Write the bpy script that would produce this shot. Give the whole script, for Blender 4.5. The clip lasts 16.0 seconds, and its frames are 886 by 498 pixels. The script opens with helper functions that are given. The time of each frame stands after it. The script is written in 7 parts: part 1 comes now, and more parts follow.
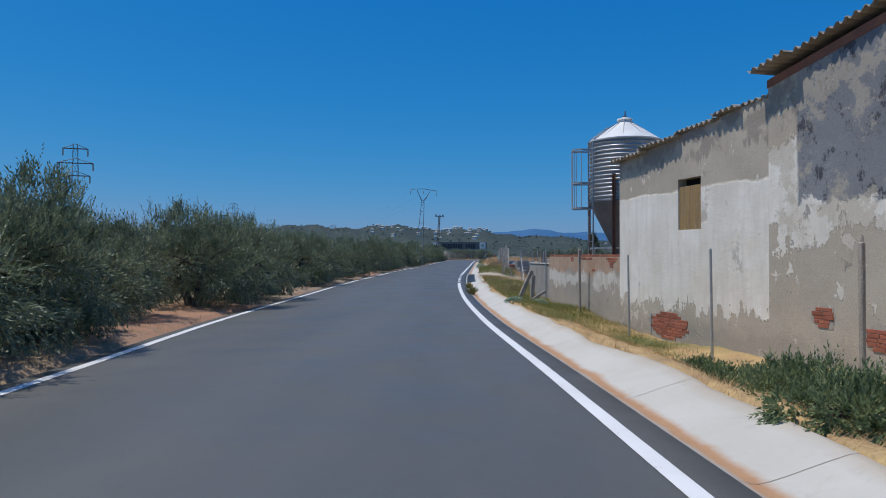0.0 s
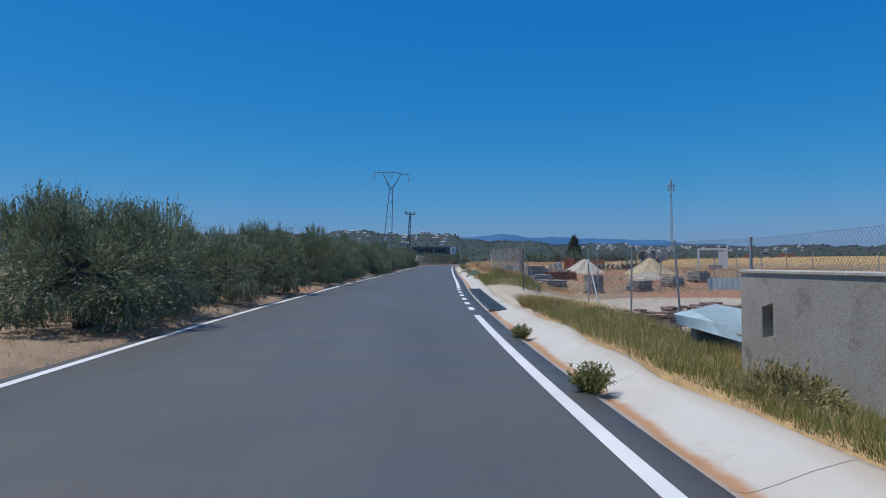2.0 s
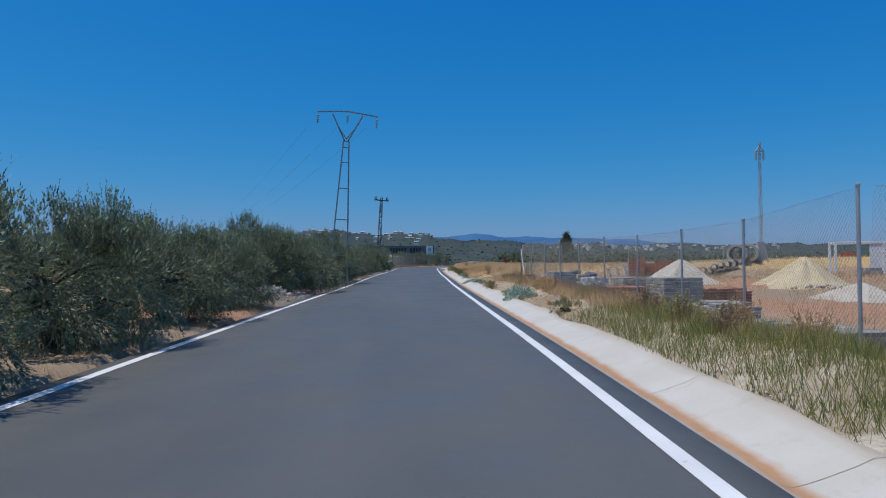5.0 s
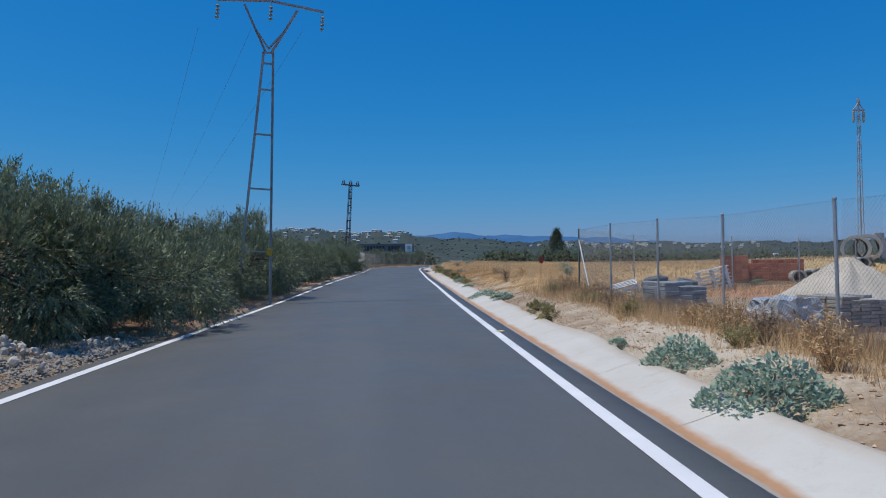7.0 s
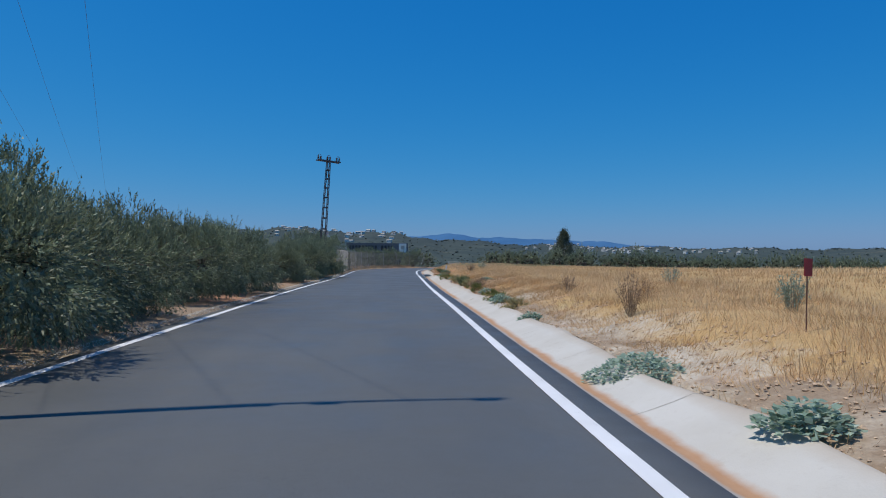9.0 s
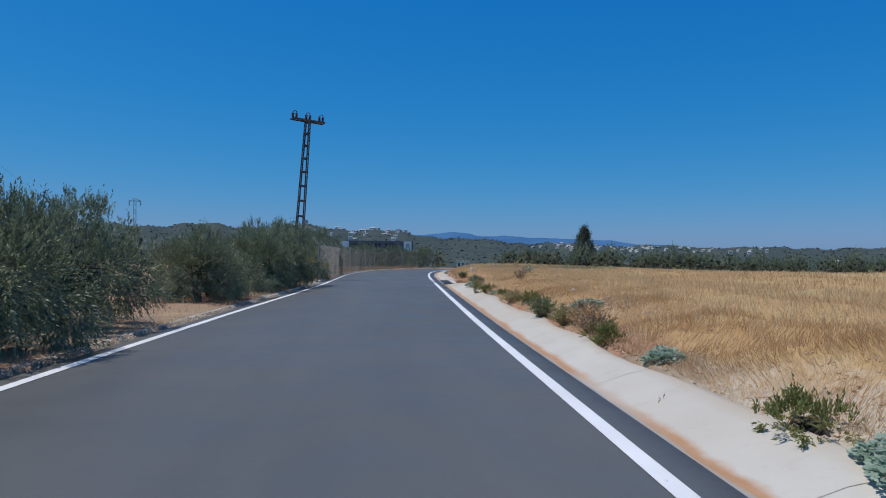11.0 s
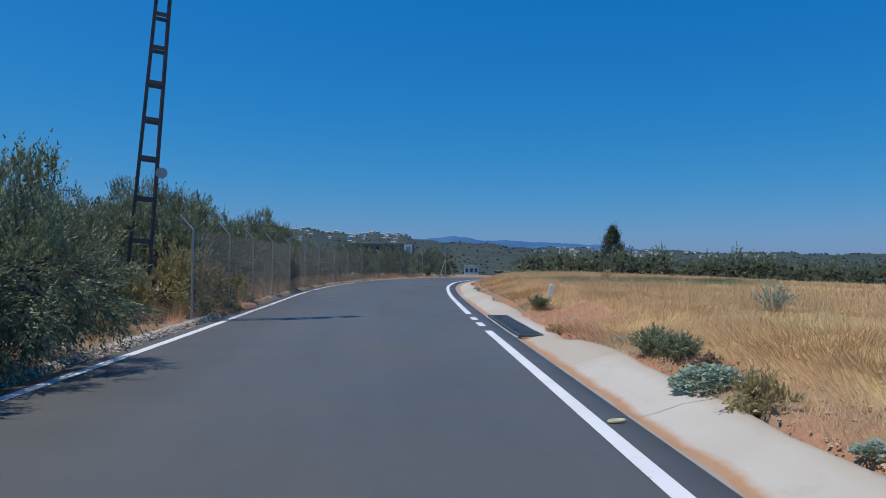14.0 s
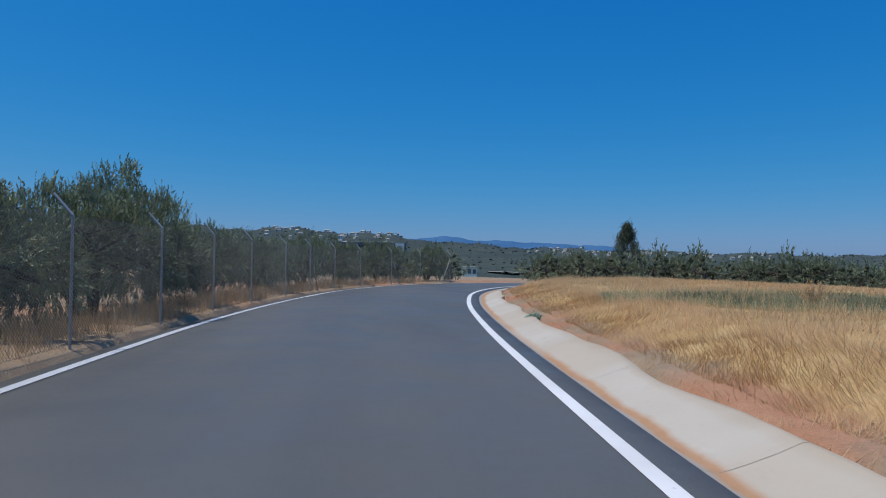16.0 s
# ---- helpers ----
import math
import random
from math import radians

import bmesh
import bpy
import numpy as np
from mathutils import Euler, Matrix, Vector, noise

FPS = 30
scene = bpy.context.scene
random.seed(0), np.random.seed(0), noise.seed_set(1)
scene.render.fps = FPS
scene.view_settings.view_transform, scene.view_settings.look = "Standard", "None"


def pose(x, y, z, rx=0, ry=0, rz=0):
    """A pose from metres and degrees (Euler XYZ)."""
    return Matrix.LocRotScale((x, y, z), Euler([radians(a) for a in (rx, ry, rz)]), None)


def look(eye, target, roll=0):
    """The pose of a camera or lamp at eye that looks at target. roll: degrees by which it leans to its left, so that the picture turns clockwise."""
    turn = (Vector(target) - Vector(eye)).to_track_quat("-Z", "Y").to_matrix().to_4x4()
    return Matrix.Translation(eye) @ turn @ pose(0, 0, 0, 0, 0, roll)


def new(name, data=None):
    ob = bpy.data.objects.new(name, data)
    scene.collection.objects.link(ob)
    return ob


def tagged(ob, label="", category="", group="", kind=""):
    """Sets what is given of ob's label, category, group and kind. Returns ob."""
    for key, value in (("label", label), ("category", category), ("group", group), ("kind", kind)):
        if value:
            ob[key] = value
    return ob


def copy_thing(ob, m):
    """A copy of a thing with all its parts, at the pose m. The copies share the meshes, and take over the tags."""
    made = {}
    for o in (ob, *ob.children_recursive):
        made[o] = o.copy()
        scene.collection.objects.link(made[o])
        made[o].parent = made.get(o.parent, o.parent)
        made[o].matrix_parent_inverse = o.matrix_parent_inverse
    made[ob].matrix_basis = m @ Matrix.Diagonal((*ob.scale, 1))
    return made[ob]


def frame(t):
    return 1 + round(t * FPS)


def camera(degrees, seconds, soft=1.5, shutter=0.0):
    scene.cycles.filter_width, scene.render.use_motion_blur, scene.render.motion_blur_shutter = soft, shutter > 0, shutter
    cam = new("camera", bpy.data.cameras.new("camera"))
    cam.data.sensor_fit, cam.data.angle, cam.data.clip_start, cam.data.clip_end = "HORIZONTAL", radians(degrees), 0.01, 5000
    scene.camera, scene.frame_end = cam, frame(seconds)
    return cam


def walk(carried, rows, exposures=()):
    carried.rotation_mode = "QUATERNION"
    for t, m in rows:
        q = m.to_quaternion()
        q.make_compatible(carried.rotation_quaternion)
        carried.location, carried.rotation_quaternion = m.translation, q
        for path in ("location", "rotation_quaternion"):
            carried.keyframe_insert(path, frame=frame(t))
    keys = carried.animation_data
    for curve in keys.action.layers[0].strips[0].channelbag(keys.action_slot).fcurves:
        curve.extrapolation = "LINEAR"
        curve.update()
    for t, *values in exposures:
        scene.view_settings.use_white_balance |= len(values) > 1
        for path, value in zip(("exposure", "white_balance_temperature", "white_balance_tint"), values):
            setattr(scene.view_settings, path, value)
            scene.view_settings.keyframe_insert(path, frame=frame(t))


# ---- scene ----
cam = camera(66.3, 16.0, soft=1.0)
METRES, EYE, TILT, LEAN, TURN = 132.0, 1.35, 0.6, 0.0, 0.0
ROWS = [
    (0.0, 0.0, 0.0, 0.0, -0.0, 0.0, 0.0),
    (0.5, -0.0022, 0.0407, -0.0007, -0.26, -0.09, 0.04),
    (1.0, -0.004, 0.0796, -0.0016, -1.01, -0.1, 0.08),
    (1.5, -0.005, 0.1172, -0.002, -1.87, 0.11, 0.2),
    (2.0, -0.0056, 0.1538, -0.0027, -2.77, 0.46, 0.29),
    (2.5, -0.0055, 0.1892, -0.003, -3.56, 0.58, 0.01),
    (3.0, -0.0049, 0.2247, -0.0032, -3.61, 0.51, 0.41),
    (3.5, -0.0052, 0.2609, -0.0034, -3.27, 0.83, 0.54),
    (4.0, -0.0053, 0.2969, -0.0034, -3.54, 0.71, 0.51),
    (6.5, 0.0007, 0.4495, -0.004, -6.83, 0.29, 0.67),
    (7.0, 0.0027, 0.4819, -0.0043, -6.83, 0.3, 0.68),
    (7.5, 0.0043, 0.5138, -0.0048, -7.13, 0.05, -0.08),
    (8.0, 0.0065, 0.5446, -0.005, -7.7, 0.24, -0.32),
    (8.5, 0.0087, 0.5749, -0.0054, -7.97, 0.23, -0.27),
    (9.0, 0.0107, 0.6042, -0.0057, -7.36, 0.42, -0.33),
    (9.5, 0.0127, 0.6326, -0.0058, -6.98, 0.47, -0.49),
    (12.0, 0.0196, 0.777, -0.0064, -7.07, 0.2, -0.51),
    (12.5, 0.0216, 0.8045, -0.0067, -7.39, 0.44, -0.44),
    (13.0, 0.0235, 0.8321, -0.0069, -7.21, 0.38, -0.26),
    (13.5, 0.0255, 0.8597, -0.0071, -7.07, 0.56, -0.4),
    (14.0, 0.0272, 0.8882, -0.0071, -6.99, 0.66, -0.65),
    (14.5, 0.0289, 0.9162, -0.007, -6.98, 0.71, -0.94),
    (15.0, 0.0307, 0.9443, -0.0072, -6.96, 0.42, -0.85),
    (15.5, 0.0324, 0.9714, -0.0075, -7.2, 0.41, -0.8),
    (16.0, 0.0342, 0.9986, -0.0076, -7.72, 0.67, -0.88),
]
walk(cam, [(t, pose(0, 0, EYE, TILT, LEAN, TURN) @ pose(METRES * x, METRES * y, METRES * z, 90 + pitch, roll, yaw)) for t, x, y, z, yaw, pitch, roll in ROWS])

# ---- light ----
SUN = Vector((-0.36, -0.03, 0.93)).normalized()
world = bpy.data.worlds.new("sky")
scene.world = world
world.use_nodes = True
wn = world.node_tree
wbg = wn.nodes["Background"]
sky = wn.nodes.new("ShaderNodeTexSky")
sky.sky_type, sky.sun_disc = "NISHITA", False
sky.sun_elevation = math.asin(SUN.z)
sky.sun_rotation = math.atan2(SUN.x, SUN.y)
sky.altitude, sky.air_density, sky.dust_density, sky.ozone_density = 300, 1.2, 0.6, 3.6
tint = wn.nodes.new("ShaderNodeMix")
tint.data_type, tint.blend_type = "RGBA", "MULTIPLY"
tint.inputs[0].default_value, tint.inputs[7].default_value = 1.0, (0.21, 0.545, 0.97, 1)
wn.links.new(sky.outputs[0], tint.inputs[6])
# the clear dry air: deep blue overhead, paler and hazier towards the horizon
dim = wn.nodes.new("ShaderNodeVectorMath")
dim.operation = "SCALE"
dim.inputs["Scale"].default_value = 0.108
wn.links.new(tint.outputs[2], dim.inputs[0])
split, join = wn.nodes.new("ShaderNodeSeparateColor"), wn.nodes.new("ShaderNodeCombineColor")
wn.links.new(dim.outputs[0], split.inputs[0])
for k, (power, gain) in enumerate(((2.36, 22.5), (0.78, 0.695), (0.45, 0.70))):
    up, by = wn.nodes.new("ShaderNodeMath"), wn.nodes.new("ShaderNodeMath")
    up.operation, by.operation = "POWER", "MULTIPLY"
    up.inputs[1].default_value, by.inputs[1].default_value = power, gain
    wn.links.new(split.outputs[k], up.inputs[0])
    wn.links.new(up.outputs[0], by.inputs[0])
    if k == 0:
        cap = wn.nodes.new("ShaderNodeMath")
        cap.operation = "MINIMUM"
        cap.inputs[1].default_value = 0.35
        wn.links.new(by.outputs[0], cap.inputs[0])
        by = cap
    wn.links.new(by.outputs[0], join.inputs[k])
wn.links.new(join.outputs[0], wbg.inputs[0])
wbg.inputs[1].default_value = 1.0
sun = new("sun", bpy.data.lights.new("sun", "SUN"))
sun.data.energy, sun.data.angle, sun.data.color = 3.3, radians(0.55), (1.0, 0.94, 0.84)
sun.matrix_world = look(SUN * 100, (0, 0, 0))


# ---- mesh helpers ----
class Geo:
    """Vertices and faces of one part, with a material slot for each face."""

    def __init__(self):
        self.v, self.f, self.k = [], [], []

    def add(self, vs, fs, slot=0):
        n = len(self.v)
        self.v.extend([tuple(p) for p in vs])
        self.f.extend([tuple(n + i for i in f) for f in fs])
        self.k.extend([slot] * len(fs))
        return self

    def box(self, c, s, m=None, slot=0, ch=0.0):
        """A box of full size s round c; ch chamfers its four edges along its longest side."""
        hx, hy, hz = s[0] / 2, s[1] / 2, s[2] / 2
        if ch <= 0:
            vs = [Vector((x, y, z)) for z in (-hz, hz) for x, y in ((-hx, -hy), (hx, -hy), (hx, hy), (-hx, hy))]
            fs = [(3, 2, 1, 0), (4, 5, 6, 7), (0, 1, 5, 4), (1, 2, 6, 5), (2, 3, 7, 6), (3, 0, 4, 7)]
        else:
            def ring(a, b, z):
                return [Vector((x, y, z)) for x, y in ((-a + ch, -b), (a - ch, -b), (a, -b + ch), (a, b - ch), (a - ch, b), (-a + ch, b), (-a, b - ch), (-a, -b + ch))]
            vs = ring(hx - ch, hy - ch, -hz) + ring(hx, hy, -hz + ch) + ring(hx, hy, hz - ch) + ring(hx - ch, hy - ch, hz)
            fs = [tuple(range(7, -1, -1)), tuple(range(24, 32))]
            for r in range(3):
                fs += [(8 * r + i, 8 * r + (i + 1) % 8, 8 * r + 8 + (i + 1) % 8, 8 * r + 8 + i) for i in range(8)]
        if m is not None:
            vs = [m @ p for p in vs]
        return self.add([p + Vector(c) for p in vs], fs, slot)

    def tube(self, p0, p1, r0, r1=None, n=8, slot=0, caps=True):
        p0, p1 = Vector(p0), Vector(p1)
        r1 = r0 if r1 is None else r1
        q = (p1 - p0).to_track_quat("Z", "Y")
        vs = []
        for p, r in ((p0, r0), (p1, r1)):
            vs += [p + q @ Vector((r * math.cos(2 * math.pi * i / n), r * math.sin(2 * math.pi * i / n), 0)) for i in range(n)]
        fs = [(i, (i + 1) % n, n + (i + 1) % n, n + i) for i in range(n)]
        if caps:
            fs += [tuple(range(n - 1, -1, -1)), tuple(range(n, 2 * n))]
        return self.add(vs, fs, slot)

    def path(self, ps, r, n=6, slot=0):
        ps = [Vector(q) for q in ps]
        vs = []
        for i, q in enumerate(ps):
            d = (ps[min(i + 1, len(ps) - 1)] - ps[max(i - 1, 0)]).normalized()
            u = d.cross(Vector((0.31, 0.17, 0.94))).normalized()
            w = d.cross(u)
            vs += [q + (u * math.cos(2 * math.pi * k / n) + w * math.sin(2 * math.pi * k / n)) * r for k in range(n)]
        return self.add(vs, [(i * n + k, i * n + (k + 1) % n, (i + 1) * n + (k + 1) % n, (i + 1) * n + k) for i in range(len(ps) - 1) for k in range(n)], slot)

    def lathe(self, prof, n=24, c=(0, 0, 0), slot=0):
        """prof: (radius, height) pairs turned round z."""
        vs = [(c[0] + r * math.cos(2 * math.pi * i / n), c[1] + r * math.sin(2 * math.pi * i / n), c[2] + z) for r, z in prof for i in range(n)]
        fs = [(a * n + i, a * n + (i + 1) % n, (a + 1) * n + (i + 1) % n, (a + 1) * n + i) for a in range(len(prof) - 1) for i in range(n)]
        return self.add(vs, fs, slot)

    def mesh(self, name, mats, smooth=False):
        me = bpy.data.meshes.new(name)
        me.from_pydata(self.v, [], self.f)
        for m in mats if isinstance(mats, (list, tuple)) else [mats]:
            me.materials.append(m)
        if any(self.k):
            me.polygons.foreach_set("material_index", self.k)
        if smooth:
            me.polygons.foreach_set("use_smooth", [True] * len(self.f))
        me.update()
        return me


def thing(name, m, label, category, group="", kind=""):
    ob = new(name)
    ob.empty_display_size = 0.2
    ob.matrix_basis = m
    return tagged(ob, label, category, group, kind)


def part(name, geo, mats, parent, label="", smooth=False, m=None, kind=""):
    me = geo if isinstance(geo, bpy.types.Mesh) else geo.mesh(name, mats, smooth)
    ob = new(name, me)
    ob.parent = parent
    if m is not None:
        ob.matrix_basis = m
    return tagged(ob, label, kind=kind)


def solid(name, geo, mats, label, category, kind="", group="", smooth=False, m=None):
    me = geo if isinstance(geo, bpy.types.Mesh) else geo.mesh(name, mats, smooth)
    ob = new(name, me)
    if m is not None:
        ob.matrix_basis = m
    return tagged(ob, label, category, group, kind)


def arrays(name, vs, fs, mats, slots=None, smooth=False):
    """A mesh from numpy arrays; all faces have the same number of corners."""
    vs, fs = np.asarray(vs, float), np.asarray(fs, int)
    me = bpy.data.meshes.new(name)
    n, k = fs.shape
    me.vertices.add(len(vs))
    me.vertices.foreach_set("co", vs.ravel())
    me.loops.add(n * k)
    me.loops.foreach_set("vertex_index", fs.ravel())
    me.polygons.add(n)
    me.polygons.foreach_set("loop_start", np.arange(n) * k)
    me.polygons.foreach_set("loop_total", np.full(n, k))
    for m in mats if isinstance(mats, (list, tuple)) else [mats]:
        me.materials.append(m)
    if slots is not None:
        me.polygons.foreach_set("material_index", np.asarray(slots, int))
    me.polygons.foreach_set("use_smooth", np.full(n, smooth))
    me.update(calc_edges=True)
    me.validate()
    return me


# ---- materials ----
class Mat:
    """A node material under construction."""

    def __init__(self, name, rough=0.8, metal=0.0, spec=0.4):
        self.m = bpy.data.materials.new(name)
        self.m.use_nodes = True
        self.t = self.m.node_tree
        self.b = self.t.nodes["Principled BSDF"]
        self.b.inputs["Roughness"].default_value = rough
        self.b.inputs["Metallic"].default_value = metal
        self.b.inputs["Specular IOR Level"].default_value = spec
        self.pos = self.node("ShaderNodeNewGeometry").outputs["Position"]

    def node(self, kind, **inputs):
        n = self.t.nodes.new(kind)
        for k, v in inputs.items():
            self.put(n.inputs[k], v)
        return n

    def put(self, socket, v):
        if isinstance(v, bpy.types.NodeSocket):
            self.t.links.new(v, socket)
        elif isinstance(v, tuple) and len(v) == 3 and socket.type == "RGBA":
            socket.default_value = (*v, 1)
        else:
            socket.default_value = v

    def noise(self, scale, detail=4, rough=0.55, stretch=None, coord=None):
        src = coord or self.pos
        if stretch:
            mp = self.node("ShaderNodeMapping", Vector=src, Scale=stretch)
            src = mp.outputs[0]
        return self.node("ShaderNodeTexNoise", Vector=src, Scale=scale, Detail=detail, Roughness=rough).outputs[0]

    def step(self, x, lo, hi):
        n = self.node("ShaderNodeMapRange", Value=x)
        n.inputs["From Min"].default_value, n.inputs["From Max"].default_value = lo, hi
        return n.outputs[0]

    def math(self, op, a, b=0.0):
        n = self.t.nodes.new("ShaderNodeMath")
        n.operation = op
        self.put(n.inputs[0], a)
        self.put(n.inputs[1], b)
        return n.outputs[0]

    def mix(self, f, a, b, mode="MIX"):
        n = self.t.nodes.new("ShaderNodeMix")
        n.data_type, n.blend_type = "RGBA", mode
        self.put(n.inputs[0], f)
        self.put(n.inputs[6], a)
        self.put(n.inputs[7], b)
        return n.outputs[2]

    def attr(self, name):
        n = self.t.nodes.new("ShaderNodeAttribute")
        n.attribute_name = name
        return n.outputs["Fac"]

    def axis(self, i, src=None):
        return self.node("ShaderNodeSeparateXYZ", Vector=src or self.pos).outputs[i]

    def rand(self, island=False):
        if island:
            return self.node("ShaderNodeNewGeometry").outputs["Random Per Island"]
        return self.node("ShaderNodeObjectInfo").outputs["Random"]

    def color(self, c):
        self.put(self.b.inputs["Base Color"], c)
        return self

    def rough(self, v):
        self.put(self.b.inputs["Roughness"], v)
        return self

    def bump(self, h, strength=0.3, dist=0.02):
        n = self.node("ShaderNodeBump", Height=h, Strength=strength, Distance=dist)
        self.t.links.new(n.outputs[0], self.b.inputs["Normal"])
        return self


def plain(name, c1, c2, scale=2.0, fine=40.0, rough=0.8, metal=0.0, bump=0.25, dist=0.01, vary=0.0, island=False, c3=None, spec=0.4, stretch=None):
    """Two colours mixed by large blotches, a third by streaks, fine grain, and a shift from piece to piece."""
    a = Mat(name, rough, metal, spec)
    big = a.step(a.noise(scale, 5, 0.6, stretch), 0.35, 0.65)
    c = a.mix(big, c1, c2)
    if c3:
        c = a.mix(a.step(a.noise(scale * 2.7, 6, 0.65, stretch), 0.56, 0.70), c, c3)
    g = a.noise(fine, 4, 0.6)
    c = a.mix(0.5, c, a.mix(a.step(g, 0.25, 0.75), (0.25, 0.25, 0.25), (0.75, 0.75, 0.75)), "OVERLAY")
    if vary:
        k = a.math("ADD", a.math("MULTIPLY", a.rand(island), 2 * vary), 1 - vary)
        c = a.mix(1.0, c, a.node("ShaderNodeCombineColor", Red=k, Green=k, Blue=k).outputs[0], "MULTIPLY")
    a.color(c)
    a.rough(a.math("ADD", a.math("MULTIPLY", a.noise(scale * 6, 3), 0.3), rough - 0.15))
    if bump:
        a.bump(g, bump, dist)
    return a.m


def leafy(name, c1, c2, c3, trans=0.3, rough=0.5, tone=False):
    """Leaves: colour shifts from leaf to leaf and from bush to bush, with some light let through."""
    a = Mat(name, rough, 0.0, 0.35)
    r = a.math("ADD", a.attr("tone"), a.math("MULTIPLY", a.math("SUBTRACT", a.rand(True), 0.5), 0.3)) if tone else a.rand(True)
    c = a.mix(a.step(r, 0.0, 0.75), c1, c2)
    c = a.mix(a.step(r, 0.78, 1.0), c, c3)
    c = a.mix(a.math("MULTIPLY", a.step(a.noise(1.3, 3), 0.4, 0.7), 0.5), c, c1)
    a.color(c)
    tr = a.node("ShaderNodeBsdfTranslucent", Color=c)
    mx = a.node("ShaderNodeMixShader", Fac=trans)
    a.t.links.new(a.b.outputs[0], mx.inputs[1])
    a.t.links.new(tr.outputs[0], mx.inputs[2])
    a.t.links.new(mx.outputs[0], a.t.nodes["Material Output"].inputs[0])
    return a.m


def asphalt_mat():
    a = Mat("asphalt", 0.75, 0, 0.35)
    fine = a.noise(160, 3, 0.7)
    c = a.mix(a.step(a.noise(0.35, 5, 0.6, (1.0, 0.25, 1.0)), 0.3, 0.7), (0.094, 0.096, 0.093), (0.120, 0.122, 0.116))
    c = a.mix(a.step(a.noise(3.5, 5, 0.7), 0.62, 0.8), c, (0.13, 0.127, 0.12))
    c = a.mix(a.step(fine, 0.62, 0.8), c, (0.2, 0.198, 0.19))
    c = a.mix(a.math("MULTIPLY", a.step(a.noise(60, 2), 0.6, 0.72), 0.6), c, (0.03, 0.03, 0.032))
    track = a.step(a.noise(1.0, 3, 0.5, (0.55, 0.02, 0.55)), 0.46, 0.66)
    c = a.mix(a.math("MULTIPLY", track, 0.35), c, (0.143, 0.141, 0.13))
    a.color(c)
    a.rough(a.step(a.noise(0.8, 4), -0.6, 1.4))
    return a.bump(fine, 0.35, 0.006).m


def paint_mat():
    a = Mat("road_paint", 0.6, 0, 0.4)
    wear = a.math("ADD", a.noise(9, 6, 0.7), a.math("MULTIPLY", a.noise(90, 3, 0.7), 0.35))
    c = a.mix(a.step(a.noise(1.2, 4), 0.3, 0.7), (0.80, 0.80, 0.80), (0.68, 0.68, 0.67))
    c = a.mix(a.step(wear, 0.82, 0.95), c, (0.16, 0.16, 0.165))
    a.color(c)
    return a.bump(a.noise(120, 3), 0.25, 0.004).m


def gutter_mat():
    """Pale concrete; the attribute 'across' runs from the road to the outer lip, and earth has washed along the bottom."""
    a = Mat("gutter_concrete", 0.85, 0, 0.3)
    u = a.attr("across")
    c = a.mix(a.step(a.noise(0.8, 5, 0.6), 0.35, 0.65), (0.59, 0.575, 0.53), (0.525, 0.505, 0.455))
    old = a.math("ADD", a.math("MULTIPLY", a.step(a.axis(1), 92, 118), 0.45), 0.12)
    c = a.mix(a.math("MULTIPLY", a.math("ADD", a.math("MULTIPLY", a.attr("slab"), 0.7), 0.5), old), c, (0.44, 0.355, 0.255))
    c = a.mix(a.math("MULTIPLY", a.step(a.noise(14, 5, 0.7), 0.58, 0.8), 0.5), c, (0.45, 0.41, 0.35))
    c = a.mix(a.math("MULTIPLY", a.step(a.noise(3.0, 7, 0.75), 0.56, 0.72), 0.35), c, (0.36, 0.315, 0.255))
    wob = a.math("ADD", u, a.math("MULTIPLY", a.math("SUBTRACT", a.noise(1.1, 5, 0.65), 0.5), 0.28))
    silt = a.math("MULTIPLY", a.step(wob, 0.05, 0.17), a.step(wob, 0.36, 0.25))
    silt = a.math("MULTIPLY", silt, a.step(a.noise(0.12, 2), 0.30, 0.44))
    c = a.mix(silt, c, a.mix(a.noise(6, 4), (0.42, 0.22, 0.11), (0.50, 0.31, 0.18)))
    c = a.mix(a.math("MULTIPLY", a.step(wob, 0.17, 0.04), 0.7), c, (0.30, 0.285, 0.265))
    c = a.mix(a.math("MULTIPLY", a.step(wob, 0.74, 1.0), 0.75), c, (0.42, 0.32, 0.215))
    a.color(c)
    return a.bump(a.math("ADD", a.noise(70, 4), a.math("MULTIPLY", a.noise(9, 4), 2.0)), 0.3, 0.01).m


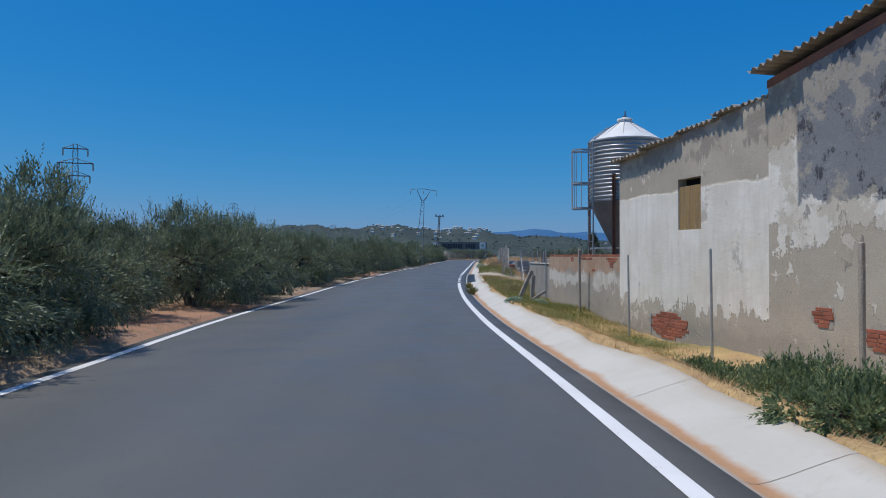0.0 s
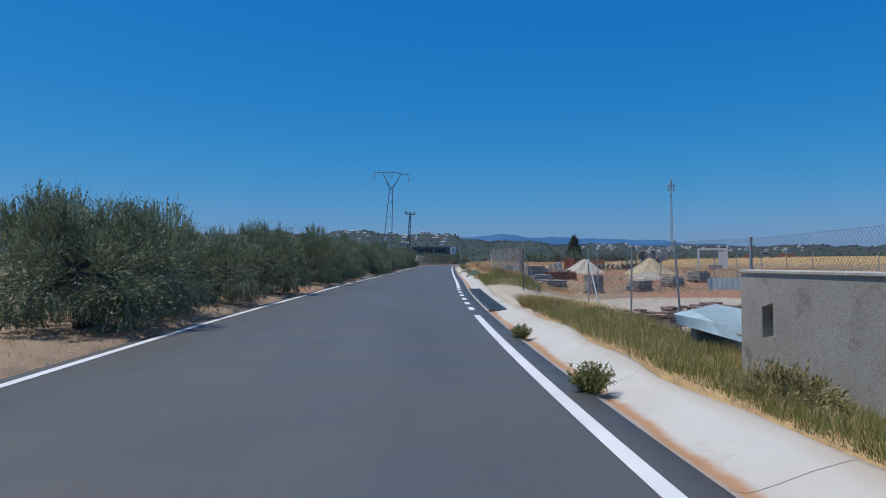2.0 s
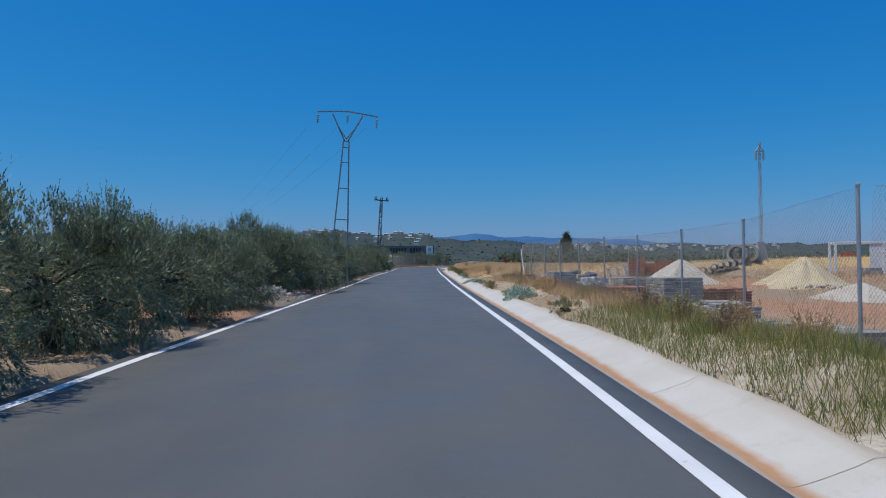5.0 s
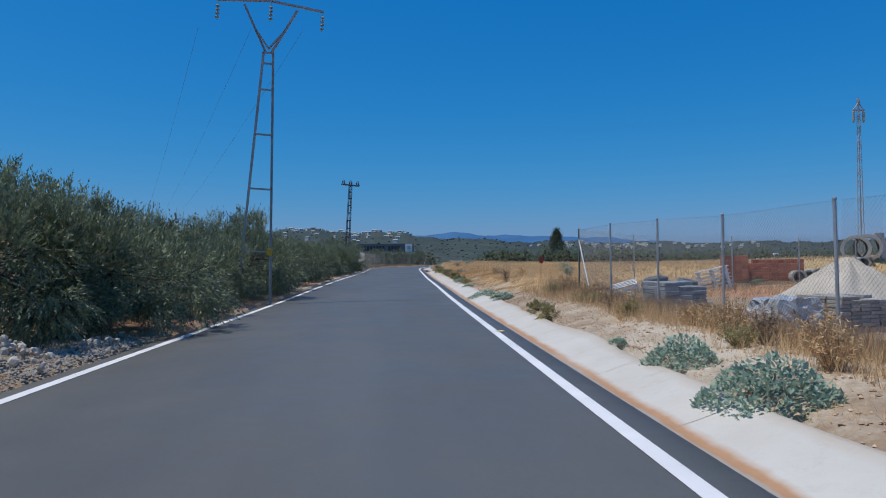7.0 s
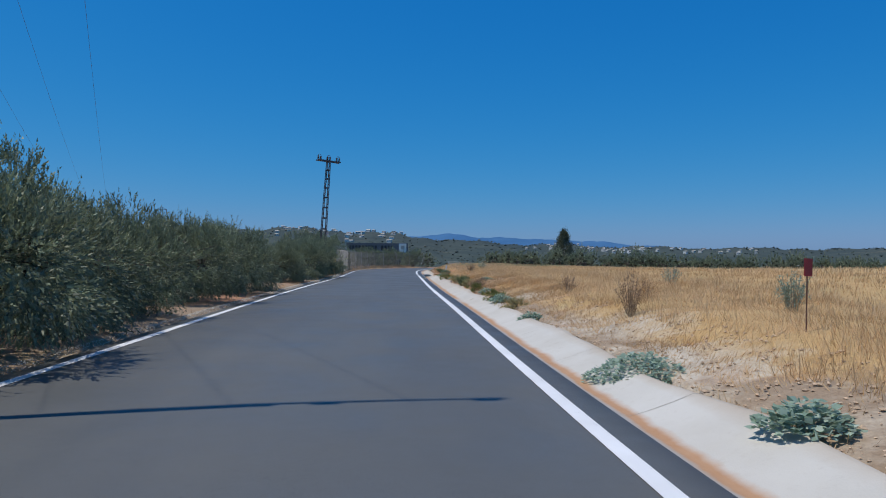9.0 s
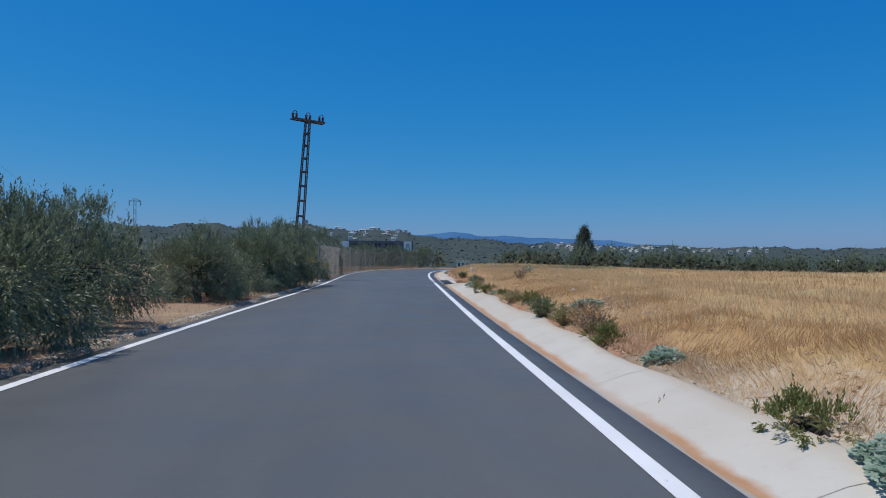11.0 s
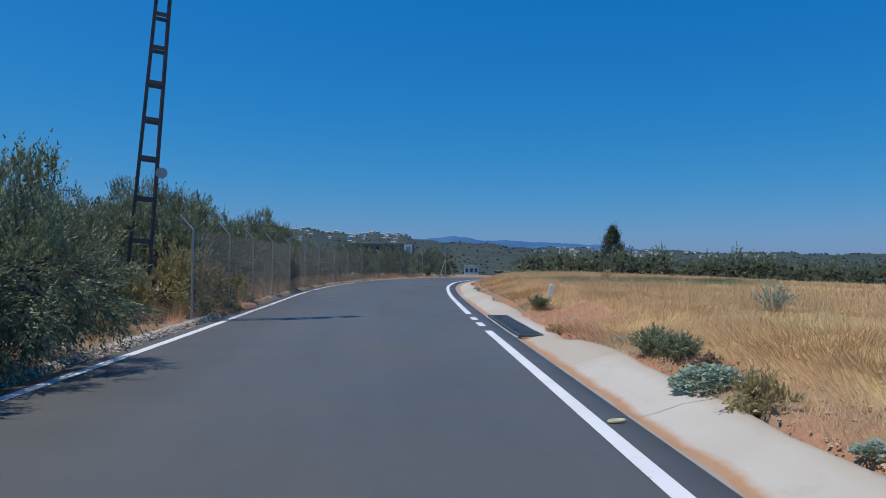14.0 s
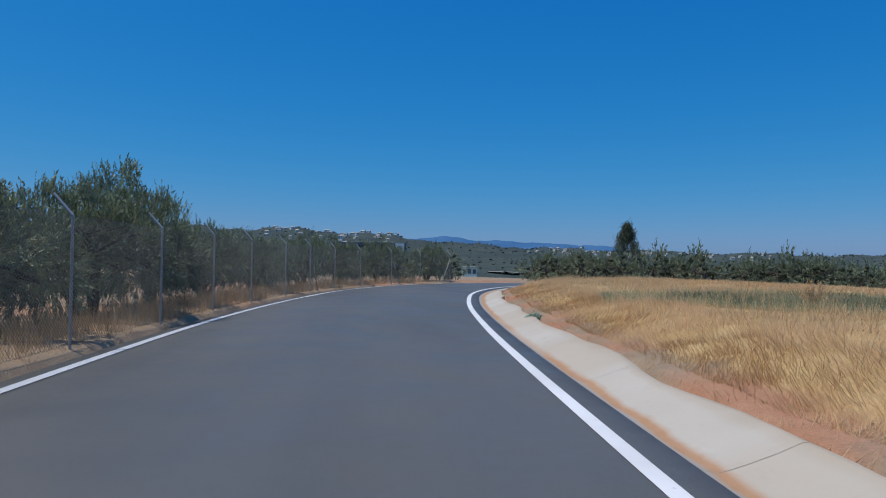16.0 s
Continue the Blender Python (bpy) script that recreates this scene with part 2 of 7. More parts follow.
def ground_mat():
    a = Mat("earth", 0.95, 0, 0.2)
    big, mid, fine = a.noise(0.25, 5, 0.6), a.noise(2.2, 5, 0.65), a.noise(26, 4, 0.7)
    c = a.mix(a.step(mid, 0.3, 0.7), (0.27, 0.195, 0.13), (0.36, 0.27, 0.185))
    red = a.mix(a.step(mid, 0.3, 0.7), (0.37, 0.175, 0.10), (0.43, 0.24, 0.15))
    straw = a.mix(a.step(mid, 0.3, 0.7), (0.45, 0.29, 0.125), (0.54, 0.38, 0.19))
    straw = a.mix(a.step(big, 0.5, 0.75), straw, (0.42, 0.34, 0.16))
    sand = a.mix(a.step(mid, 0.3, 0.7), (0.46, 0.40, 0.315), (0.54, 0.475, 0.38))
    sand = a.mix(a.step(a.noise(0.6, 5, 0.65), 0.55, 0.7), sand, (0.42, 0.34, 0.25))
    green = a.mix(a.step(mid, 0.3, 0.7), (0.10, 0.12, 0.045), (0.20, 0.20, 0.08))
    for name, col in (("red", red), ("straw", straw), ("green", green), ("sand", sand)):
        w = a.math("ADD", a.attr(name), a.math("MULTIPLY", a.math("SUBTRACT", mid, 0.5), 0.7))
        w = a.math("MULTIPLY", a.step(w, 0.32, 0.62), a.step(a.attr(name), 0.0, 0.2))
        c = a.mix(w, c, col)
    c = a.mix(0.45, c, a.mix(a.step(fine, 0.25, 0.75), (0.25, 0.25, 0.25), (0.75, 0.75, 0.75)), "OVERLAY")
    a.color(c)
    return a.bump(a.math("ADD", fine, a.math("MULTIPLY", mid, 2.5)), 0.4, 0.035).m


def plaster_mat(name, tall=False):
    """Lime-washed render that has flaked in sheets: grey mortar above and below, a pale coat between, drips, bare patches and soot-dark scars."""
    a = Mat(name, 0.92, 0, 0.2)
    z = a.axis(2)
    rag = a.noise(1.3, 8, 0.72)
    drip = a.noise(6.0, 5, 0.65, (1.0, 1.0, 0.10))
    grey = a.mix(a.step(a.noise(0.7, 5), 0.3, 0.7), (0.43, 0.375, 0.30), (0.55, 0.485, 0.395))
    lime = a.mix(a.step(a.noise(1.1, 6, 0.65), 0.35, 0.62), (0.90, 0.86, 0.78), (0.80, 0.745, 0.645))
    lime = a.mix(a.math("MULTIPLY", a.step(drip, 0.46, 0.72), 0.45), lime, (0.56, 0.51, 0.44))
    lime = a.mix(a.math("MULTIPLY", a.step(a.noise(0.9, 4, 0.5, (1, 1, 0.45)), 0.50, 0.70), 0.35), lime, (0.66, 0.59, 0.49))
    top = 2.95 if not tall else 3.5
    hi = a.math("ADD", z, a.math("MULTIPLY", a.math("SUBTRACT", rag, 0.5), 0.35 if not tall else 2.4))
    lo = a.math("ADD", z, a.math("MULTIPLY", a.math("SUBTRACT", a.noise(1.0, 8, 0.72), 0.5), 2.4 if not tall else 4.2))
    lo = a.math("ADD", lo, a.math("MULTIPLY", a.math("SUBTRACT", drip, 0.5), 1.2))
    m = a.math("MULTIPLY", a.step(hi, top + 0.03, top - 0.03), a.step(lo, *((0.12, 0.17) if not tall else (1.75, 1.80))))
    m = a.math("MULTIPLY", m, a.math("ADD", a.math("MULTIPLY", a.step(a.noise(0.8, 7, 0.62), 0.66, 0.61), 0.75), 0.25))
    chips = a.step(a.noise(2.2, 7, 0.65, (1, 1, 0.6)), 0.60, 0.625)
    m = a.math("MAXIMUM", m, a.math("MULTIPLY", chips, 0.8 if tall else 0.55))
    c = a.mix(m, grey, lime)
    # a darker skim coat that has run down from the roof
    wet = a.math("ADD", z, a.math("MULTIPLY", a.math("SUBTRACT", drip, 0.5), 1.5))
    wet = a.math("MULTIPLY", a.step(wet, *((3.62, 3.70) if not tall else (4.0, 4.1))), a.step(a.noise(1.7, 4), 0.42, 0.50))
    c = a.mix(a.math("MULTIPLY", wet, 0.6), c, (0.235, 0.205, 0.18))
    scar = a.step(a.noise(1.6, 8, 0.7, (1, 1, 0.7)), 0.63, 0.66)
    c = a.mix(a.math("MULTIPLY", scar, 0.7 if tall else 0.35), c, (0.24, 0.22, 0.20))
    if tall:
        # blue-grey old paint below the eave, darkened to stand in for its shade
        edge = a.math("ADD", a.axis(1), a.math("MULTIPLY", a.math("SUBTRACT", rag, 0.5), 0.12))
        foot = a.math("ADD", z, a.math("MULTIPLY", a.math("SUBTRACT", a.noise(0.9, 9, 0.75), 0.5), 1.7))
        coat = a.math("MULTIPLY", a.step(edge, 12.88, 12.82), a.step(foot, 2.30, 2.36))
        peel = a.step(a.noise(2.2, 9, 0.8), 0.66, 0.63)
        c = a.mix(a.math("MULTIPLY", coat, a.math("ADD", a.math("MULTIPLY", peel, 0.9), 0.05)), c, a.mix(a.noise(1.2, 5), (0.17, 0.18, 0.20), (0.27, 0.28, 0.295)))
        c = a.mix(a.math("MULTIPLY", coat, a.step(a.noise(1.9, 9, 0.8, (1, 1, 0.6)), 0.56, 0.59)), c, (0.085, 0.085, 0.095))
        warm = a.step(a.noise(0.75, 7, 0.7), 0.52, 0.55)
        c = a.mix(a.math("MULTIPLY", warm, 0.55), c, (0.52, 0.45, 0.35))
    # darker brownish grey towards the wall's foot, with a ragged edge
    foot_tone = a.math("MULTIPLY", a.step(a.math("ADD", z, a.math("MULTIPLY", rag, 1.4)), 0.65, 0.25), 0.55)
    c = a.mix(foot_tone, c, (0.30, 0.275, 0.24))
    g = a.noise(45, 5, 0.7)
    c = a.mix(0.4, c, a.mix(a.step(g, 0.25, 0.75), (0.25, 0.25, 0.25), (0.75, 0.75, 0.75)), "OVERLAY")
    a.color(c)
    return a.bump(a.math("ADD", a.math("MULTIPLY", g, 0.3), a.math("ADD", m, a.math("MULTIPLY", rag, 1.5))), 0.8, 0.015).m


def lowwall_mat():
    """Cement render in worn coats: rosy above, a pale washed band, grey below, with cracks and chips."""
    a = Mat("tan_render", 0.92, 0, 0.2)
    z = a.axis(2)
    rag = a.noise(1.5, 8, 0.72)
    drip = a.noise(7.0, 5, 0.65, (1.0, 1.0, 0.12))
    grey = a.mix(a.step(a.noise(0.9, 5), 0.3, 0.7), (0.36, 0.32, 0.27), (0.46, 0.41, 0.34))
    pale = a.mix(a.step(drip, 0.4, 0.7), (0.68, 0.64, 0.57), (0.52, 0.47, 0.40))
    rosy = a.mix(a.step(a.noise(2.0, 6, 0.7), 0.35, 0.65), (0.42, 0.27, 0.19), (0.50, 0.38, 0.28))
    lo = a.math("ADD", z, a.math("MULTIPLY", a.math("SUBTRACT", rag, 0.5), 1.6))
    hi = a.math("ADD", z, a.math("MULTIPLY", a.math("SUBTRACT", a.noise(1.1, 8, 0.72), 0.5), 1.2))
    c = a.mix(a.math("MULTIPLY", a.step(lo, 0.42, 0.47), a.step(a.noise(0.5, 3), 0.44, 0.50)), grey, pale)
    c = a.mix(a.step(hi, 0.80, 0.88), c, rosy)
    c = a.mix(a.math("MULTIPLY", a.step(a.noise(2.4, 9, 0.8), 0.60, 0.62), 0.7), c, (0.20, 0.175, 0.15))
    g = a.noise(45, 5, 0.7)
    c = a.mix(0.4, c, a.mix(a.step(g, 0.25, 0.75), (0.25, 0.25, 0.25), (0.75, 0.75, 0.75)), "OVERLAY")
    a.color(c)
    return a.bump(a.math("ADD", a.math("MULTIPLY", g, 0.3), rag), 0.7, 0.015).m


ASPHALT, PAINT, GUTTER, EARTH = asphalt_mat(), paint_mat(), gutter_mat(), ground_mat()
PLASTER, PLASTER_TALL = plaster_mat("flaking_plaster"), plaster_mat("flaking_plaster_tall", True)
GREYWALL = plain("grey_render", (0.40, 0.375, 0.34), (0.31, 0.29, 0.26), 1.2, 40, 0.92, c3=(0.20, 0.185, 0.17), bump=0.4, dist=0.01)
LOWWALL = lowwall_mat()
BRICK = plain("red_brick", (0.40, 0.13, 0.075), (0.32, 0.11, 0.07), 4.0, 60, 0.9, vary=0.22, bump=0.4, c3=(0.45, 0.22, 0.15))
CONCRETE = plain("concrete", (0.47, 0.45, 0.41), (0.38, 0.365, 0.335), 1.5, 50, 0.9, vary=0.12, c3=(0.30, 0.285, 0.26))
JOINT = plain("gutter_joint", (0.34, 0.30, 0.25), (0.42, 0.37, 0.30), 3, 40, 0.95)
FIR = leafy("conifer_leaves", (0.060, 0.080, 0.050), (0.095, 0.115, 0.070), (0.14, 0.155, 0.10), 0.2)
BRICKHOUSE = plain("red_brick_house", (0.36, 0.15, 0.09), (0.28, 0.115, 0.075), 0.5, 6, 0.9)
TANHOUSE = plain("tan_house_render", (0.52, 0.40, 0.28), (0.44, 0.33, 0.23), 0.4, 6, 0.9)
HOUSEWALL = plain("far_house_render", (0.82, 0.79, 0.74), (0.70, 0.66, 0.60), 0.3, 5, 0.9, vary=0.2)
STONE = plain("rubble", (0.50, 0.45, 0.38), (0.38, 0.335, 0.28), 3, 40, 0.92, vary=0.25, c3=(0.50, 0.45, 0.39))
GRAVEL = plain("gravel", (0.62, 0.575, 0.50), (0.50, 0.455, 0.39), 3, 40, 0.92, vary=0.3, island=True)
CLOD = plain("earth_clods", (0.54, 0.41, 0.29), (0.47, 0.33, 0.22), 3, 40, 0.95, vary=0.25, island=True)
FIBRE = plain("fibre_cement", (0.36, 0.33, 0.29), (0.27, 0.245, 0.215), 1.4, 45, 0.92, c3=(0.18, 0.165, 0.145))
GALV = plain("galvanised_steel", (0.46, 0.46, 0.455), (0.38, 0.38, 0.38), 2.2, 60, 0.5, 0.55, bump=0.08, c3=(0.34, 0.33, 0.31))
GALV_POST = plain("galvanised_tube", (0.46, 0.47, 0.475), (0.37, 0.38, 0.385), 4, 60, 0.5, 0.5, bump=0.08)
RUST = plain("rusty_steel", (0.20, 0.095, 0.06), (0.12, 0.07, 0.055), 5, 60, 0.75, 0.3, c3=(0.26, 0.15, 0.10))
HOPPER = plain("dull_hopper_steel", (0.24, 0.245, 0.255), (0.18, 0.185, 0.195), 1.5, 50, 0.5, 0.6, bump=0.06)
LATTICE = plain("weathered_lattice_steel", (0.155, 0.14, 0.135), (0.11, 0.10, 0.10), 3, 50, 0.65, 0.4, bump=0.1)
PYLON_STEEL = plain("grey_pylon_steel", (0.42, 0.41, 0.39), (0.33, 0.315, 0.30), 3, 50, 0.6, 0.15, bump=0.1)
OLDWOOD = plain("weathered_wood", (0.46, 0.40, 0.33), (0.34, 0.285, 0.235), 3, 30, 0.9, c3=(0.14, 0.115, 0.095), stretch=(6, 6, 0.6), bump=0.5)
BARK = plain("olive_bark", (0.13, 0.105, 0.085), (0.08, 0.066, 0.055), 6, 30, 0.95, c3=(0.18, 0.155, 0.13), stretch=(3, 3, 0.6), bump=0.8, dist=0.03)
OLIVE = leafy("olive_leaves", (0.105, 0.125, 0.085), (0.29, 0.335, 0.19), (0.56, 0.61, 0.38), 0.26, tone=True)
OLIVE_CORE = plain("olive_core_shade", (0.045, 0.055, 0.030), (0.065, 0.075, 0.042), 4, 12, 0.95, bump=0.8, dist=0.1)
PINE = leafy("pine_leaves", (0.046, 0.064, 0.054), (0.058, 0.078, 0.064), (0.07, 0.09, 0.07), 0.15)
SCRUB = leafy("yellow_green_scrub", (0.32, 0.285, 0.125), (0.45, 0.39, 0.19), (0.58, 0.48, 0.28), 0.35, 0.65)
BUSH = leafy("dark_green_bush", (0.13, 0.18, 0.085), (0.22, 0.28, 0.13), (0.36, 0.39, 0.20), 0.35, 0.6)
DRY = leafy("dry_grass", (0.60, 0.385, 0.19), (0.68, 0.49, 0.28), (0.46, 0.27, 0.135), 0.22, 0.7)
PALE_DRY = leafy("pale_dry_grass", (0.62, 0.44, 0.235), (0.70, 0.53, 0.32), (0.52, 0.345, 0.18), 0.22, 0.7)
GREEN = leafy("green_grass", (0.16, 0.19, 0.055), (0.26, 0.265, 0.085), (0.44, 0.36, 0.14), 0.35, 0.6)
WEED = leafy("grey_green_weed", (0.24, 0.34, 0.26), (0.38, 0.49, 0.39), (0.54, 0.62, 0.52), 0.35, 0.55)
SAGE = leafy("sage_green_grass", (0.20, 0.25, 0.14), (0.28, 0.33, 0.19), (0.36, 0.37, 0.22), 0.3, 0.7)
TWIG = leafy("dry_twigs", (0.30, 0.205, 0.13), (0.38, 0.28, 0.185), (0.22, 0.15, 0.10), 0.1, 0.9)
GRATE = plain("grating_steel", (0.115, 0.14, 0.15), (0.085, 0.105, 0.115), 3, 60, 0.55, 0.4, c3=(0.16, 0.15, 0.13))
SAND_GREY = plain("grey_sand", (0.52, 0.47, 0.39), (0.45, 0.40, 0.33), 1.2, 40, 0.95, bump=0.6, dist=0.03)
SAND_YELLOW = plain("yellow_sand", (0.60, 0.50, 0.33), (0.52, 0.42, 0.26), 1.2, 40, 0.95, bump=0.6, dist=0.03)
WHITEPAINT = plain("white_paint", (0.78, 0.78, 0.76), (0.68, 0.68, 0.66), 2, 50, 0.6, bump=0.05)
REDPAINT = plain("red_paint", (0.42, 0.04, 0.04), (0.34, 0.035, 0.035), 4, 50, 0.5, bump=0.05)
BLUESHEET = plain("pale_blue_sheet", (0.42, 0.55, 0.60), (0.34, 0.46, 0.52), 3, 50, 0.5, bump=0.1)
GREYBLOCK = plain("grey_block", (0.36, 0.345, 0.315), (0.27, 0.26, 0.24), 2, 40, 0.9, vary=0.3, c3=(0.45, 0.42, 0.37))
SLATE = plain("blue_grey_slab", (0.25, 0.28, 0.31), (0.19, 0.215, 0.24), 2, 40, 0.85, vary=0.2, c3=(0.34, 0.36, 0.38))
PLASTIC = plain("grey_plastic_wrap", (0.45, 0.47, 0.49), (0.32, 0.34, 0.36), 3, 20, 0.3, bump=0.3, dist=0.03)
GREENNET = plain("green_net", (0.05, 0.22, 0.07), (0.03, 0.15, 0.05), 8, 60, 0.7)
CERAMIC = plain("brown_glazed_insulator", (0.10, 0.075, 0.07), (0.07, 0.05, 0.05), 8, 60, 0.25, bump=0.02)
GLASSY = plain("pale_glass_insulator", (0.30, 0.36, 0.36), (0.22, 0.28, 0.28), 8, 60, 0.15, bump=0.02)
YELLOW = plain("yellow_plate", (0.70, 0.42, 0.03), (0.60, 0.35, 0.03), 8, 60, 0.5, bump=0.02)
CAN = plain("faded_yellow_can", (0.72, 0.62, 0.30), (0.62, 0.56, 0.36), 12, 60, 0.45, 0.3, bump=0.05)
OCHRE = plain("ochre_board", (0.36, 0.23, 0.09), (0.25, 0.17, 0.09), 3, 40, 0.85, c3=(0.40, 0.36, 0.29), stretch=(4, 4, 0.35))
# near-black colour in place of the unlit inside behind openings and windows
DARK = plain("unlit_dark", (0.018, 0.017, 0.016), (0.012, 0.012, 0.012), 3, 40, 0.9)
TILE = plain("roof_tile", (0.34, 0.145, 0.09), (0.26, 0.12, 0.08), 5, 50, 0.9, vary=0.25)
OLDTILE = plain("weathered_tile", (0.30, 0.20, 0.15), (0.23, 0.18, 0.155), 1.2, 50, 0.9, vary=0.4, c3=(0.38, 0.15, 0.09))
WIRE = plain("fence_wire", (0.20, 0.20, 0.20), (0.15, 0.15, 0.15), 6, 60, 0.55, 0.5, bump=0.0)
GREYPANEL = plain("dark_grey_cladding", (0.13, 0.14, 0.16), (0.10, 0.11, 0.13), 0.2, 5, 0.6, bump=0.05)
LETTER = plain("dark_letter_paint", (0.035, 0.035, 0.04), (0.03, 0.03, 0.035), 2, 5, 0.6, bump=0.0)

# ---- the road's line: centre x, y, half width between the edge lines, height ----
STATIONS = [
    (0.2, -45, 3.0, 0.10), (-0.6, -20, 3.0, 0.03), (-1.15, -5, 3.0, 0.0), (-1.61, 7, 2.98, -0.08), (-2.12, 16, 3.08, -0.15),
    (-2.28, 26, 3.05, -0.17), (-2.14, 37, 3.02, -0.11), (-1.65, 48, 2.93, -0.03), (-1.08, 58, 2.93, 0.04), (-0.37, 71, 2.92, 0.06),
    (0.48, 86, 2.91, 0.08), (1.18, 98, 2.90, 0.16), (1.91, 110, 2.84, 0.23), (3.0, 125, 2.75, 0.30), (3.74, 137, 2.84, 0.36),
    (4.45, 147, 3.04, 0.39), (5.63, 156, 3.08, 0.41), (7.5, 164.5, 3.08, 0.42), (10.7, 172, 3.0, 0.42), (15.6, 178.5, 2.9, 0.38),
    (22.5, 184, 2.9, 0.25), (33, 189, 2.9, 0.0), (50, 193, 2.9, -0.5), (80, 196, 2.9, -1.5),
]


def spline(rows, step=0.5):
    """Points along a smooth line through the rows, about step metres apart."""
    a = np.array(rows, float)
    a = np.vstack([2 * a[0] - a[1], a, 2 * a[-1] - a[-2]])
    out = []
    for i in range(1, len(a) - 2):
        n = max(2, int(np.hypot(*(a[i + 1, :2] - a[i, :2])) / step))
        t = (np.arange(n) / n)[:, None]
        out.append(0.5 * (2 * a[i] + (a[i + 1] - a[i - 1]) * t + (2 * a[i - 1] - 5 * a[i] + 4 * a[i + 1] - a[i + 2]) * t**2 + (3 * a[i] - a[i - 1] - 3 * a[i + 1] + a[i + 2]) * t**3))
    return np.vstack(out + [a[-2:-1]])


LINE = spline(STATIONS)
TAN = np.gradient(LINE[:, :2], axis=0)
TAN /= np.linalg.norm(TAN, axis=1)[:, None]
NRM = np.stack([TAN[:, 1], -TAN[:, 0]], 1)


def across(x, y):
    """For places: index of the nearest point of the road's centre line and the offset to its right."""
    x, y = np.atleast_1d(x).astype(float), np.atleast_1d(y).astype(float)
    idx = np.empty(len(x), int)
    for a in range(0, len(x), 4000):
        d = (x[a:a + 4000, None] - LINE[None, :, 0]) ** 2 + (y[a:a + 4000, None] - LINE[None, :, 1]) ** 2
        idx[a:a + 4000] = d.argmin(1)
    off = (x - LINE[idx, 0]) * NRM[idx, 0] + (y - LINE[idx, 1]) * NRM[idx, 1]
    return idx, off


def beside(y, off):
    """The place at an offset from the right edge line (positive) or the left one (negative), level with y on the centre line."""
    i = int(np.abs(LINE[:, 1] - y).argmin())
    d = (LINE[i, 2] + off) if off >= 0 else (-LINE[i, 2] + off)
    return LINE[i, 0] + NRM[i, 0] * d, LINE[i, 1] + NRM[i, 1] * d


def ease(v, lo, hi):
    t = np.clip((np.asarray(v, float) - lo) / (hi - lo), 0, 1)
    return t * t * (3 - 2 * t)


def ripple(x, y, s, seed=0.0):
    """Soft unevenness between about -1 and 1."""
    return (np.sin(x * s + 1.3 * np.sin(y * s * 0.7 + seed) + seed) + np.sin(y * s * 1.1 + 1.7 * np.sin(x * s * 0.6 - seed) + 2.1 * seed)
            + 0.5 * np.sin((x + y) * s * 2.3 + seed)) / 2.5


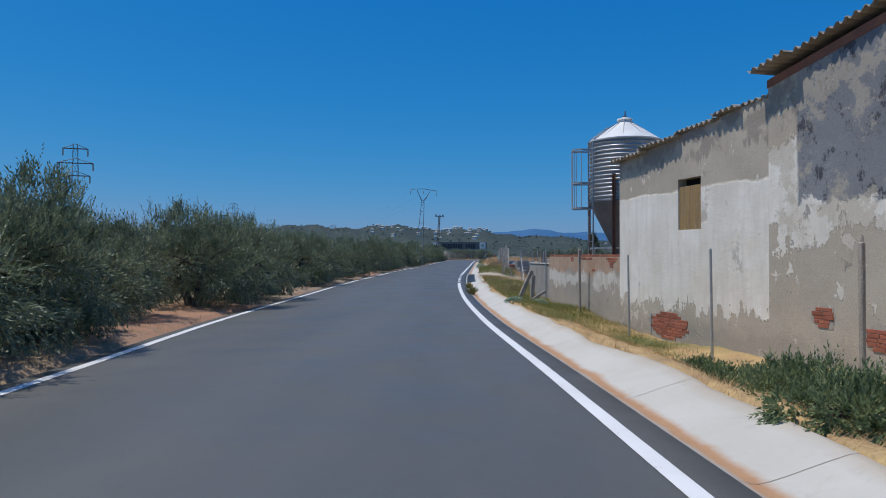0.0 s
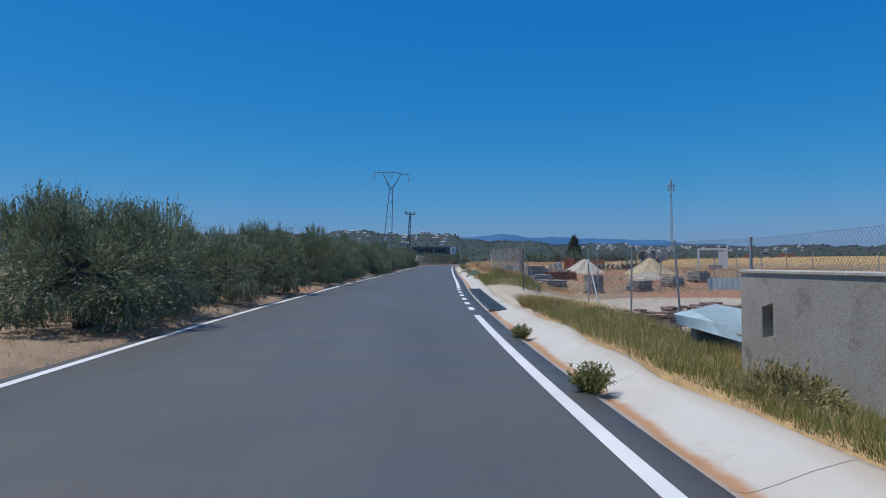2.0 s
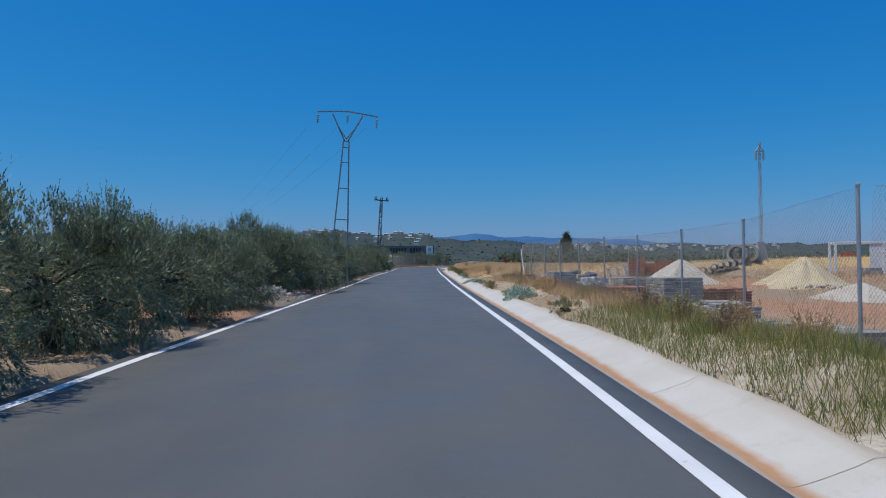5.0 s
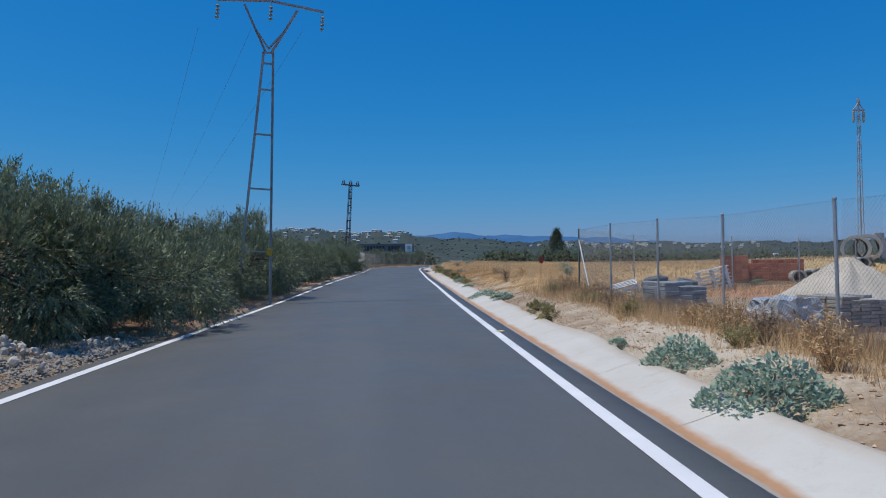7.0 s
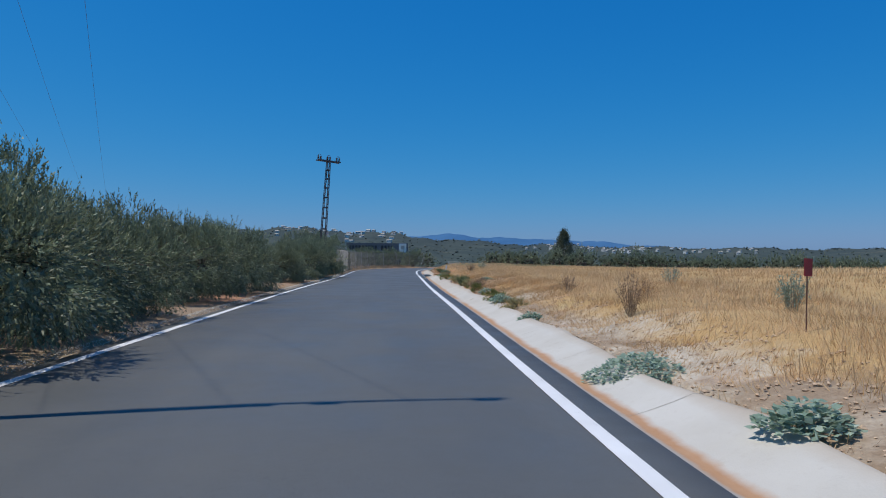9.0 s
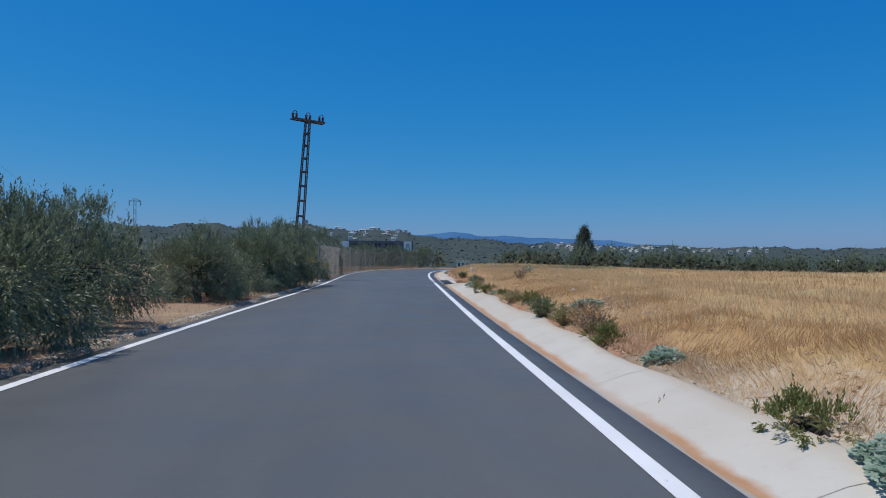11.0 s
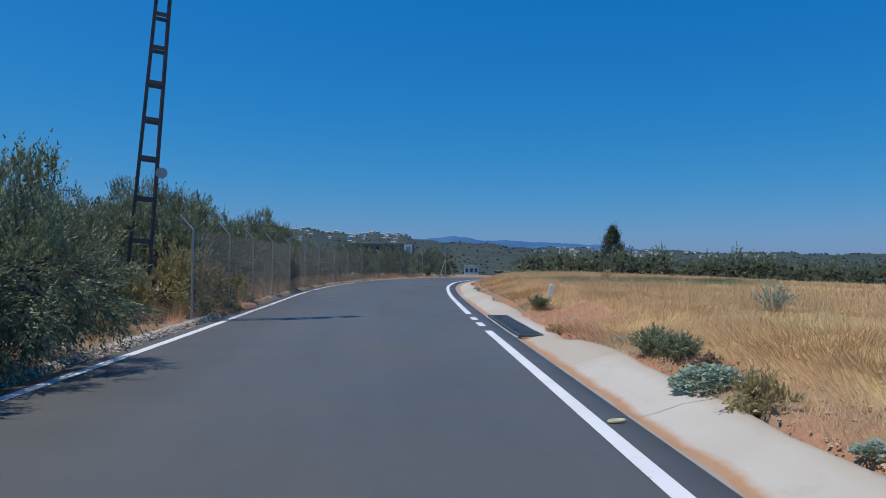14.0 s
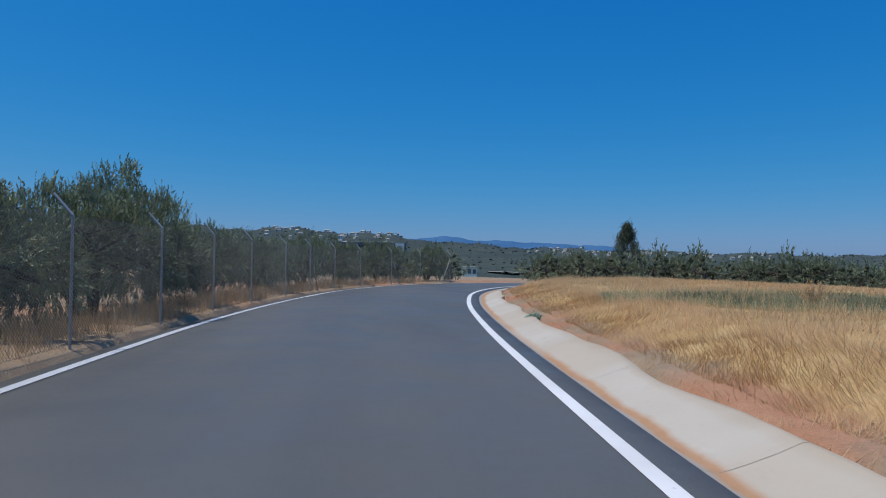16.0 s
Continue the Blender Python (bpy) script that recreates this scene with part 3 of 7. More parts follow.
def height(x, y):
    """The height of the earth, and the weights of its kinds of soil."""
    x, y = np.atleast_1d(x).astype(float), np.atleast_1d(y).astype(float)
    i, off = across(x, y)
    zr, hw = LINE[i, 3], LINE[i, 2]
    r, l = off - hw, -off - hw
    yc = LINE[i, 1]
    fade = ease(np.abs(off), 45, 18)
    yn = yc + 2.2 * ripple(x, y, 0.28, 7.0) * ease(r, 5, 14)
    build = ease(yc, 40, 34)
    drive = ease(yn, 36.5, 39) * ease(yn, 54.5, 51.5)
    inner = yn - 10 * ease(r, 5, 9)
    yard = ease(yc, 34, 38) * ease(inner, 88, 84)
    field = ease(inner, 83, 88)
    z = zr.copy()
    # right side
    b_build = 0.10 - (0.34 + 0.36 * ease(yc, 22, 16)) * ease(r, 1.5, 3.2)
    low = -0.42 - 0.28 * ease(yc, 68, 60) + 0.36 * ease(yc, 74, 88)
    b_yard = 0.10 + 0.19 * ease(r, 1.25, 2.4) * ease(r, 5.0, 3.2) * (1 - drive) + (low + 0.03) * ease(r, 2.5, 6.0)
    b_yard = b_yard * (1 - drive) + drive * (0.02 + low * ease(r, 1.6, 6.0))
    rise = (1.08 - 0.018 * (y - 112)) - zr
    b_field = 0.10 + 0.41 * ease(r, 1.25, 3.6) + (rise - 0.45) * ease(r, 6, 34)
    plate = ease(yc, 127.2, 128.6) * ease(yc, 134.8, 133.4)
    b_field = b_field * (1 - 0.7 * plate * ease(r, 3.6, 1.6))
    bank = build * b_build + yard * b_yard + field * b_field
    bank = np.where(build + yard + field > 0, bank / np.maximum(build + yard + field, 1e-6), 0.1)
    rough_r = (0.07 * ripple(x, y, 1.9, 0.4) + 0.045 * ripple(x, y, 4.7, 1.9)) * ease(r, 1.15, 2.2) * (1 - drive) + 0.05 * ripple(x, y, 0.6, 2.0) * ease(r, 2, 5)
    z = np.where(r > 0, zr + ease(r, 1.18, 1.34) * (bank + rough_r + 0.05) - (1 - ease(r, 1.18, 1.34)) * 0.35 - 0.05, z)
    # left side
    b_left = 0.0 + 0.05 * ease(l, 0.5, 1.6) - 0.35 * ease(l, 4, 14) + 0.05 * ease(yc, 124, 129) * ease(l, 0.3, 0.9) + 0.05 * ripple(x, y, 1.7, 1.1) * ease(l, 0.5, 1.5)
    z = np.where(l > 0, zr + ease(l, 0.28, 0.6) * (b_left + 0.3) - 0.3, z)
    z = np.where((r <= 0) & (l <= 0), zr - 0.3, z)
    # far off the land sinks into the valley
    far = np.hypot(x - 5, y - 60)
    z = z - 14 * ease(far, 190, 420) - 30 * ease(far, 420, 600) * ease(y, 0, 200)
    n1 = ripple(x, y, 0.35, 3.0) * fade
    red = np.where(l > 0, 0.30 + 0.38 * n1, 0)
    red = np.maximum(red, ease(yc, 130.4, 131.4) * ease(yc, 135.0, 133.8) * ease(r, 1.15, 1.4) * ease(r, 3.6, 2.4) * 0.95)
    red = np.maximum(red, yard * ease(r, 6, 9) * (0.42 + 0.5 * n1) * ease(r, 70, 30))
    red = np.maximum(red, field * ease(r, 1.0, 1.3) * ease(r, 5, 2.4) * (0.30 + 0.10 * ease(yc, 98, 108) + 0.12 * ease(yc, 132, 137) + 0.55 * ripple(x, y, 1.3, 5)))
    straw = np.where(r > 0, np.maximum(field * ease(r, 1.3, 2.9), build * 0.55), 0.25)
    straw = np.where(l > 0, 0.10 + 0.3 * fade * ripple(x, y, 0.5, 8), straw)
    straw = np.maximum(straw, yard * (1 - drive) * (0.45 + 0.35 * n1) * ease(r, 1.4, 2.0) * (1 - 0.6 * ease(r, 6, 9) * ease(r, 60, 25)))
    straw *= 1 - ease(yc, 130.4, 131.4) * ease(yc, 135.0, 133.8) * ease(r, 1.15, 1.4) * ease(r, 3.6, 2.4)
    green = np.where(r > 0, (0.38 + 0.35 * fade * ripple(x, y, 1.1, 4)) * build * ease(r, 1.5, 2.2), 0)
    green = np.maximum(green, ease(far, 150, 260) * 0.9)
    green = np.maximum(green, 0.9 * ease(np.hypot((x - 16.5) / 6, (y - 147) / 4.5), 1.1, 0.6))
    sand = drive * ease(r, 0.6, 1.2) * ease(r, 34, 20)
    sand = np.maximum(sand, yard * 0.62 * ease(r, 0.95, 1.2) * ease(r, 4.4, 2.2) * (0.85 + 0.5 * n1))
    sand = np.maximum(sand, field * 0.62 * (1 - 0.8 * ease(yc, 98, 108)) * ease(r, 0.95, 1.2) * ease(r, 4.4, 1.8) * (0.75 + 0.6 * ripple(x, y, 0.7, 9)))
    sand = np.maximum(sand, 0.8 * ease(yc, 104.5, 106) * ease(yc, 112, 109.5) * ease(r, 1.7, 2.1) * ease(r, 3.6, 2.8) * (0.7 + 0.7 * ripple(x, y, 1.1, 3)))
    bare = ease(yc, 130.4, 131.4) * ease(yc, 135.0, 133.8) * ease(r, 1.15, 1.4) * ease(r, 3.6, 2.4)
    sand = sand * (1 - bare)
    return z, red, straw, green, sand


def gz(x, y):
    return float(height(x, y)[0][0])


def build_ground():
    xs = np.concatenate([-np.geomspace(3500, 12, 26), np.arange(-11.5, -2, 0.4), np.arange(-2, 12, 0.22), np.arange(12, 30, 1.0), np.geomspace(30, 3500, 26)])
    ys = np.concatenate([-np.geomspace(3500, 26, 16), np.arange(-24, 196, 0.45), np.geomspace(196, 3500, 26)])
    gx, gy = np.meshgrid(xs, ys)
    x, y = gx.ravel(), gy.ravel()
    z, red, straw, green, sand = height(x, y)
    n, m = len(ys), len(xs)
    q = (np.arange(n - 1)[:, None] * m + np.arange(m - 1)[None, :]).ravel()
    me = arrays("ground", np.stack([x, y, z], 1), np.stack([q, q + 1, q + m + 1, q + m], 1), EARTH, smooth=True)
    for name, w in (("red", red), ("straw", straw), ("green", green), ("sand", sand)):
        me.attributes.new(name, "FLOAT", "POINT").data.foreach_set("value", np.clip(w, 0, 1))
    solid("ground", me, None, "dry reddish earth and straw-coloured field beside the road", "ground", "structure")


build_ground()


def ribbon(name, prof, mat, y0, y1, label, category, uneven=0.0, attr=None, smooth=True, level=None):
    """A strip swept along the road between two y: prof holds (offset from the edge line, height above the road); negative offsets lie left of the left line,
    and ('c', k, z) the share k of the half width from the centre."""
    keep = np.where((LINE[:, 1] >= y0) & (LINE[:, 1] <= y1))[0]
    rng = np.random.default_rng(7)
    vs, k = [], len(prof)
    for i in keep:
        for j, p in enumerate(prof):
            if p[0] == "c":
                d, dz = p[1] * LINE[i, 2], p[2]
            else:
                d, dz = (LINE[i, 2] + p[0], p[1]) if p[0] > 0 else (-LINE[i, 2] + p[0], p[1])
            if level is not None and dz > 0:
                dz *= 1 - 0.85 * float(level(LINE[i, 1]))
            if uneven and j in (0, k - 1):
                d += uneven * (rng.random() - 0.5)
            if attr and j >= k - 4:
                d += 0.05 * math.sin(i * 0.9) + 0.07 * math.sin(i * 0.37 + 1) + 0.05 * (rng.random() - 0.5)
                dz += 0.018 * math.sin(i * 0.61)
            vs.append((LINE[i, 0] + NRM[i, 0] * d, LINE[i, 1] + NRM[i, 1] * d, LINE[i, 3] + dz))
    n = len(keep)
    q = (np.arange(n - 1)[:, None] * k + np.arange(k - 1)[None, :]).ravel()
    me = arrays(name, vs, np.stack([q, q + 1, q + k + 1, q + k], 1), mat, smooth=smooth)
    if attr:
        slabs = np.random.default_rng(5).random(200)
        me.attributes.new("slab", "FLOAT", "POINT").data.foreach_set("value", np.repeat(slabs[((LINE[keep, 1] + 40) / 3.4).astype(int)], k))
        me.attributes.new("across", "FLOAT", "POINT").data.foreach_set("value", np.tile(np.array(attr, float), n))
    return solid(name, me, None, label, category, "structure")


ribbon("road", [(-0.42, -0.25), (-0.33, -0.015), ("c", -1.0, 0.0), ("c", -0.5, 0.025), ("c", 0, 0.04), ("c", 0.5, 0.025), ("c", 1.0, 0.0), (0.38, -0.012), (0.41, -0.2)],
       ASPHALT, -40, 400, "smooth dark grey asphalt road without a centre line", "road", 0.05)


def edge_line(side, y0, y1, width=0.15):
    rows = [r for r in range(len(LINE)) if y0 < LINE[r, 1] < y1]
    g = Geo()
    pts = []
    for y in [y0] + [LINE[r, 1] for r in rows] + [y1]:
        c = np.array([np.interp(y, LINE[:, 1], LINE[:, k]) for k in range(4)])
        n = np.array([np.interp(y, LINE[:, 1], NRM[:, k]) for k in range(2)])
        for w in (-width / 2, width / 2):
            d = side * (c[2] + w)
            zz = 0.006 if w > 0 else 0.0075
            pts.append((c[0] + n[0] * d, c[1] + n[1] * d, c[3] + zz))
    k = len(pts) // 2
    g.add(pts, [(2 * i, 2 * i + 1, 2 * i + 3, 2 * i + 2) if side > 0 else (2 * i + 1, 2 * i, 2 * i + 2, 2 * i + 3) for i in range(k - 1)])
    me = g.mesh("edge_line", PAINT)
    solid("edge_line", me, None, "white painted edge line on the asphalt", "road marking", "structure")


edge_line(-1, -38, 191)
edge_line(1, -38, 36.9)
for k in range(6):
    edge_line(1, 38.55 + 2.14 * k, 39.57 + 2.14 * k)
edge_line(1, 50.85, 130.6)
edge_line(1, 131.5, 132.35)
edge_line(1, 133.0, 133.75)
edge_line(1, 134.7, 191)

GPROF = [(0.35, -0.03), (0.41, -0.035), (0.48, -0.06), (0.56, -0.075), (0.64, -0.06), (0.76, -0.025), (0.98, 0.05), (1.20, 0.115), (1.27, 0.12), (1.30, 0.095), (1.32, -0.3)]
GATTR = [0, 0.05, 0.13, 0.22, 0.32, 0.45, 0.66, 0.88, 0.93, 0.98, 1.0]


def crossing(y):
    return ease(y, 37.4, 38.6) * ease(y, 51.6, 50.2) + ease(y, 128.0, 129.4) * ease(y, 135.4, 134.2)


gutter = ribbon("gutter", GPROF, GUTTER, -38, 191, "pale concrete roadside gutter stained with red silt", "gutter", 0.04, GATTR, level=crossing)

# joints between the gutter's lengths
for k in range(66):
    y = -40 + 3.4 * (k + 1) + 0.4 * math.sin(k * 2.3)
    if crossing(y) > 0.02 or y > 185 or y < -30:
        continue
    i = int(np.abs(LINE[:, 1] - y).argmin())
    row = (i - int(np.where(LINE[:, 1] >= -38)[0][0])) * len(GPROF)
    vs = []
    for q in range(1, 9):
        c = gutter.data.vertices[row + q].co
        for w in (-0.004, 0.004):
            vs.append((c.x - NRM[i, 1] * w, c.y + NRM[i, 0] * w, c.z + 0.003))
    part("joint", Geo().add(vs, [(2 * q, 2 * q + 2, 2 * q + 3, 2 * q + 1) for q in range(7)]), JOINT, gutter)


def cross_drain(y0, y1):
    """A steel cover over the gutter where a field entrance crosses it, in lengths of about a metre, with concrete edges."""
    zr = float(np.interp(y0, LINE[:, 1], LINE[:, 3]))
    x0, _ = beside(y0, 0.38)
    dr = thing("drain_cover", pose(x0, y0, zr), "dark steel grating over the roadside channel at an entrance", "drain cover", "drain covers")
    n = int(round((y1 - y0) / 1.0))
    L = (y1 - y0) / n
    for k in range(n):
        ya, yb = y0 + k * L, y0 + (k + 1) * L
        xa, xb = beside(ya, 0.38)[0], beside(yb, 0.38)[0]
        za, zb = (float(np.interp(v, LINE[:, 1], LINE[:, 3])) for v in (ya, yb))
        ang = math.degrees(math.atan2(xb - xa, yb - ya))
        m = pose(xa - x0, ya - y0, za - zr - 0.03, math.degrees(math.atan2(zb - za, L)), 0, -ang)
        g = Geo()
        lo, hi = (0.10, 0.58)
        g.box((lo + 0.02, L / 2, 0.015), (0.04, L - 0.012, 0.06))
        g.box((hi - 0.02, L / 2, 0.015), (0.04, L - 0.012, 0.06))
        bars = int(L / 0.06)
        for b in range(bars):
            g.box(((lo + hi) / 2, 0.03 + b * L / bars, 0.018), (hi - lo - 0.08, 0.032, 0.035))
        part("grating", g, GRATE, dr, m=m)
        e = Geo()
        e.box((0.066, L / 2, -0.10), (0.05, L, 0.22), ch=0.010)
        e.box((0.66, L / 2, -0.09), (0.15, L, 0.24), ch=0.012)
        e.box((0.34, L / 2, -0.22), (0.6, L, 0.06))
        part("kerb", e, CONCRETE, dr, "worn concrete edging of the channel", m=m)


cross_drain(38.5, 50.5)
cross_drain(129.6, 134.3)


# ---- distance: hills, mountains ----
def far_land():
    bs = np.radians(np.arange(-75, 95, 0.3))
    ds = np.concatenate([np.geomspace(300, 900, 14), np.geomspace(950, 2600, 30), np.geomspace(2700, 4600, 26)])
    B, D = np.meshgrid(bs, ds)
    b, d = B.ravel(), D.ravel()
    deg = np.degrees(b)
    x, y = d * np.sin(b), d * np.cos(b)
    z = -6.0 - 9 * ease(d, 330, 520) + 6 * ease(d, 600, 900)
    rise = np.interp(deg, [-75, -40, -20, -13, -2.5, 3.4, 8, 13, 20, 30, 50], [1.2, 1.6, 2.2, 2.4, 2.4, 2.05, 1.6, 1.35, 1.15, 1.0, 0.8])
    hill = np.tan(np.radians(rise)) * 1500 + 10
    rough = 1 + 0.05 * np.sin(deg * 0.9 + 0.004 * d) + 0.03 * np.sin(deg * 2.7 + 1 + 0.003 * d)
    z += hill * rough * ease(d, 720, 1500) * (1 - 0.75 * ease(d, 1700, 2600))
    ang = np.interp(deg, [-75, -20, -5, 3, 6, 10, 14, 20, 25, 30, 40, 95], [1.2, 1.5, 1.7, 1.85, 2.0, 1.95, 1.75, 1.55, 1.1, 0.75, 0.6, 0.6])
    peak = 0.06 * np.sin(deg * 0.83 + 0.5) + 0.05 * np.sin(deg * 1.5 + 2.2) + 0.02 * np.sin(deg * 4.3 + 1) + 0.01 * np.sin(deg * 9.1)
    top = np.tan(np.radians(ang + peak * (0.5 + 0.5 * ease(ang, 0.3, 2)))) * 3900 
    z += top * ease(d, 2700, 3900) * (1 - 0.5 * ease(d, 4000, 4600)) * (1 + 0.08 * np.sin(d * 0.01 + deg))
    n, m = len(ds), len(bs)
    q = (np.arange(n - 1)[:, None] * m + np.arange(m - 1)[None, :]).ravel()
    a = Mat("far_land", 1.0, 0, 0.0)
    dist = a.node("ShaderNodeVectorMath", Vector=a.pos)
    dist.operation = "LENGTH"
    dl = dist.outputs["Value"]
    # distance haze is put into these colours, bluer the farther off
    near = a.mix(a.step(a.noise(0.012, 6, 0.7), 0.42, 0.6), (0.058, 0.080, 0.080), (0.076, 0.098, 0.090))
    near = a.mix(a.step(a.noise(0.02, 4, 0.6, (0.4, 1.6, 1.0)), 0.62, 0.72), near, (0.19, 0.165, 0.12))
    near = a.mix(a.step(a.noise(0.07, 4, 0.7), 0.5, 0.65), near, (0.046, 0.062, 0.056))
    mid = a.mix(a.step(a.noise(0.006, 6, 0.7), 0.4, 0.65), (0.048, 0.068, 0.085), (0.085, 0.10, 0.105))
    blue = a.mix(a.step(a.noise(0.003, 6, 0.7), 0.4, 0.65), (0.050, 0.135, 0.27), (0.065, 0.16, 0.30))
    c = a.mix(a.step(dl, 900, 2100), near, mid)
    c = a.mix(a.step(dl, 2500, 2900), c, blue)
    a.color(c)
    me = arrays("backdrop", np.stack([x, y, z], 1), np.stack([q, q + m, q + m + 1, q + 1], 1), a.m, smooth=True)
    solid("backdrop", me, None, "mountains tinted blue for haze behind wooded green hills", "hills", "structure")
    return lambda bb, dd: float(z.reshape(n, m)[np.abs(ds - dd).argmin(), np.abs(bs - bb).argmin()])


far_z = far_land()


# ---- trees ----
def olive_meshes(seed, height_m, width_m, tufts, leaf=0.085, per=9, core=True, mat=None, slim=0.28, skirt=0.14, shoots=9):
    """Trunk and crown of an olive: lobes covered with tufts of shoots, upright above and drooping below, with narrow leaves."""
    rng = np.random.default_rng(seed)
    H, R = height_m, width_m / 2
    trunk = Geo()
    lobes = []
    for k in range(8):
        a = 2 * math.pi * k / 8 + rng.uniform(-0.3, 0.3)
        rr = R * rng.uniform(0.42, 0.64)
        lobes.append(((rr * math.cos(a), rr * math.sin(a), H * rng.uniform(skirt + 0.20, 0.64)), R * rng.uniform(0.36, 0.52), H * rng.uniform(0.18, 0.28)))
    for k in range(4):
        a = rng.uniform(0, 6.28)
        lobes.append(((0.36 * R * math.cos(a), 0.36 * R * math.sin(a), H * rng.uniform(0.58, 0.80)), R * rng.uniform(0.28, 0.44), H * rng.uniform(0.18, 0.26)))
    for k in range(7):
        a = 2 * math.pi * k / 7 + rng.uniform(-0.4, 0.4)
        rr = R * rng.uniform(0.50, 0.76)
        lobes.append(((rr * math.cos(a), rr * math.sin(a), H * rng.uniform(skirt + 0.02, skirt + 0.12)), R * rng.uniform(0.30, 0.44), H * rng.uniform(0.10, 0.17)))
    # trunk with forks
    for k in range(2 + seed % 2):
        a = rng.uniform(0, 6.28)
        p = Vector((0.12 * math.cos(a), 0.12 * math.sin(a), -0.12))
        r = 0.15
        for s in range(4):
            q = p + Vector((0.14 * math.cos(a + rng.uniform(-0.8, 0.8)), 0.14 * math.sin(a + rng.uniform(-0.8, 0.8)), H * 0.11))
            trunk.tube(p, q, r, r * 0.84, 8, caps=False)
            p, r = q, r * 0.84
        for c, lr, lh in lobes[k::2]:
            e = Vector(c)
            mid = p.lerp(e, 0.5) + Vector((0, 0, 0.1))
            trunk.tube(p, mid, r * 0.6, r * 0.38, 6, caps=False)
            trunk.tube(mid, e, r * 0.38, r * 0.15, 5, caps=False)
    tm = trunk.mesh("trunk", BARK, True)
    # inner blobs for the twigs, coloured dark to give the crown inner shade
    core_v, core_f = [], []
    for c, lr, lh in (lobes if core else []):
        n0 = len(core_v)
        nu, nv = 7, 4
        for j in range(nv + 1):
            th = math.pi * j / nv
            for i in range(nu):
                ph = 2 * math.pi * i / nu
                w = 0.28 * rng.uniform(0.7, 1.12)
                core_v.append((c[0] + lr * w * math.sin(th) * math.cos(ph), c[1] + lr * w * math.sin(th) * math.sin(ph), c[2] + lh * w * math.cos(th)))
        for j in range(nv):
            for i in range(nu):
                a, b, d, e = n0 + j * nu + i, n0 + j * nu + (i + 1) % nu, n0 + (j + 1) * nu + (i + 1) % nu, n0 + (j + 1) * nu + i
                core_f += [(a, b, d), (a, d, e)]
    # tufts on the lobes' skins, several shoots from each
    vol = np.array([lr * lr * (1.15 if c[2] < 0.3 * H else 1.0) for c, lr, _ in lobes])
    which = rng.choice(len(lobes), tufts, p=vol / vol.sum())
    C = np.array([l[0] for l in lobes])[which]
    S = np.array([(l[1], l[1], l[2]) for l in lobes])[which]
    d = rng.normal(size=(tufts, 3))
    d[:, 2] += 0.1
    d /= np.linalg.norm(d, axis=1)[:, None]
    root = C + S * d * rng.uniform(0.62, 0.98, (tufts, 1))
    tuft_tone = rng.uniform(0, 1, tufts)
    big = rng.uniform(0.7, 1.35, tufts)
    n = tufts * shoots
    small = min(1.0, 0.22 + H / 3.2)
    root, d, tone, big = (np.repeat(v, shoots, axis=0) for v in (root, d, tuft_tone, big))
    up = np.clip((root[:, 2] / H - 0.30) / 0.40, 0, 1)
    spread = rng.normal(size=(n, 3))
    base = root + spread * 0.055 * small
    way = d * (0.85 - 0.45 * up)[:, None] + np.stack([np.zeros(n), np.zeros(n), -0.70 + 2.8 * up], 1) + spread * 0.30
    way /= np.linalg.norm(way, axis=1)[:, None]
    ln = small * rng.uniform(0.16, 0.36, n) * big * (0.95 + 0.75 * up * rng.random(n) ** 2)
    t = (np.arange(per) + 0.5) / per
    sag = np.stack([np.zeros(n), np.zeros(n), -0.10 * small * (1 - up)], 1)
    p = base[:, None, :] + way[:, None, :] * (ln[:, None] * t[None, :])[:, :, None] + sag[:, None, :] * (t[None, :] ** 2)[:, :, None]
    p[:, :, 2] = np.maximum(p[:, :, 2], 0.14 * small - 0.03)
    side = rng.normal(size=(n, per, 3))
    ld = way[:, None, :] + 0.55 * side / np.linalg.norm(side, axis=2)[:, :, None]
    ld /= np.linalg.norm(ld, axis=2)[:, :, None]
    wd = np.cross(ld, rng.normal(size=(n, per, 3)))
    wd /= np.linalg.norm(wd, axis=2)[:, :, None]
    L = leaf * rng.uniform(0.7, 1.3, (n, per, 1))
    W = L * slim * 1.5
    tri = np.stack([p - wd * W * 0.42 + ld * L * 0.12, p + wd * W * 0.42 + ld * L * 0.2, p + ld * L], 2).reshape(-1, 3)
    # tone of green: by tuft, by shoot, lighter towards the tips of high shoots
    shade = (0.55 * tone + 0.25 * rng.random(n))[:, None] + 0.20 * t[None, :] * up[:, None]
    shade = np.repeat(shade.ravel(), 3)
    nc = len(core_v)
    fs = np.arange(len(tri)).reshape(-1, 3) + nc
    if nc:
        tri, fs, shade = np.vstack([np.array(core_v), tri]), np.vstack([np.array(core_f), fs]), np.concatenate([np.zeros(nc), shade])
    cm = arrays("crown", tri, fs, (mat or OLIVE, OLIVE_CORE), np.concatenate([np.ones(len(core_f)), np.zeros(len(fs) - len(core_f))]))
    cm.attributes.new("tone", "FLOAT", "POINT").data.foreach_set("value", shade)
    return tm, cm


def olive_tree(meshes, m, label, group):
    ob = thing("olive_tree", m, label, "olive tree", group)
    part("trunk", meshes[0], None, ob)
    part("crown", meshes[1], None, ob, "dense silvery-green leaves on upright shoots")
    return ob


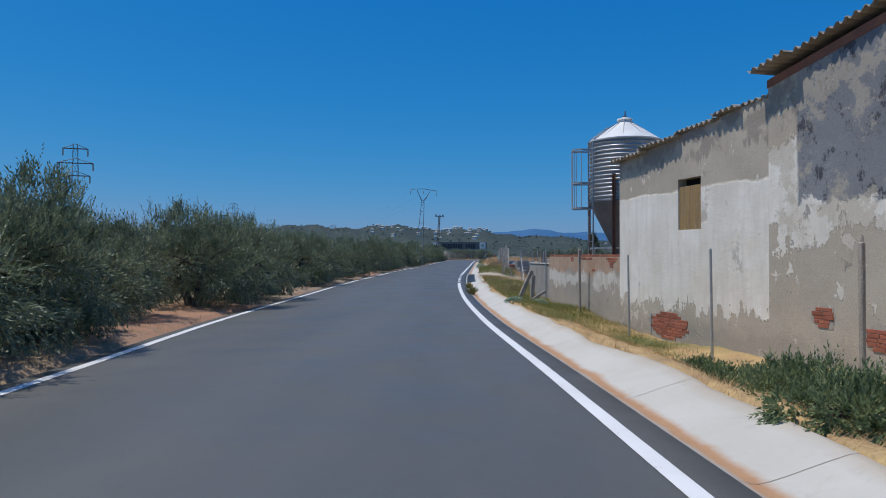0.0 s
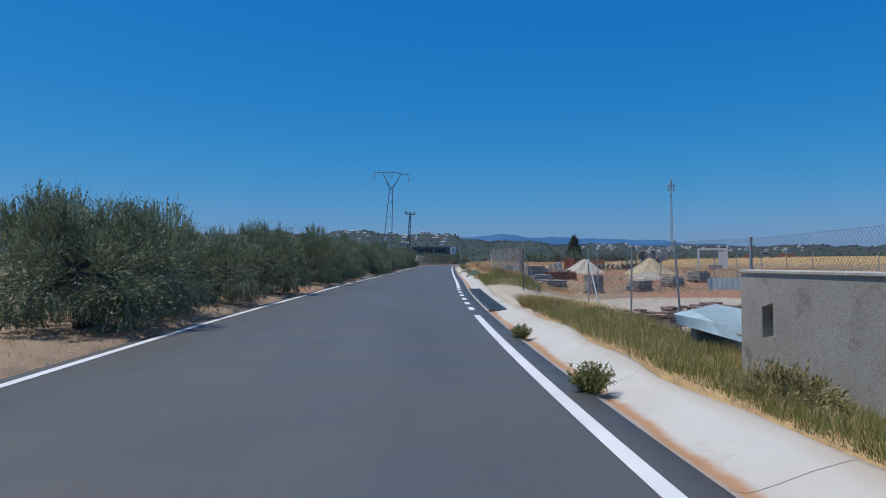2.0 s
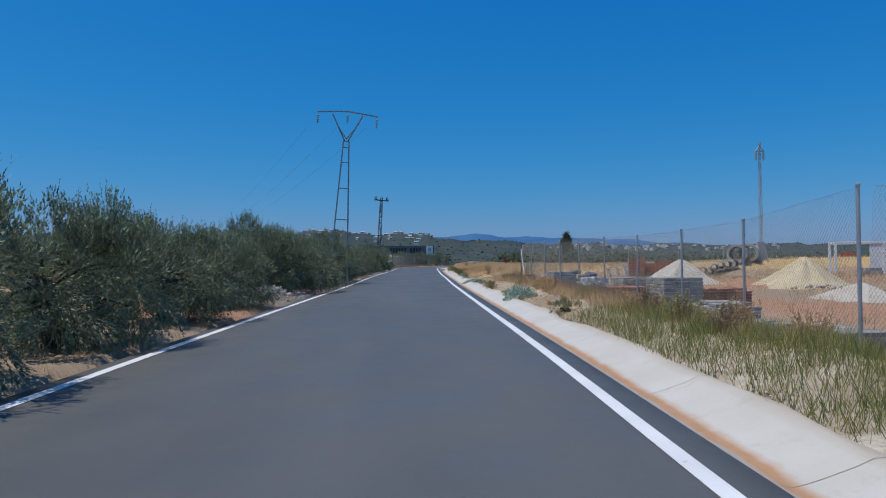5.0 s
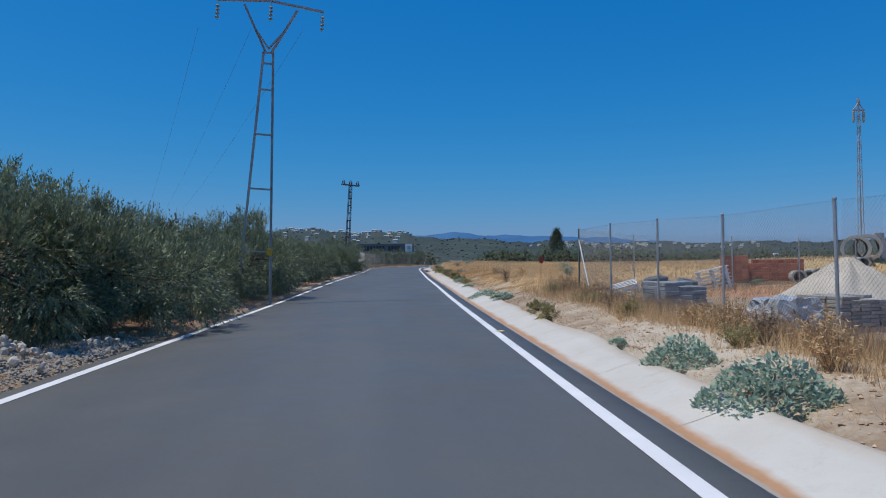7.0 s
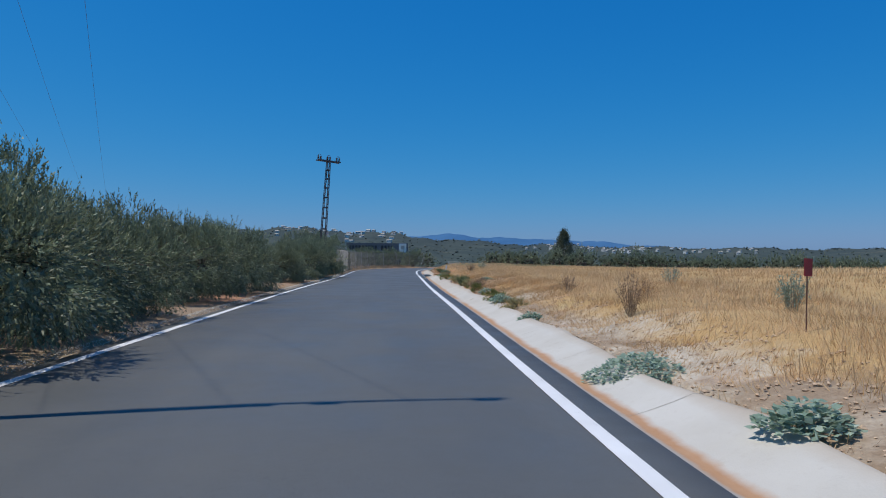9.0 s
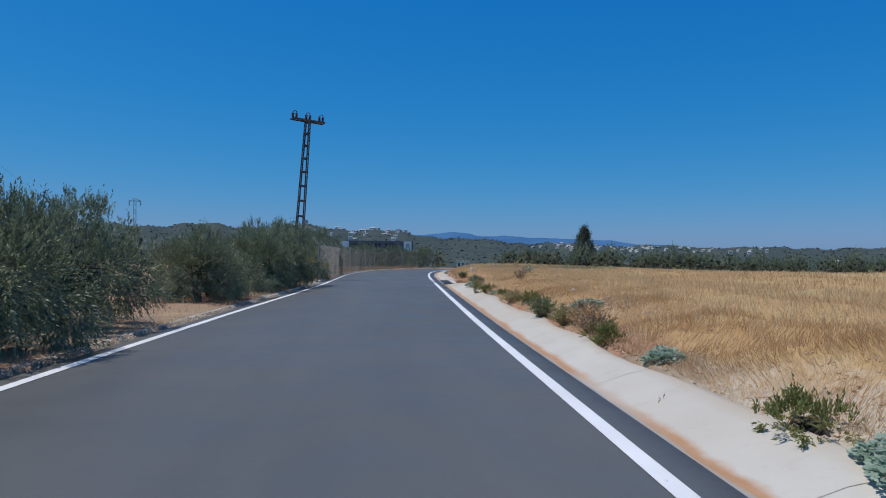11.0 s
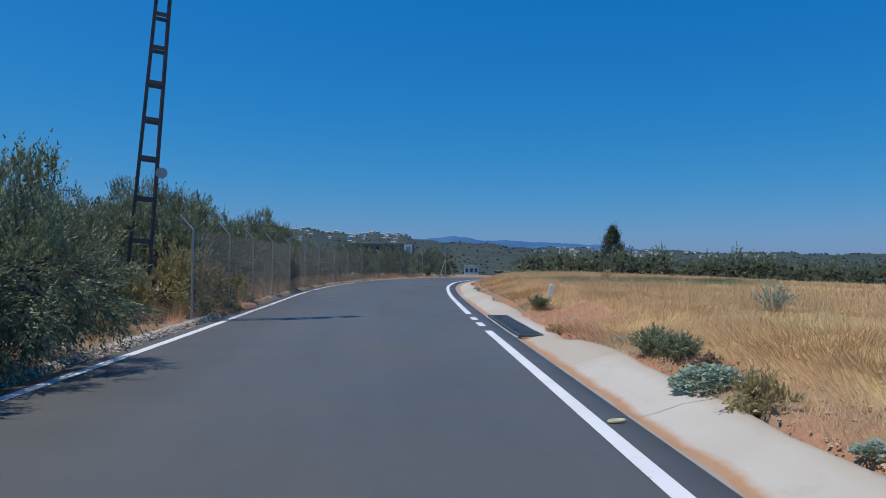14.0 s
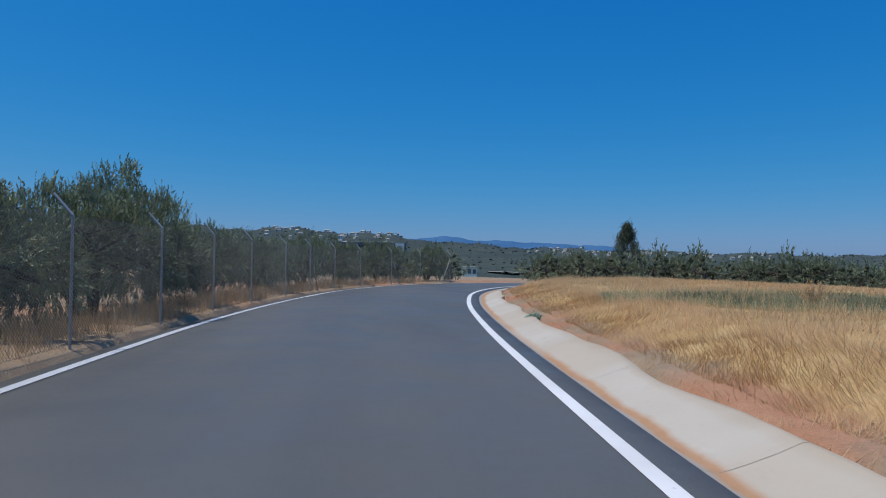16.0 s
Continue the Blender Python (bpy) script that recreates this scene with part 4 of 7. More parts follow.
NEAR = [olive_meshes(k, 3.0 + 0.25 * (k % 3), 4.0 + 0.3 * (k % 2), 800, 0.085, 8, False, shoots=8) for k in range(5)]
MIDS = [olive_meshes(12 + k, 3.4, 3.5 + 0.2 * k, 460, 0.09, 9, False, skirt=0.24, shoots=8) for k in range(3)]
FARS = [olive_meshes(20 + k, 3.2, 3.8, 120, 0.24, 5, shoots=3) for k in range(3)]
ROWLABEL = "bushy olive tree with silvery-green leaves beside the road"
# along the left edge: y, offset left of the line, scale
LEFT_ROW = [
    (3.5, 2.7, 0.9), (7.4, 2.1, 0.88), (10.6, 1.9, 0.86), (12.3, 2.6, 0.82), (15.7, 3.2, 0.95), (19.9, 2.0, 1.04), (23.4, 1.8, 0.98), (22.4, 6.2, 0.9), (28.6, 6.4, 0.9),
    (33.9, 2.0, 0.96), (37.2, 2.3, 0.93), (41.2, 1.9, 0.8), (44.6, 6.0, 0.85), (46.7, 2.0, 0.95), (47.6, 6.6, 0.9), (51.0, 7.6, 0.9), (51.9, 5.6, 0.7),
    (54.8, 2.0, 0.90), (58.8, 1.8, 0.88), (63, 1.9, 0.85), (67.6, 1.8, 0.76), (71.8, 3.9, 0.85), (75.2, 2.9, 1.0), (77.4, 1.9, 1.04), (80.9, 2.3, 0.95),
    (85.1, 2.3, 0.88), (88.6, 2.0, 1.10), (91.8, 2.2, 1.0), (94.4, 2.4, 0.98), (100.2, 2.1, 0.92), (104.4, 2.0, 0.88), (107.6, 2.3, 0.82),
    (114.9, 1.8, 0.70), (117.2, 2.1, 0.74), (121.0, 1.7, 0.78), (123.4, 1.8, 0.84), (125.8, 1.5, 0.88), (131.8, 3.4, 0.98),
    (136.0, 3.2, 1.06), (139.3, 3.3, 1.08), (143.4, 2.9, 0.96), (146.8, 2.6, 1.04), (150.8, 2.8, 0.95), (154.2, 2.5, 0.74), (158.6, 2.6, 0.84),
    (161.4, 2.7, 0.76), (164.5, 2.7, 0.82), (168.5, 2.7, 0.86), (173, 2.8, 0.92), (177, 2.8, 0.9),
]
rng = np.random.default_rng(3)
for k, (y, off, s) in enumerate(LEFT_ROW):
    px, py = beside(y, -off)
    spin = float(rng.uniform(0, 360))
    ob = olive_tree(NEAR[k % 5] if y < 130 else MIDS[k % 3], pose(px, py, gz(px, py), 0, 0, spin), ROWLABEL if y < 130 else "tall olive tree behind the wire fence", "olive trees along the road")
    ob.scale = (s, s, s * float(rng.uniform(0.85, 0.95)))
# further rows of the grove
for row, off in enumerate((8.5, 15.5, 24.0)):
    for y in np.arange(-4 + 2 * row, 196, 6.2 + 0.6 * row):
        if row > 0 and rng.random() < 0.35:
            continue
        px, py = beside(float(y), -off)
        if py > 150 and px - 4.5 > 0.15 * (py - 132):
            continue
        px, py = px + float(rng.uniform(-0.8, 0.8)), py + float(rng.uniform(-0.9, 0.9))
        s = float(rng.uniform(0.8, 1.0))
        ob = olive_tree(FARS[int(rng.integers(3))], pose(px, py, gz(px, py), 0, 0, float(rng.uniform(0, 360))), "olive tree in the grove behind the roadside row", "olive trees of the grove")
        ob.scale = (s, s, s)
# band of olives behind the field
for k in range(150):
    px = 29 + 1.1 * k + float(rng.uniform(-1.2, 1.2))
    py = 208 - 0.10 * (px - 24) + (k % 3) * 7.5 + float(rng.uniform(-2, 2))
    s = float(rng.uniform(1.1, 1.5))
    ob = olive_tree(FARS[int(rng.integers(3))], pose(px, py, gz(px, py) - 0.1, 0, 0, float(rng.uniform(0, 360))), "dark olive tree at the far edge of the field", "olive trees beyond the field")
    ob.scale = (s, s, s)


def tall_pine(x, y, h):
    """A tall conical evergreen: tapered trunk, tiers of limbs and clumps of foliage with gaps."""
    rg = np.random.default_rng(11)
    ob = thing("pine_tree", pose(x, y, gz(x, y) - 0.2), "tall dark evergreen standing alone beyond the field", "tree")
    g = Geo()
    g.tube((0, 0, 0), (0.1, 0, h * 0.95), 0.28, 0.04, 8)
    vs = []
    for k in range(190):
        t = rg.random() ** 0.8
        z = h * (0.10 + 0.88 * t)
        rad = h * 0.29 * (1 - t) ** 0.75 * (0.55 + 0.75 * rg.random()) * (0.8 if t < 0.12 else 1) + 0.15
        a = rg.uniform(0, 6.283)
        c = np.array([rad * math.cos(a), rad * math.sin(a), z])
        if k % 4 == 0:
            g.tube((0, 0, z - 0.3), c, 0.05, 0.015, 4, caps=False)
        for j in range(42):
            p = c + rg.normal(size=3) * np.array([0.36, 0.36, 0.42])
            u = rg.normal(size=3) * 0.12 + np.array([0, 0, 0.16])
            w = np.cross(u, rg.normal(size=3))
            w = w / np.linalg.norm(w) * 0.055
            vs += [p - w, p + w, p + u * 2]
    part("trunk", g, BARK, ob)
    vs = np.array(vs)
    part("crown", arrays("crown", vs, np.arange(len(vs)).reshape(-1, 3), FIR), None, ob)


tall_pine(56.5, 255, 11.0)


# ---- grass and weeds ----
def blades(name, x, y, hgt, wid, mat, label, lean=0.35, seed=1, kind="stuff", plain_blade=False):
    """Grass: one bent blade for each place."""
    rg = np.random.default_rng(seed)
    n = len(x)
    z = height(x, y)[0] - 0.02
    h = hgt * rg.uniform(0.5, 1.25, n)
    a = rg.uniform(0, 2 * np.pi, n)
    b = a + rg.normal(0, 0.6, n)
    if lean > 1:
        b = 2.2 * np.sin(0.9 * x + 0.5 * y) + 1.9 * np.sin(0.7 * y - 0.4 * x + 1.0) + rg.normal(0, 0.75, n)
    w = wid * rg.uniform(0.6, 1.3, n)
    dx, dy = np.cos(a) * w / 2, np.sin(a) * w / 2
    k = lean * rg.uniform(0.3, 1.0, n) * h
    lx, ly = np.cos(b + 1.57) * k, np.sin(b + 1.57) * k
    p = np.stack([x, y, z], 1)
    s = np.stack([dx, dy, np.zeros(n)], 1)
    mid = p + np.stack([lx * 0.35, ly * 0.35, h * 0.55], 1)
    tip = p + np.stack([lx, ly, h], 1)
    if plain_blade:
        vs = np.stack([p - s, p + s, tip], 1).reshape(-1, 3)
        return solid(name, arrays(name, vs, np.arange(3 * n).reshape(n, 3), mat), None, label, "grass", kind)
    vs = np.stack([p - s, p + s, mid + s * 0.7, mid - s * 0.7, tip], 1).reshape(-1, 3)
    base = np.arange(n)[:, None] * 5
    tri = np.concatenate([base + np.array([[0, 1, 2]]), base + np.array([[0, 2, 3]]), base + np.array([[3, 2, 4]])])
    return solid(name, arrays(name, vs, tri, mat), None, label, "grass", kind)


def strip_places(y0, y1, r0, r1, n, seed, side=1, clump=0.0):
    """Random places beside the road; clump pulls them into tufts."""
    rg = np.random.default_rng(seed)
    if clump:
        m = max(1, int(n / 16))
        yy, rr = rg.uniform(y0, y1, m), r0 + (r1 - r0) * rg.random(m)
        k = rg.integers(0, m, n)
        yy, rr = yy[k] + rg.normal(0, clump, n), rr[k] + rg.normal(0, clump, n)
        rr = np.clip(rr, r0, r1 + 1)
    else:
        yy, rr = rg.uniform(y0, y1, n), r0 + (r1 - r0) * rg.random(n)
    if side > 0:
        keep = ~((yy > 131.0) & (yy < 134.4) & (rr < 2.9) & (rg.random(n) < 0.85)) & ~((yy > 40.2) & (yy < 52.0) & (rr < 2.4))
        yy, rr = yy[keep], rr[keep]
    c = [np.interp(yy, LINE[:, 1], LINE[:, k]) for k in range(3)]
    nx, ny = np.interp(yy, LINE[:, 1], NRM[:, 0]), np.interp(yy, LINE[:, 1], NRM[:, 1])
    d = side * (c[2] + rr)
    return c[0] + nx * d, yy + ny * d


def grass_all():
    P = strip_places
    # golden field: matted straw with taller tufts, thinner and broader further off
    blades("dry_grass", *P(86, 150, 1.7, 7, 110000, 1, clump=0.26), 0.13, 0.009, DRY, "matted golden dry grass on the bank of the field", 1.5, 1, plain_blade=True)
    blades("dry_grass", *P(86, 175, 2.6, 9, 60000, 14, clump=0.16), 0.30, 0.008, PALE_DRY, "golden dry grass tufts on the bank of the field", 0.6, 14, plain_blade=True)
    blades("dry_grass", *P(86, 190, 6, 18, 80000, 2, clump=0.35), 0.21, 0.018, DRY, "golden dry grass of the field", 0.8, 2, plain_blade=True)
    blades("dry_grass", *P(86, 190, 15, 60, 50000, 3, clump=0.6), 0.22, 0.055, PALE_DRY, "pale dry grass of the wide field", 0.8, 3, plain_blade=True)
    blades("dry_grass", *P(97, 136, 1.45, 3.6, 52000, 15, clump=0.16), 0.16, 0.008, DRY, "matted dry grass on the slope above the gutter", 1.2, 15, plain_blade=True)
    blades("dry_grass", *P(136, 172, 1.7, 3.9, 40000, 16, clump=0.14), 0.16, 0.008, DRY, "matted dry grass on the slope above the gutter", 1.2, 16, plain_blade=True)
    blades("dry_grass", *P(55, 180, 1.3, 3.4, 34000, 4, clump=0.12), 0.10, 0.007, DRY, "short dry grass at the gutter's edge", 1.2, 4, plain_blade=True)
    # a greener patch of the field
    rg = np.random.default_rng(18)
    a, q = rg.uniform(0, 6.283, 9000), np.sqrt(rg.random(9000))
    blades("green_grass", 16.5 + 6 * q * np.cos(a), 147 + 4.5 * q * np.sin(a), 0.26, 0.02, SAGE, "grey-green growth in the middle of the dry field", 0.6, 18, plain_blade=True)
    # before the walls
    blades("green_grass", *P(14, 37, 1.42, 4.2, 44000, 5, clump=0.16), 0.13, 0.008, GREEN, "green grass growing before the old walls", 0.9, 5, plain_blade=True)
    blades("dry_grass", *P(-4, 37, 1.36, 4.6, 36000, 6, clump=0.16), 0.10, 0.007, DRY, "dry yellow grass before the old walls", 1.4, 6, plain_blade=True)
    blades("green_grass", *P(20, 37.5, 1.5, 4.2, 34000, 7, clump=0.12), 0.19, 0.008, GREEN, "green grass before the builder's yard", 0.8, 7, plain_blade=True)
    blades("dry_grass", *P(24, 37.8, 1.5, 4.4, 9000, 19, clump=0.14), 0.20, 0.006, PALE_DRY, "dry straw mixed into the green grass", 0.8, 19, plain_blade=True)
    # the yard
    blades("green_grass", *P(52.5, 62, 1.3, 4.0, 16000, 8, clump=0.14), 0.28, 0.009, GREEN, "green grass beside the yard fence", 0.8, 8, plain_blade=True)
    blades("dry_grass", *P(55, 87, 2.2, 6.2, 48000, 9, clump=0.16), 0.30, 0.007, DRY, "dry grass along the yard fence", 0.7, 9, plain_blade=True)
    blades("dry_grass", *P(62, 85, 3.0, 5.0, 26000, 17, clump=0.2), 0.42, 0.006, TWIG, "brown withered weeds along the yard fence", 0.6, 17, plain_blade=True)
    blades("dry_grass", *P(55, 90, 6.5, 40, 20000, 10, clump=0.4), 0.28, 0.02, DRY, "dry grass between the stacks of the yard", 0.8, 10, plain_blade=True)
    # left verge
    blades("dry_grass", *P(-4, 190, 0.5, 2.6, 20000, 11, -1, 0.10), 0.16, 0.008, DRY, "dry grass on the verge under the olives", 0.7, 11, plain_blade=True)
    blades("dry_grass", *P(0, 190, 3, 24, 12000, 12, -1, 0.3), 0.22, 0.02, PALE_DRY, "sparse dry grass in the grove", 0.6, 12, plain_blade=True)
    blades("dry_grass", *P(128, 176, 0.75, 2.6, 20000, 13, -1, 0.12), 0.42, 0.008, DRY, "tall dry stalks beside the fence", 0.4, 13, plain_blade=True)


grass_all()


def weed_mesh(seed, radius, tall, n, leaf):
    """A low mound of broad leaves on trailing stems."""
    rg = np.random.default_rng(seed)
    a, rr = rg.uniform(0, 6.283, n), radius * np.sqrt(rg.random(n)) * (1 + 0.25 * np.sin(3 * rg.uniform(0, 6.283)))
    x, y = rr * np.cos(a) * 1.15, rr * np.sin(a) * (0.8 + 0.2 * np.sin(a * 3))
    z = tall * (1 - (rr / radius) ** 2) * rg.uniform(0.3, 1.0, n) + 0.03
    p = np.stack([x, y, z], 1)
    d = np.stack([np.cos(a + rg.normal(0, 1, n)), np.sin(a + rg.normal(0, 1, n)), rg.uniform(-0.2, 0.7, n)], 1)
    d /= np.linalg.norm(d, axis=1)[:, None]
    w = np.cross(d, np.stack([rg.normal(0, 0.4, n), rg.normal(0, 0.4, n), np.ones(n)], 1))
    w /= np.linalg.norm(w, axis=1)[:, None]
    L = leaf * rg.uniform(0.6, 1.3, (n, 1))
    vs = np.stack([p, p + d * L * 0.4 + w * L * 0.42, p + d * L, p + d * L * 0.4 - w * L * 0.42], 1).reshape(-1, 3)
    stems = []
    for k in range(6):
        t = 6.283 * k / 6 + float(rg.uniform(-0.3, 0.3))
        q = radius * float(rg.uniform(0.6, 0.95))
        c, w = math.cos(t), math.sin(t)
        stems.append(Geo().path([(0, 0, 0), (0.3 * q * c, 0.3 * q * w, 0.4 * tall), (0.65 * q * c, 0.65 * q * w, 0.5 * tall), (q * c, q * w, 0.05)], 0.007, 5).mesh("stem", WEED))
    return arrays("foliage", vs, np.arange(4 * n).reshape(n, 4), WEED), stems


WEEDS = [weed_mesh(31, 0.55, 0.30, 1100, 0.07), weed_mesh(32, 0.8, 0.34, 1900, 0.075), weed_mesh(33, 0.35, 0.22, 560, 0.06)]
# y, offset beyond the right line, scale, which
WEED_AT = [(20.8, 1.4, 0.6, 0), (21.2, 2.2, 0.8, 2), (69.6, 1.95, 0.62, 1), (71.6, 2.05, 0.5, 1), (73.4, 1.9, 0.5, 2), (65.2, 2.3, 0.5, 2),
           (79, 1.7, 0.9, 2), (84.4, 1.9, 1.1, 2), (86.2, 1.7, 1.05, 0), (87.7, 1.8, 0.75, 1), (91.6, 1.75, 0.5, 0), (94, 1.8, 0.9, 2), (99, 1.9, 0.8, 0), (103.5, 2.1, 0.9, 2),
           (109.4, 2.42, 0.75, 0), (113.0, 2.2, 0.6, 2), (118, 2.0, 0.45, 0), (121.5, 2.0, 0.55, 2), (124.1, 1.95, 0.8, 0), (127.9, 2.3, 0.6, 2), (139.5, 1.7, 0.55, 2), (143.2, 1.7, 0.8, 2), (148, 1.8, 0.8, 2), (152, 1.6, 0.9, 2), (157, 1.7, 0.9, 2)]
for y, r, s, k in WEED_AT:
    r = r - 0.5 if 1.4 < r < 2.4 and y > 60 else r
    px, py = beside(y, r)
    ob = thing("weed", pose(px, py, gz(px, py) - 0.02, 0, 0, (y * 77) % 360), "low grey-green leafy weed spreading over the gutter's edge" if r < 1.85 else "low grey-green leafy weed on the bank", "weed", "weeds on the bank")
    part("foliage", WEEDS[k][0], None, ob)
    for st in WEEDS[k][1]:
        part("stem", st, None, ob)
    ob.scale = (s, s, s * (1.9 if s < 0.7 and k == 1 else 1.0))


def shrub(x, y, h, rad, n, mat, name, label, group="", base=None):
    """A thin dry bush: stems that fork upwards, with small leaves."""
    rg = np.random.default_rng(int(1000 * (abs(x) + y)) % 9973)
    ob = thing(name, pose(x, y, (gz(x, y) if base is None else base) - 0.03), label, "bush", group)
    g = Geo()
    lv = []
    for k in range(2 * n):
        a = rg.uniform(0, 6.283)
        q = rg.uniform(0.15, 1)
        p = Vector((0.15 * rad * math.cos(a), 0.15 * rad * math.sin(a), 0))
        e = Vector((rad * q * math.cos(a), rad * q * math.sin(a), h * rg.uniform(0.5, 1.08) * (1.1 - 0.35 * q)))
        mid = p.lerp(e, 0.55) + Vector((0, 0, 0.08 * h))
        g.tube(p, mid, 0.004, 0.003, 3, caps=False)
        g.tube(mid, e, 0.003, 0.0015, 3, caps=False)
        for j in range(22):
            q = mid.lerp(e, rg.random()) if j % 3 else p.lerp(mid, rg.uniform(0.3, 1))
            d = Vector(rg.normal(size=3)).normalized() * rg.uniform(0.03, 0.08)
            w = d.cross(Vector(rg.normal(size=3))).normalized() * 0.008
            lv += [q - w, q + w, q + d]
    part("stem", g, TWIG, ob)
    vs = np.array([tuple(v) for v in lv])
    part("foliage", arrays("foliage", vs, np.arange(len(vs)).reshape(-1, 3), mat), None, ob)


for y, r, h, rad, n, mt in ((91.6, 2.6, 0.85, 0.3, 16, TWIG), (90.5, 5.0, 0.75, 0.3, 26, WEED), (93.5, 3.6, 0.5, 0.35, 16, DRY), (98, 3.1, 0.55, 0.3, 14, TWIG), (101, 7.2, 0.7, 0.4, 20, WEED),
                            (109.4, 1.38, 0.5, 0.36, 60, BUSH), (107.9, 1.5, 0.42, 0.42, 50, SCRUB), (107.2, 1.75, 0.45, 0.4, 40, DRY), (108.3, 2.0, 0.35, 0.4, 36, TWIG), (106.4, 1.6, 0.4, 0.45, 40, TWIG), (112.9, 1.75, 0.42, 0.42, 50, GREEN),
                            (113.9, 1.5, 0.4, 0.4, 50, SCRUB), (116.8, 1.65, 0.26, 0.26, 24, GREEN), (120.1, 1.5, 0.28, 0.26, 26, SCRUB), (126.2, 1.65, 0.40, 0.34, 90, SAGE), (125.3, 1.75, 0.40, 0.32, 90, SAGE), (124.7, 1.7, 0.3, 0.35, 40, TWIG), (134.7, 1.8, 0.36, 0.36, 60, BUSH), (130.3, 1.3, 0.25, 0.3, 30, DRY), (121.5, 3.0, 0.6, 0.35, 18, TWIG), (128.5, 4.5, 0.5, 0.4, 22, WEED), (145, 6.5, 0.6, 0.4, 18, DRY)):
    px, py = beside(y, r)
    shrub(px, py, h, rad, n, mt, "dry_shrub", "thin dry shrub on the bank of the field", "shrubs on the bank")

# green tufts in the crack between asphalt and gutter
for y, r, h in ((27.4, 0.40, 0.36), (32.3, 0.44, 0.27)):
    px, py = beside(y, r)
    shrub(px, py, h, 0.8 * h, 46, GREEN, "grass_tuft", "green grass tuft growing out of the gutter's edge", "tufts in the gutter", float(np.interp(py, LINE[:, 1], LINE[:, 3])) - 0.04)

rg_s = np.random.default_rng(71)
for k in range(34):
    y = 56 + 30 * (k + float(rg_s.random())) / 34
    px, py = beside(y, float(rg_s.uniform(2.3, 4.1)))
    shrub(px, py, float(rg_s.uniform(0.3, 0.62)), float(rg_s.uniform(0.3, 0.5)), 26, (DRY, TWIG, SCRUB, DRY)[k % 4], "dry_shrub", "tangled dry weed along the yard fence", "weeds along the yard fence")


def wild_bush(x, y, h, w, seed, mat, label, group, shoots=700, leaf=0.09):
    tm, cm = olive_meshes(seed, h, w, max(20, shoots // 6), leaf, 8, False, mat, 0.30, shoots=6)
    ob = thing("wild_bush", pose(x, y, gz(x, y) - 0.12 * h), label, "bush", group)
    part("stem", tm, None, ob, m=Matrix.Scale(0.25, 4) @ Matrix.Diagonal((1, 1, 3.0, 1)))
    part("foliage", cm, None, ob)


for k, (y, l, h, w, mt) in enumerate(((5.2, 1.75, 0.42, 1.2, BUSH), (6.6, 2.3, 0.55, 1.6, BUSH), (8.2, 3.0, 0.62, 1.7, BUSH), (9.6, 3.2, 0.5, 1.4, BUSH), (11.2, 3.3, 0.35, 1.1, BUSH), (26.4, 2.0, 0.3, 0.9, SCRUB))):
    px, py = beside(y, l)
    wild_bush(px, py, h, w, 60 + k, mt, "leafy wild bush before the old wall", "bushes before the wall", 1300, 0.05)
for k, (y, l, h, w, mt) in enumerate(((129.4, 1.5, 0.6, 1.2, SCRUB), (131.4, 1.7, 0.9, 1.5, SCRUB), (133.2, 1.5, 1.9, 1.8, SCRUB), (134.6, 1.3, 1.6, 1.7, SCRUB), (136.2, 1.2, 1.1, 1.4, SCRUB), (138.4, 1.3, 0.8, 1.2, SCRUB))):
    px, py = beside(y, -l)
    wild_bush(px, py, h, w, 80 + k, mt, "tall tangled yellowish bush growing through the wire fence", "bushes at the fence", 620, 0.10)
blades("dry_grass", *strip_places(37.8, 40.2, 1.5, 3.6, 9000, 30, 1, 0.2), 0.36, 0.007, DRY, "dry grass clump at the entrance's corner", 1.3, 30)
blades("green_grass", *strip_places(37.9, 40.2, 1.5, 3.4, 9000, 31, 1, 0.2), 0.34, 0.007, GREEN, "green grass clump at the entrance's corner", 1.2, 31)

for k, y in enumerate((61.5, 63.0, 76.0, 77.1, 78.3, 79.4, 95.0, 96.2, 97.2, 99.8, 101.2, 104.0, 105.4, 107.0, 111.2, 119.4, 123.0)):
    px, py = beside(y, 1.25 + 0.25 * math.sin(k * 1.7))
    wild_bush(px, py, 0.24 + 0.06 * math.sin(k * 2.1), 0.75 + 0.2 * math.sin(k), 110 + k % 4, SCRUB if k % 3 else GREEN, "low yellow-green scrub at the gutter's edge", "scrub on the bank", 420, 0.04)


# ---- the old farm building ----
WALL = pose(5.03, 19.3, -0.074, 0, 0, 15.0) @ Matrix.Scale(1.055, 4)
POSTS = pose(4.76, 18.3, 0.0, 0, 0, 7.7)


def slab(g, poly, x0, x1, slot=0):
    """Extrude a polygon given as (y, z) pairs along x."""
    n = len(poly)
    g.add([(x0, y, z) for y, z in poly] + [(x1, y, z) for y, z in poly],
          [tuple(range(n)), tuple(range(2 * n - 1, n - 1, -1))] + [(i, n + i, n + (i + 1) % n, (i + 1) % n) for i in range(n)], slot)
    return g


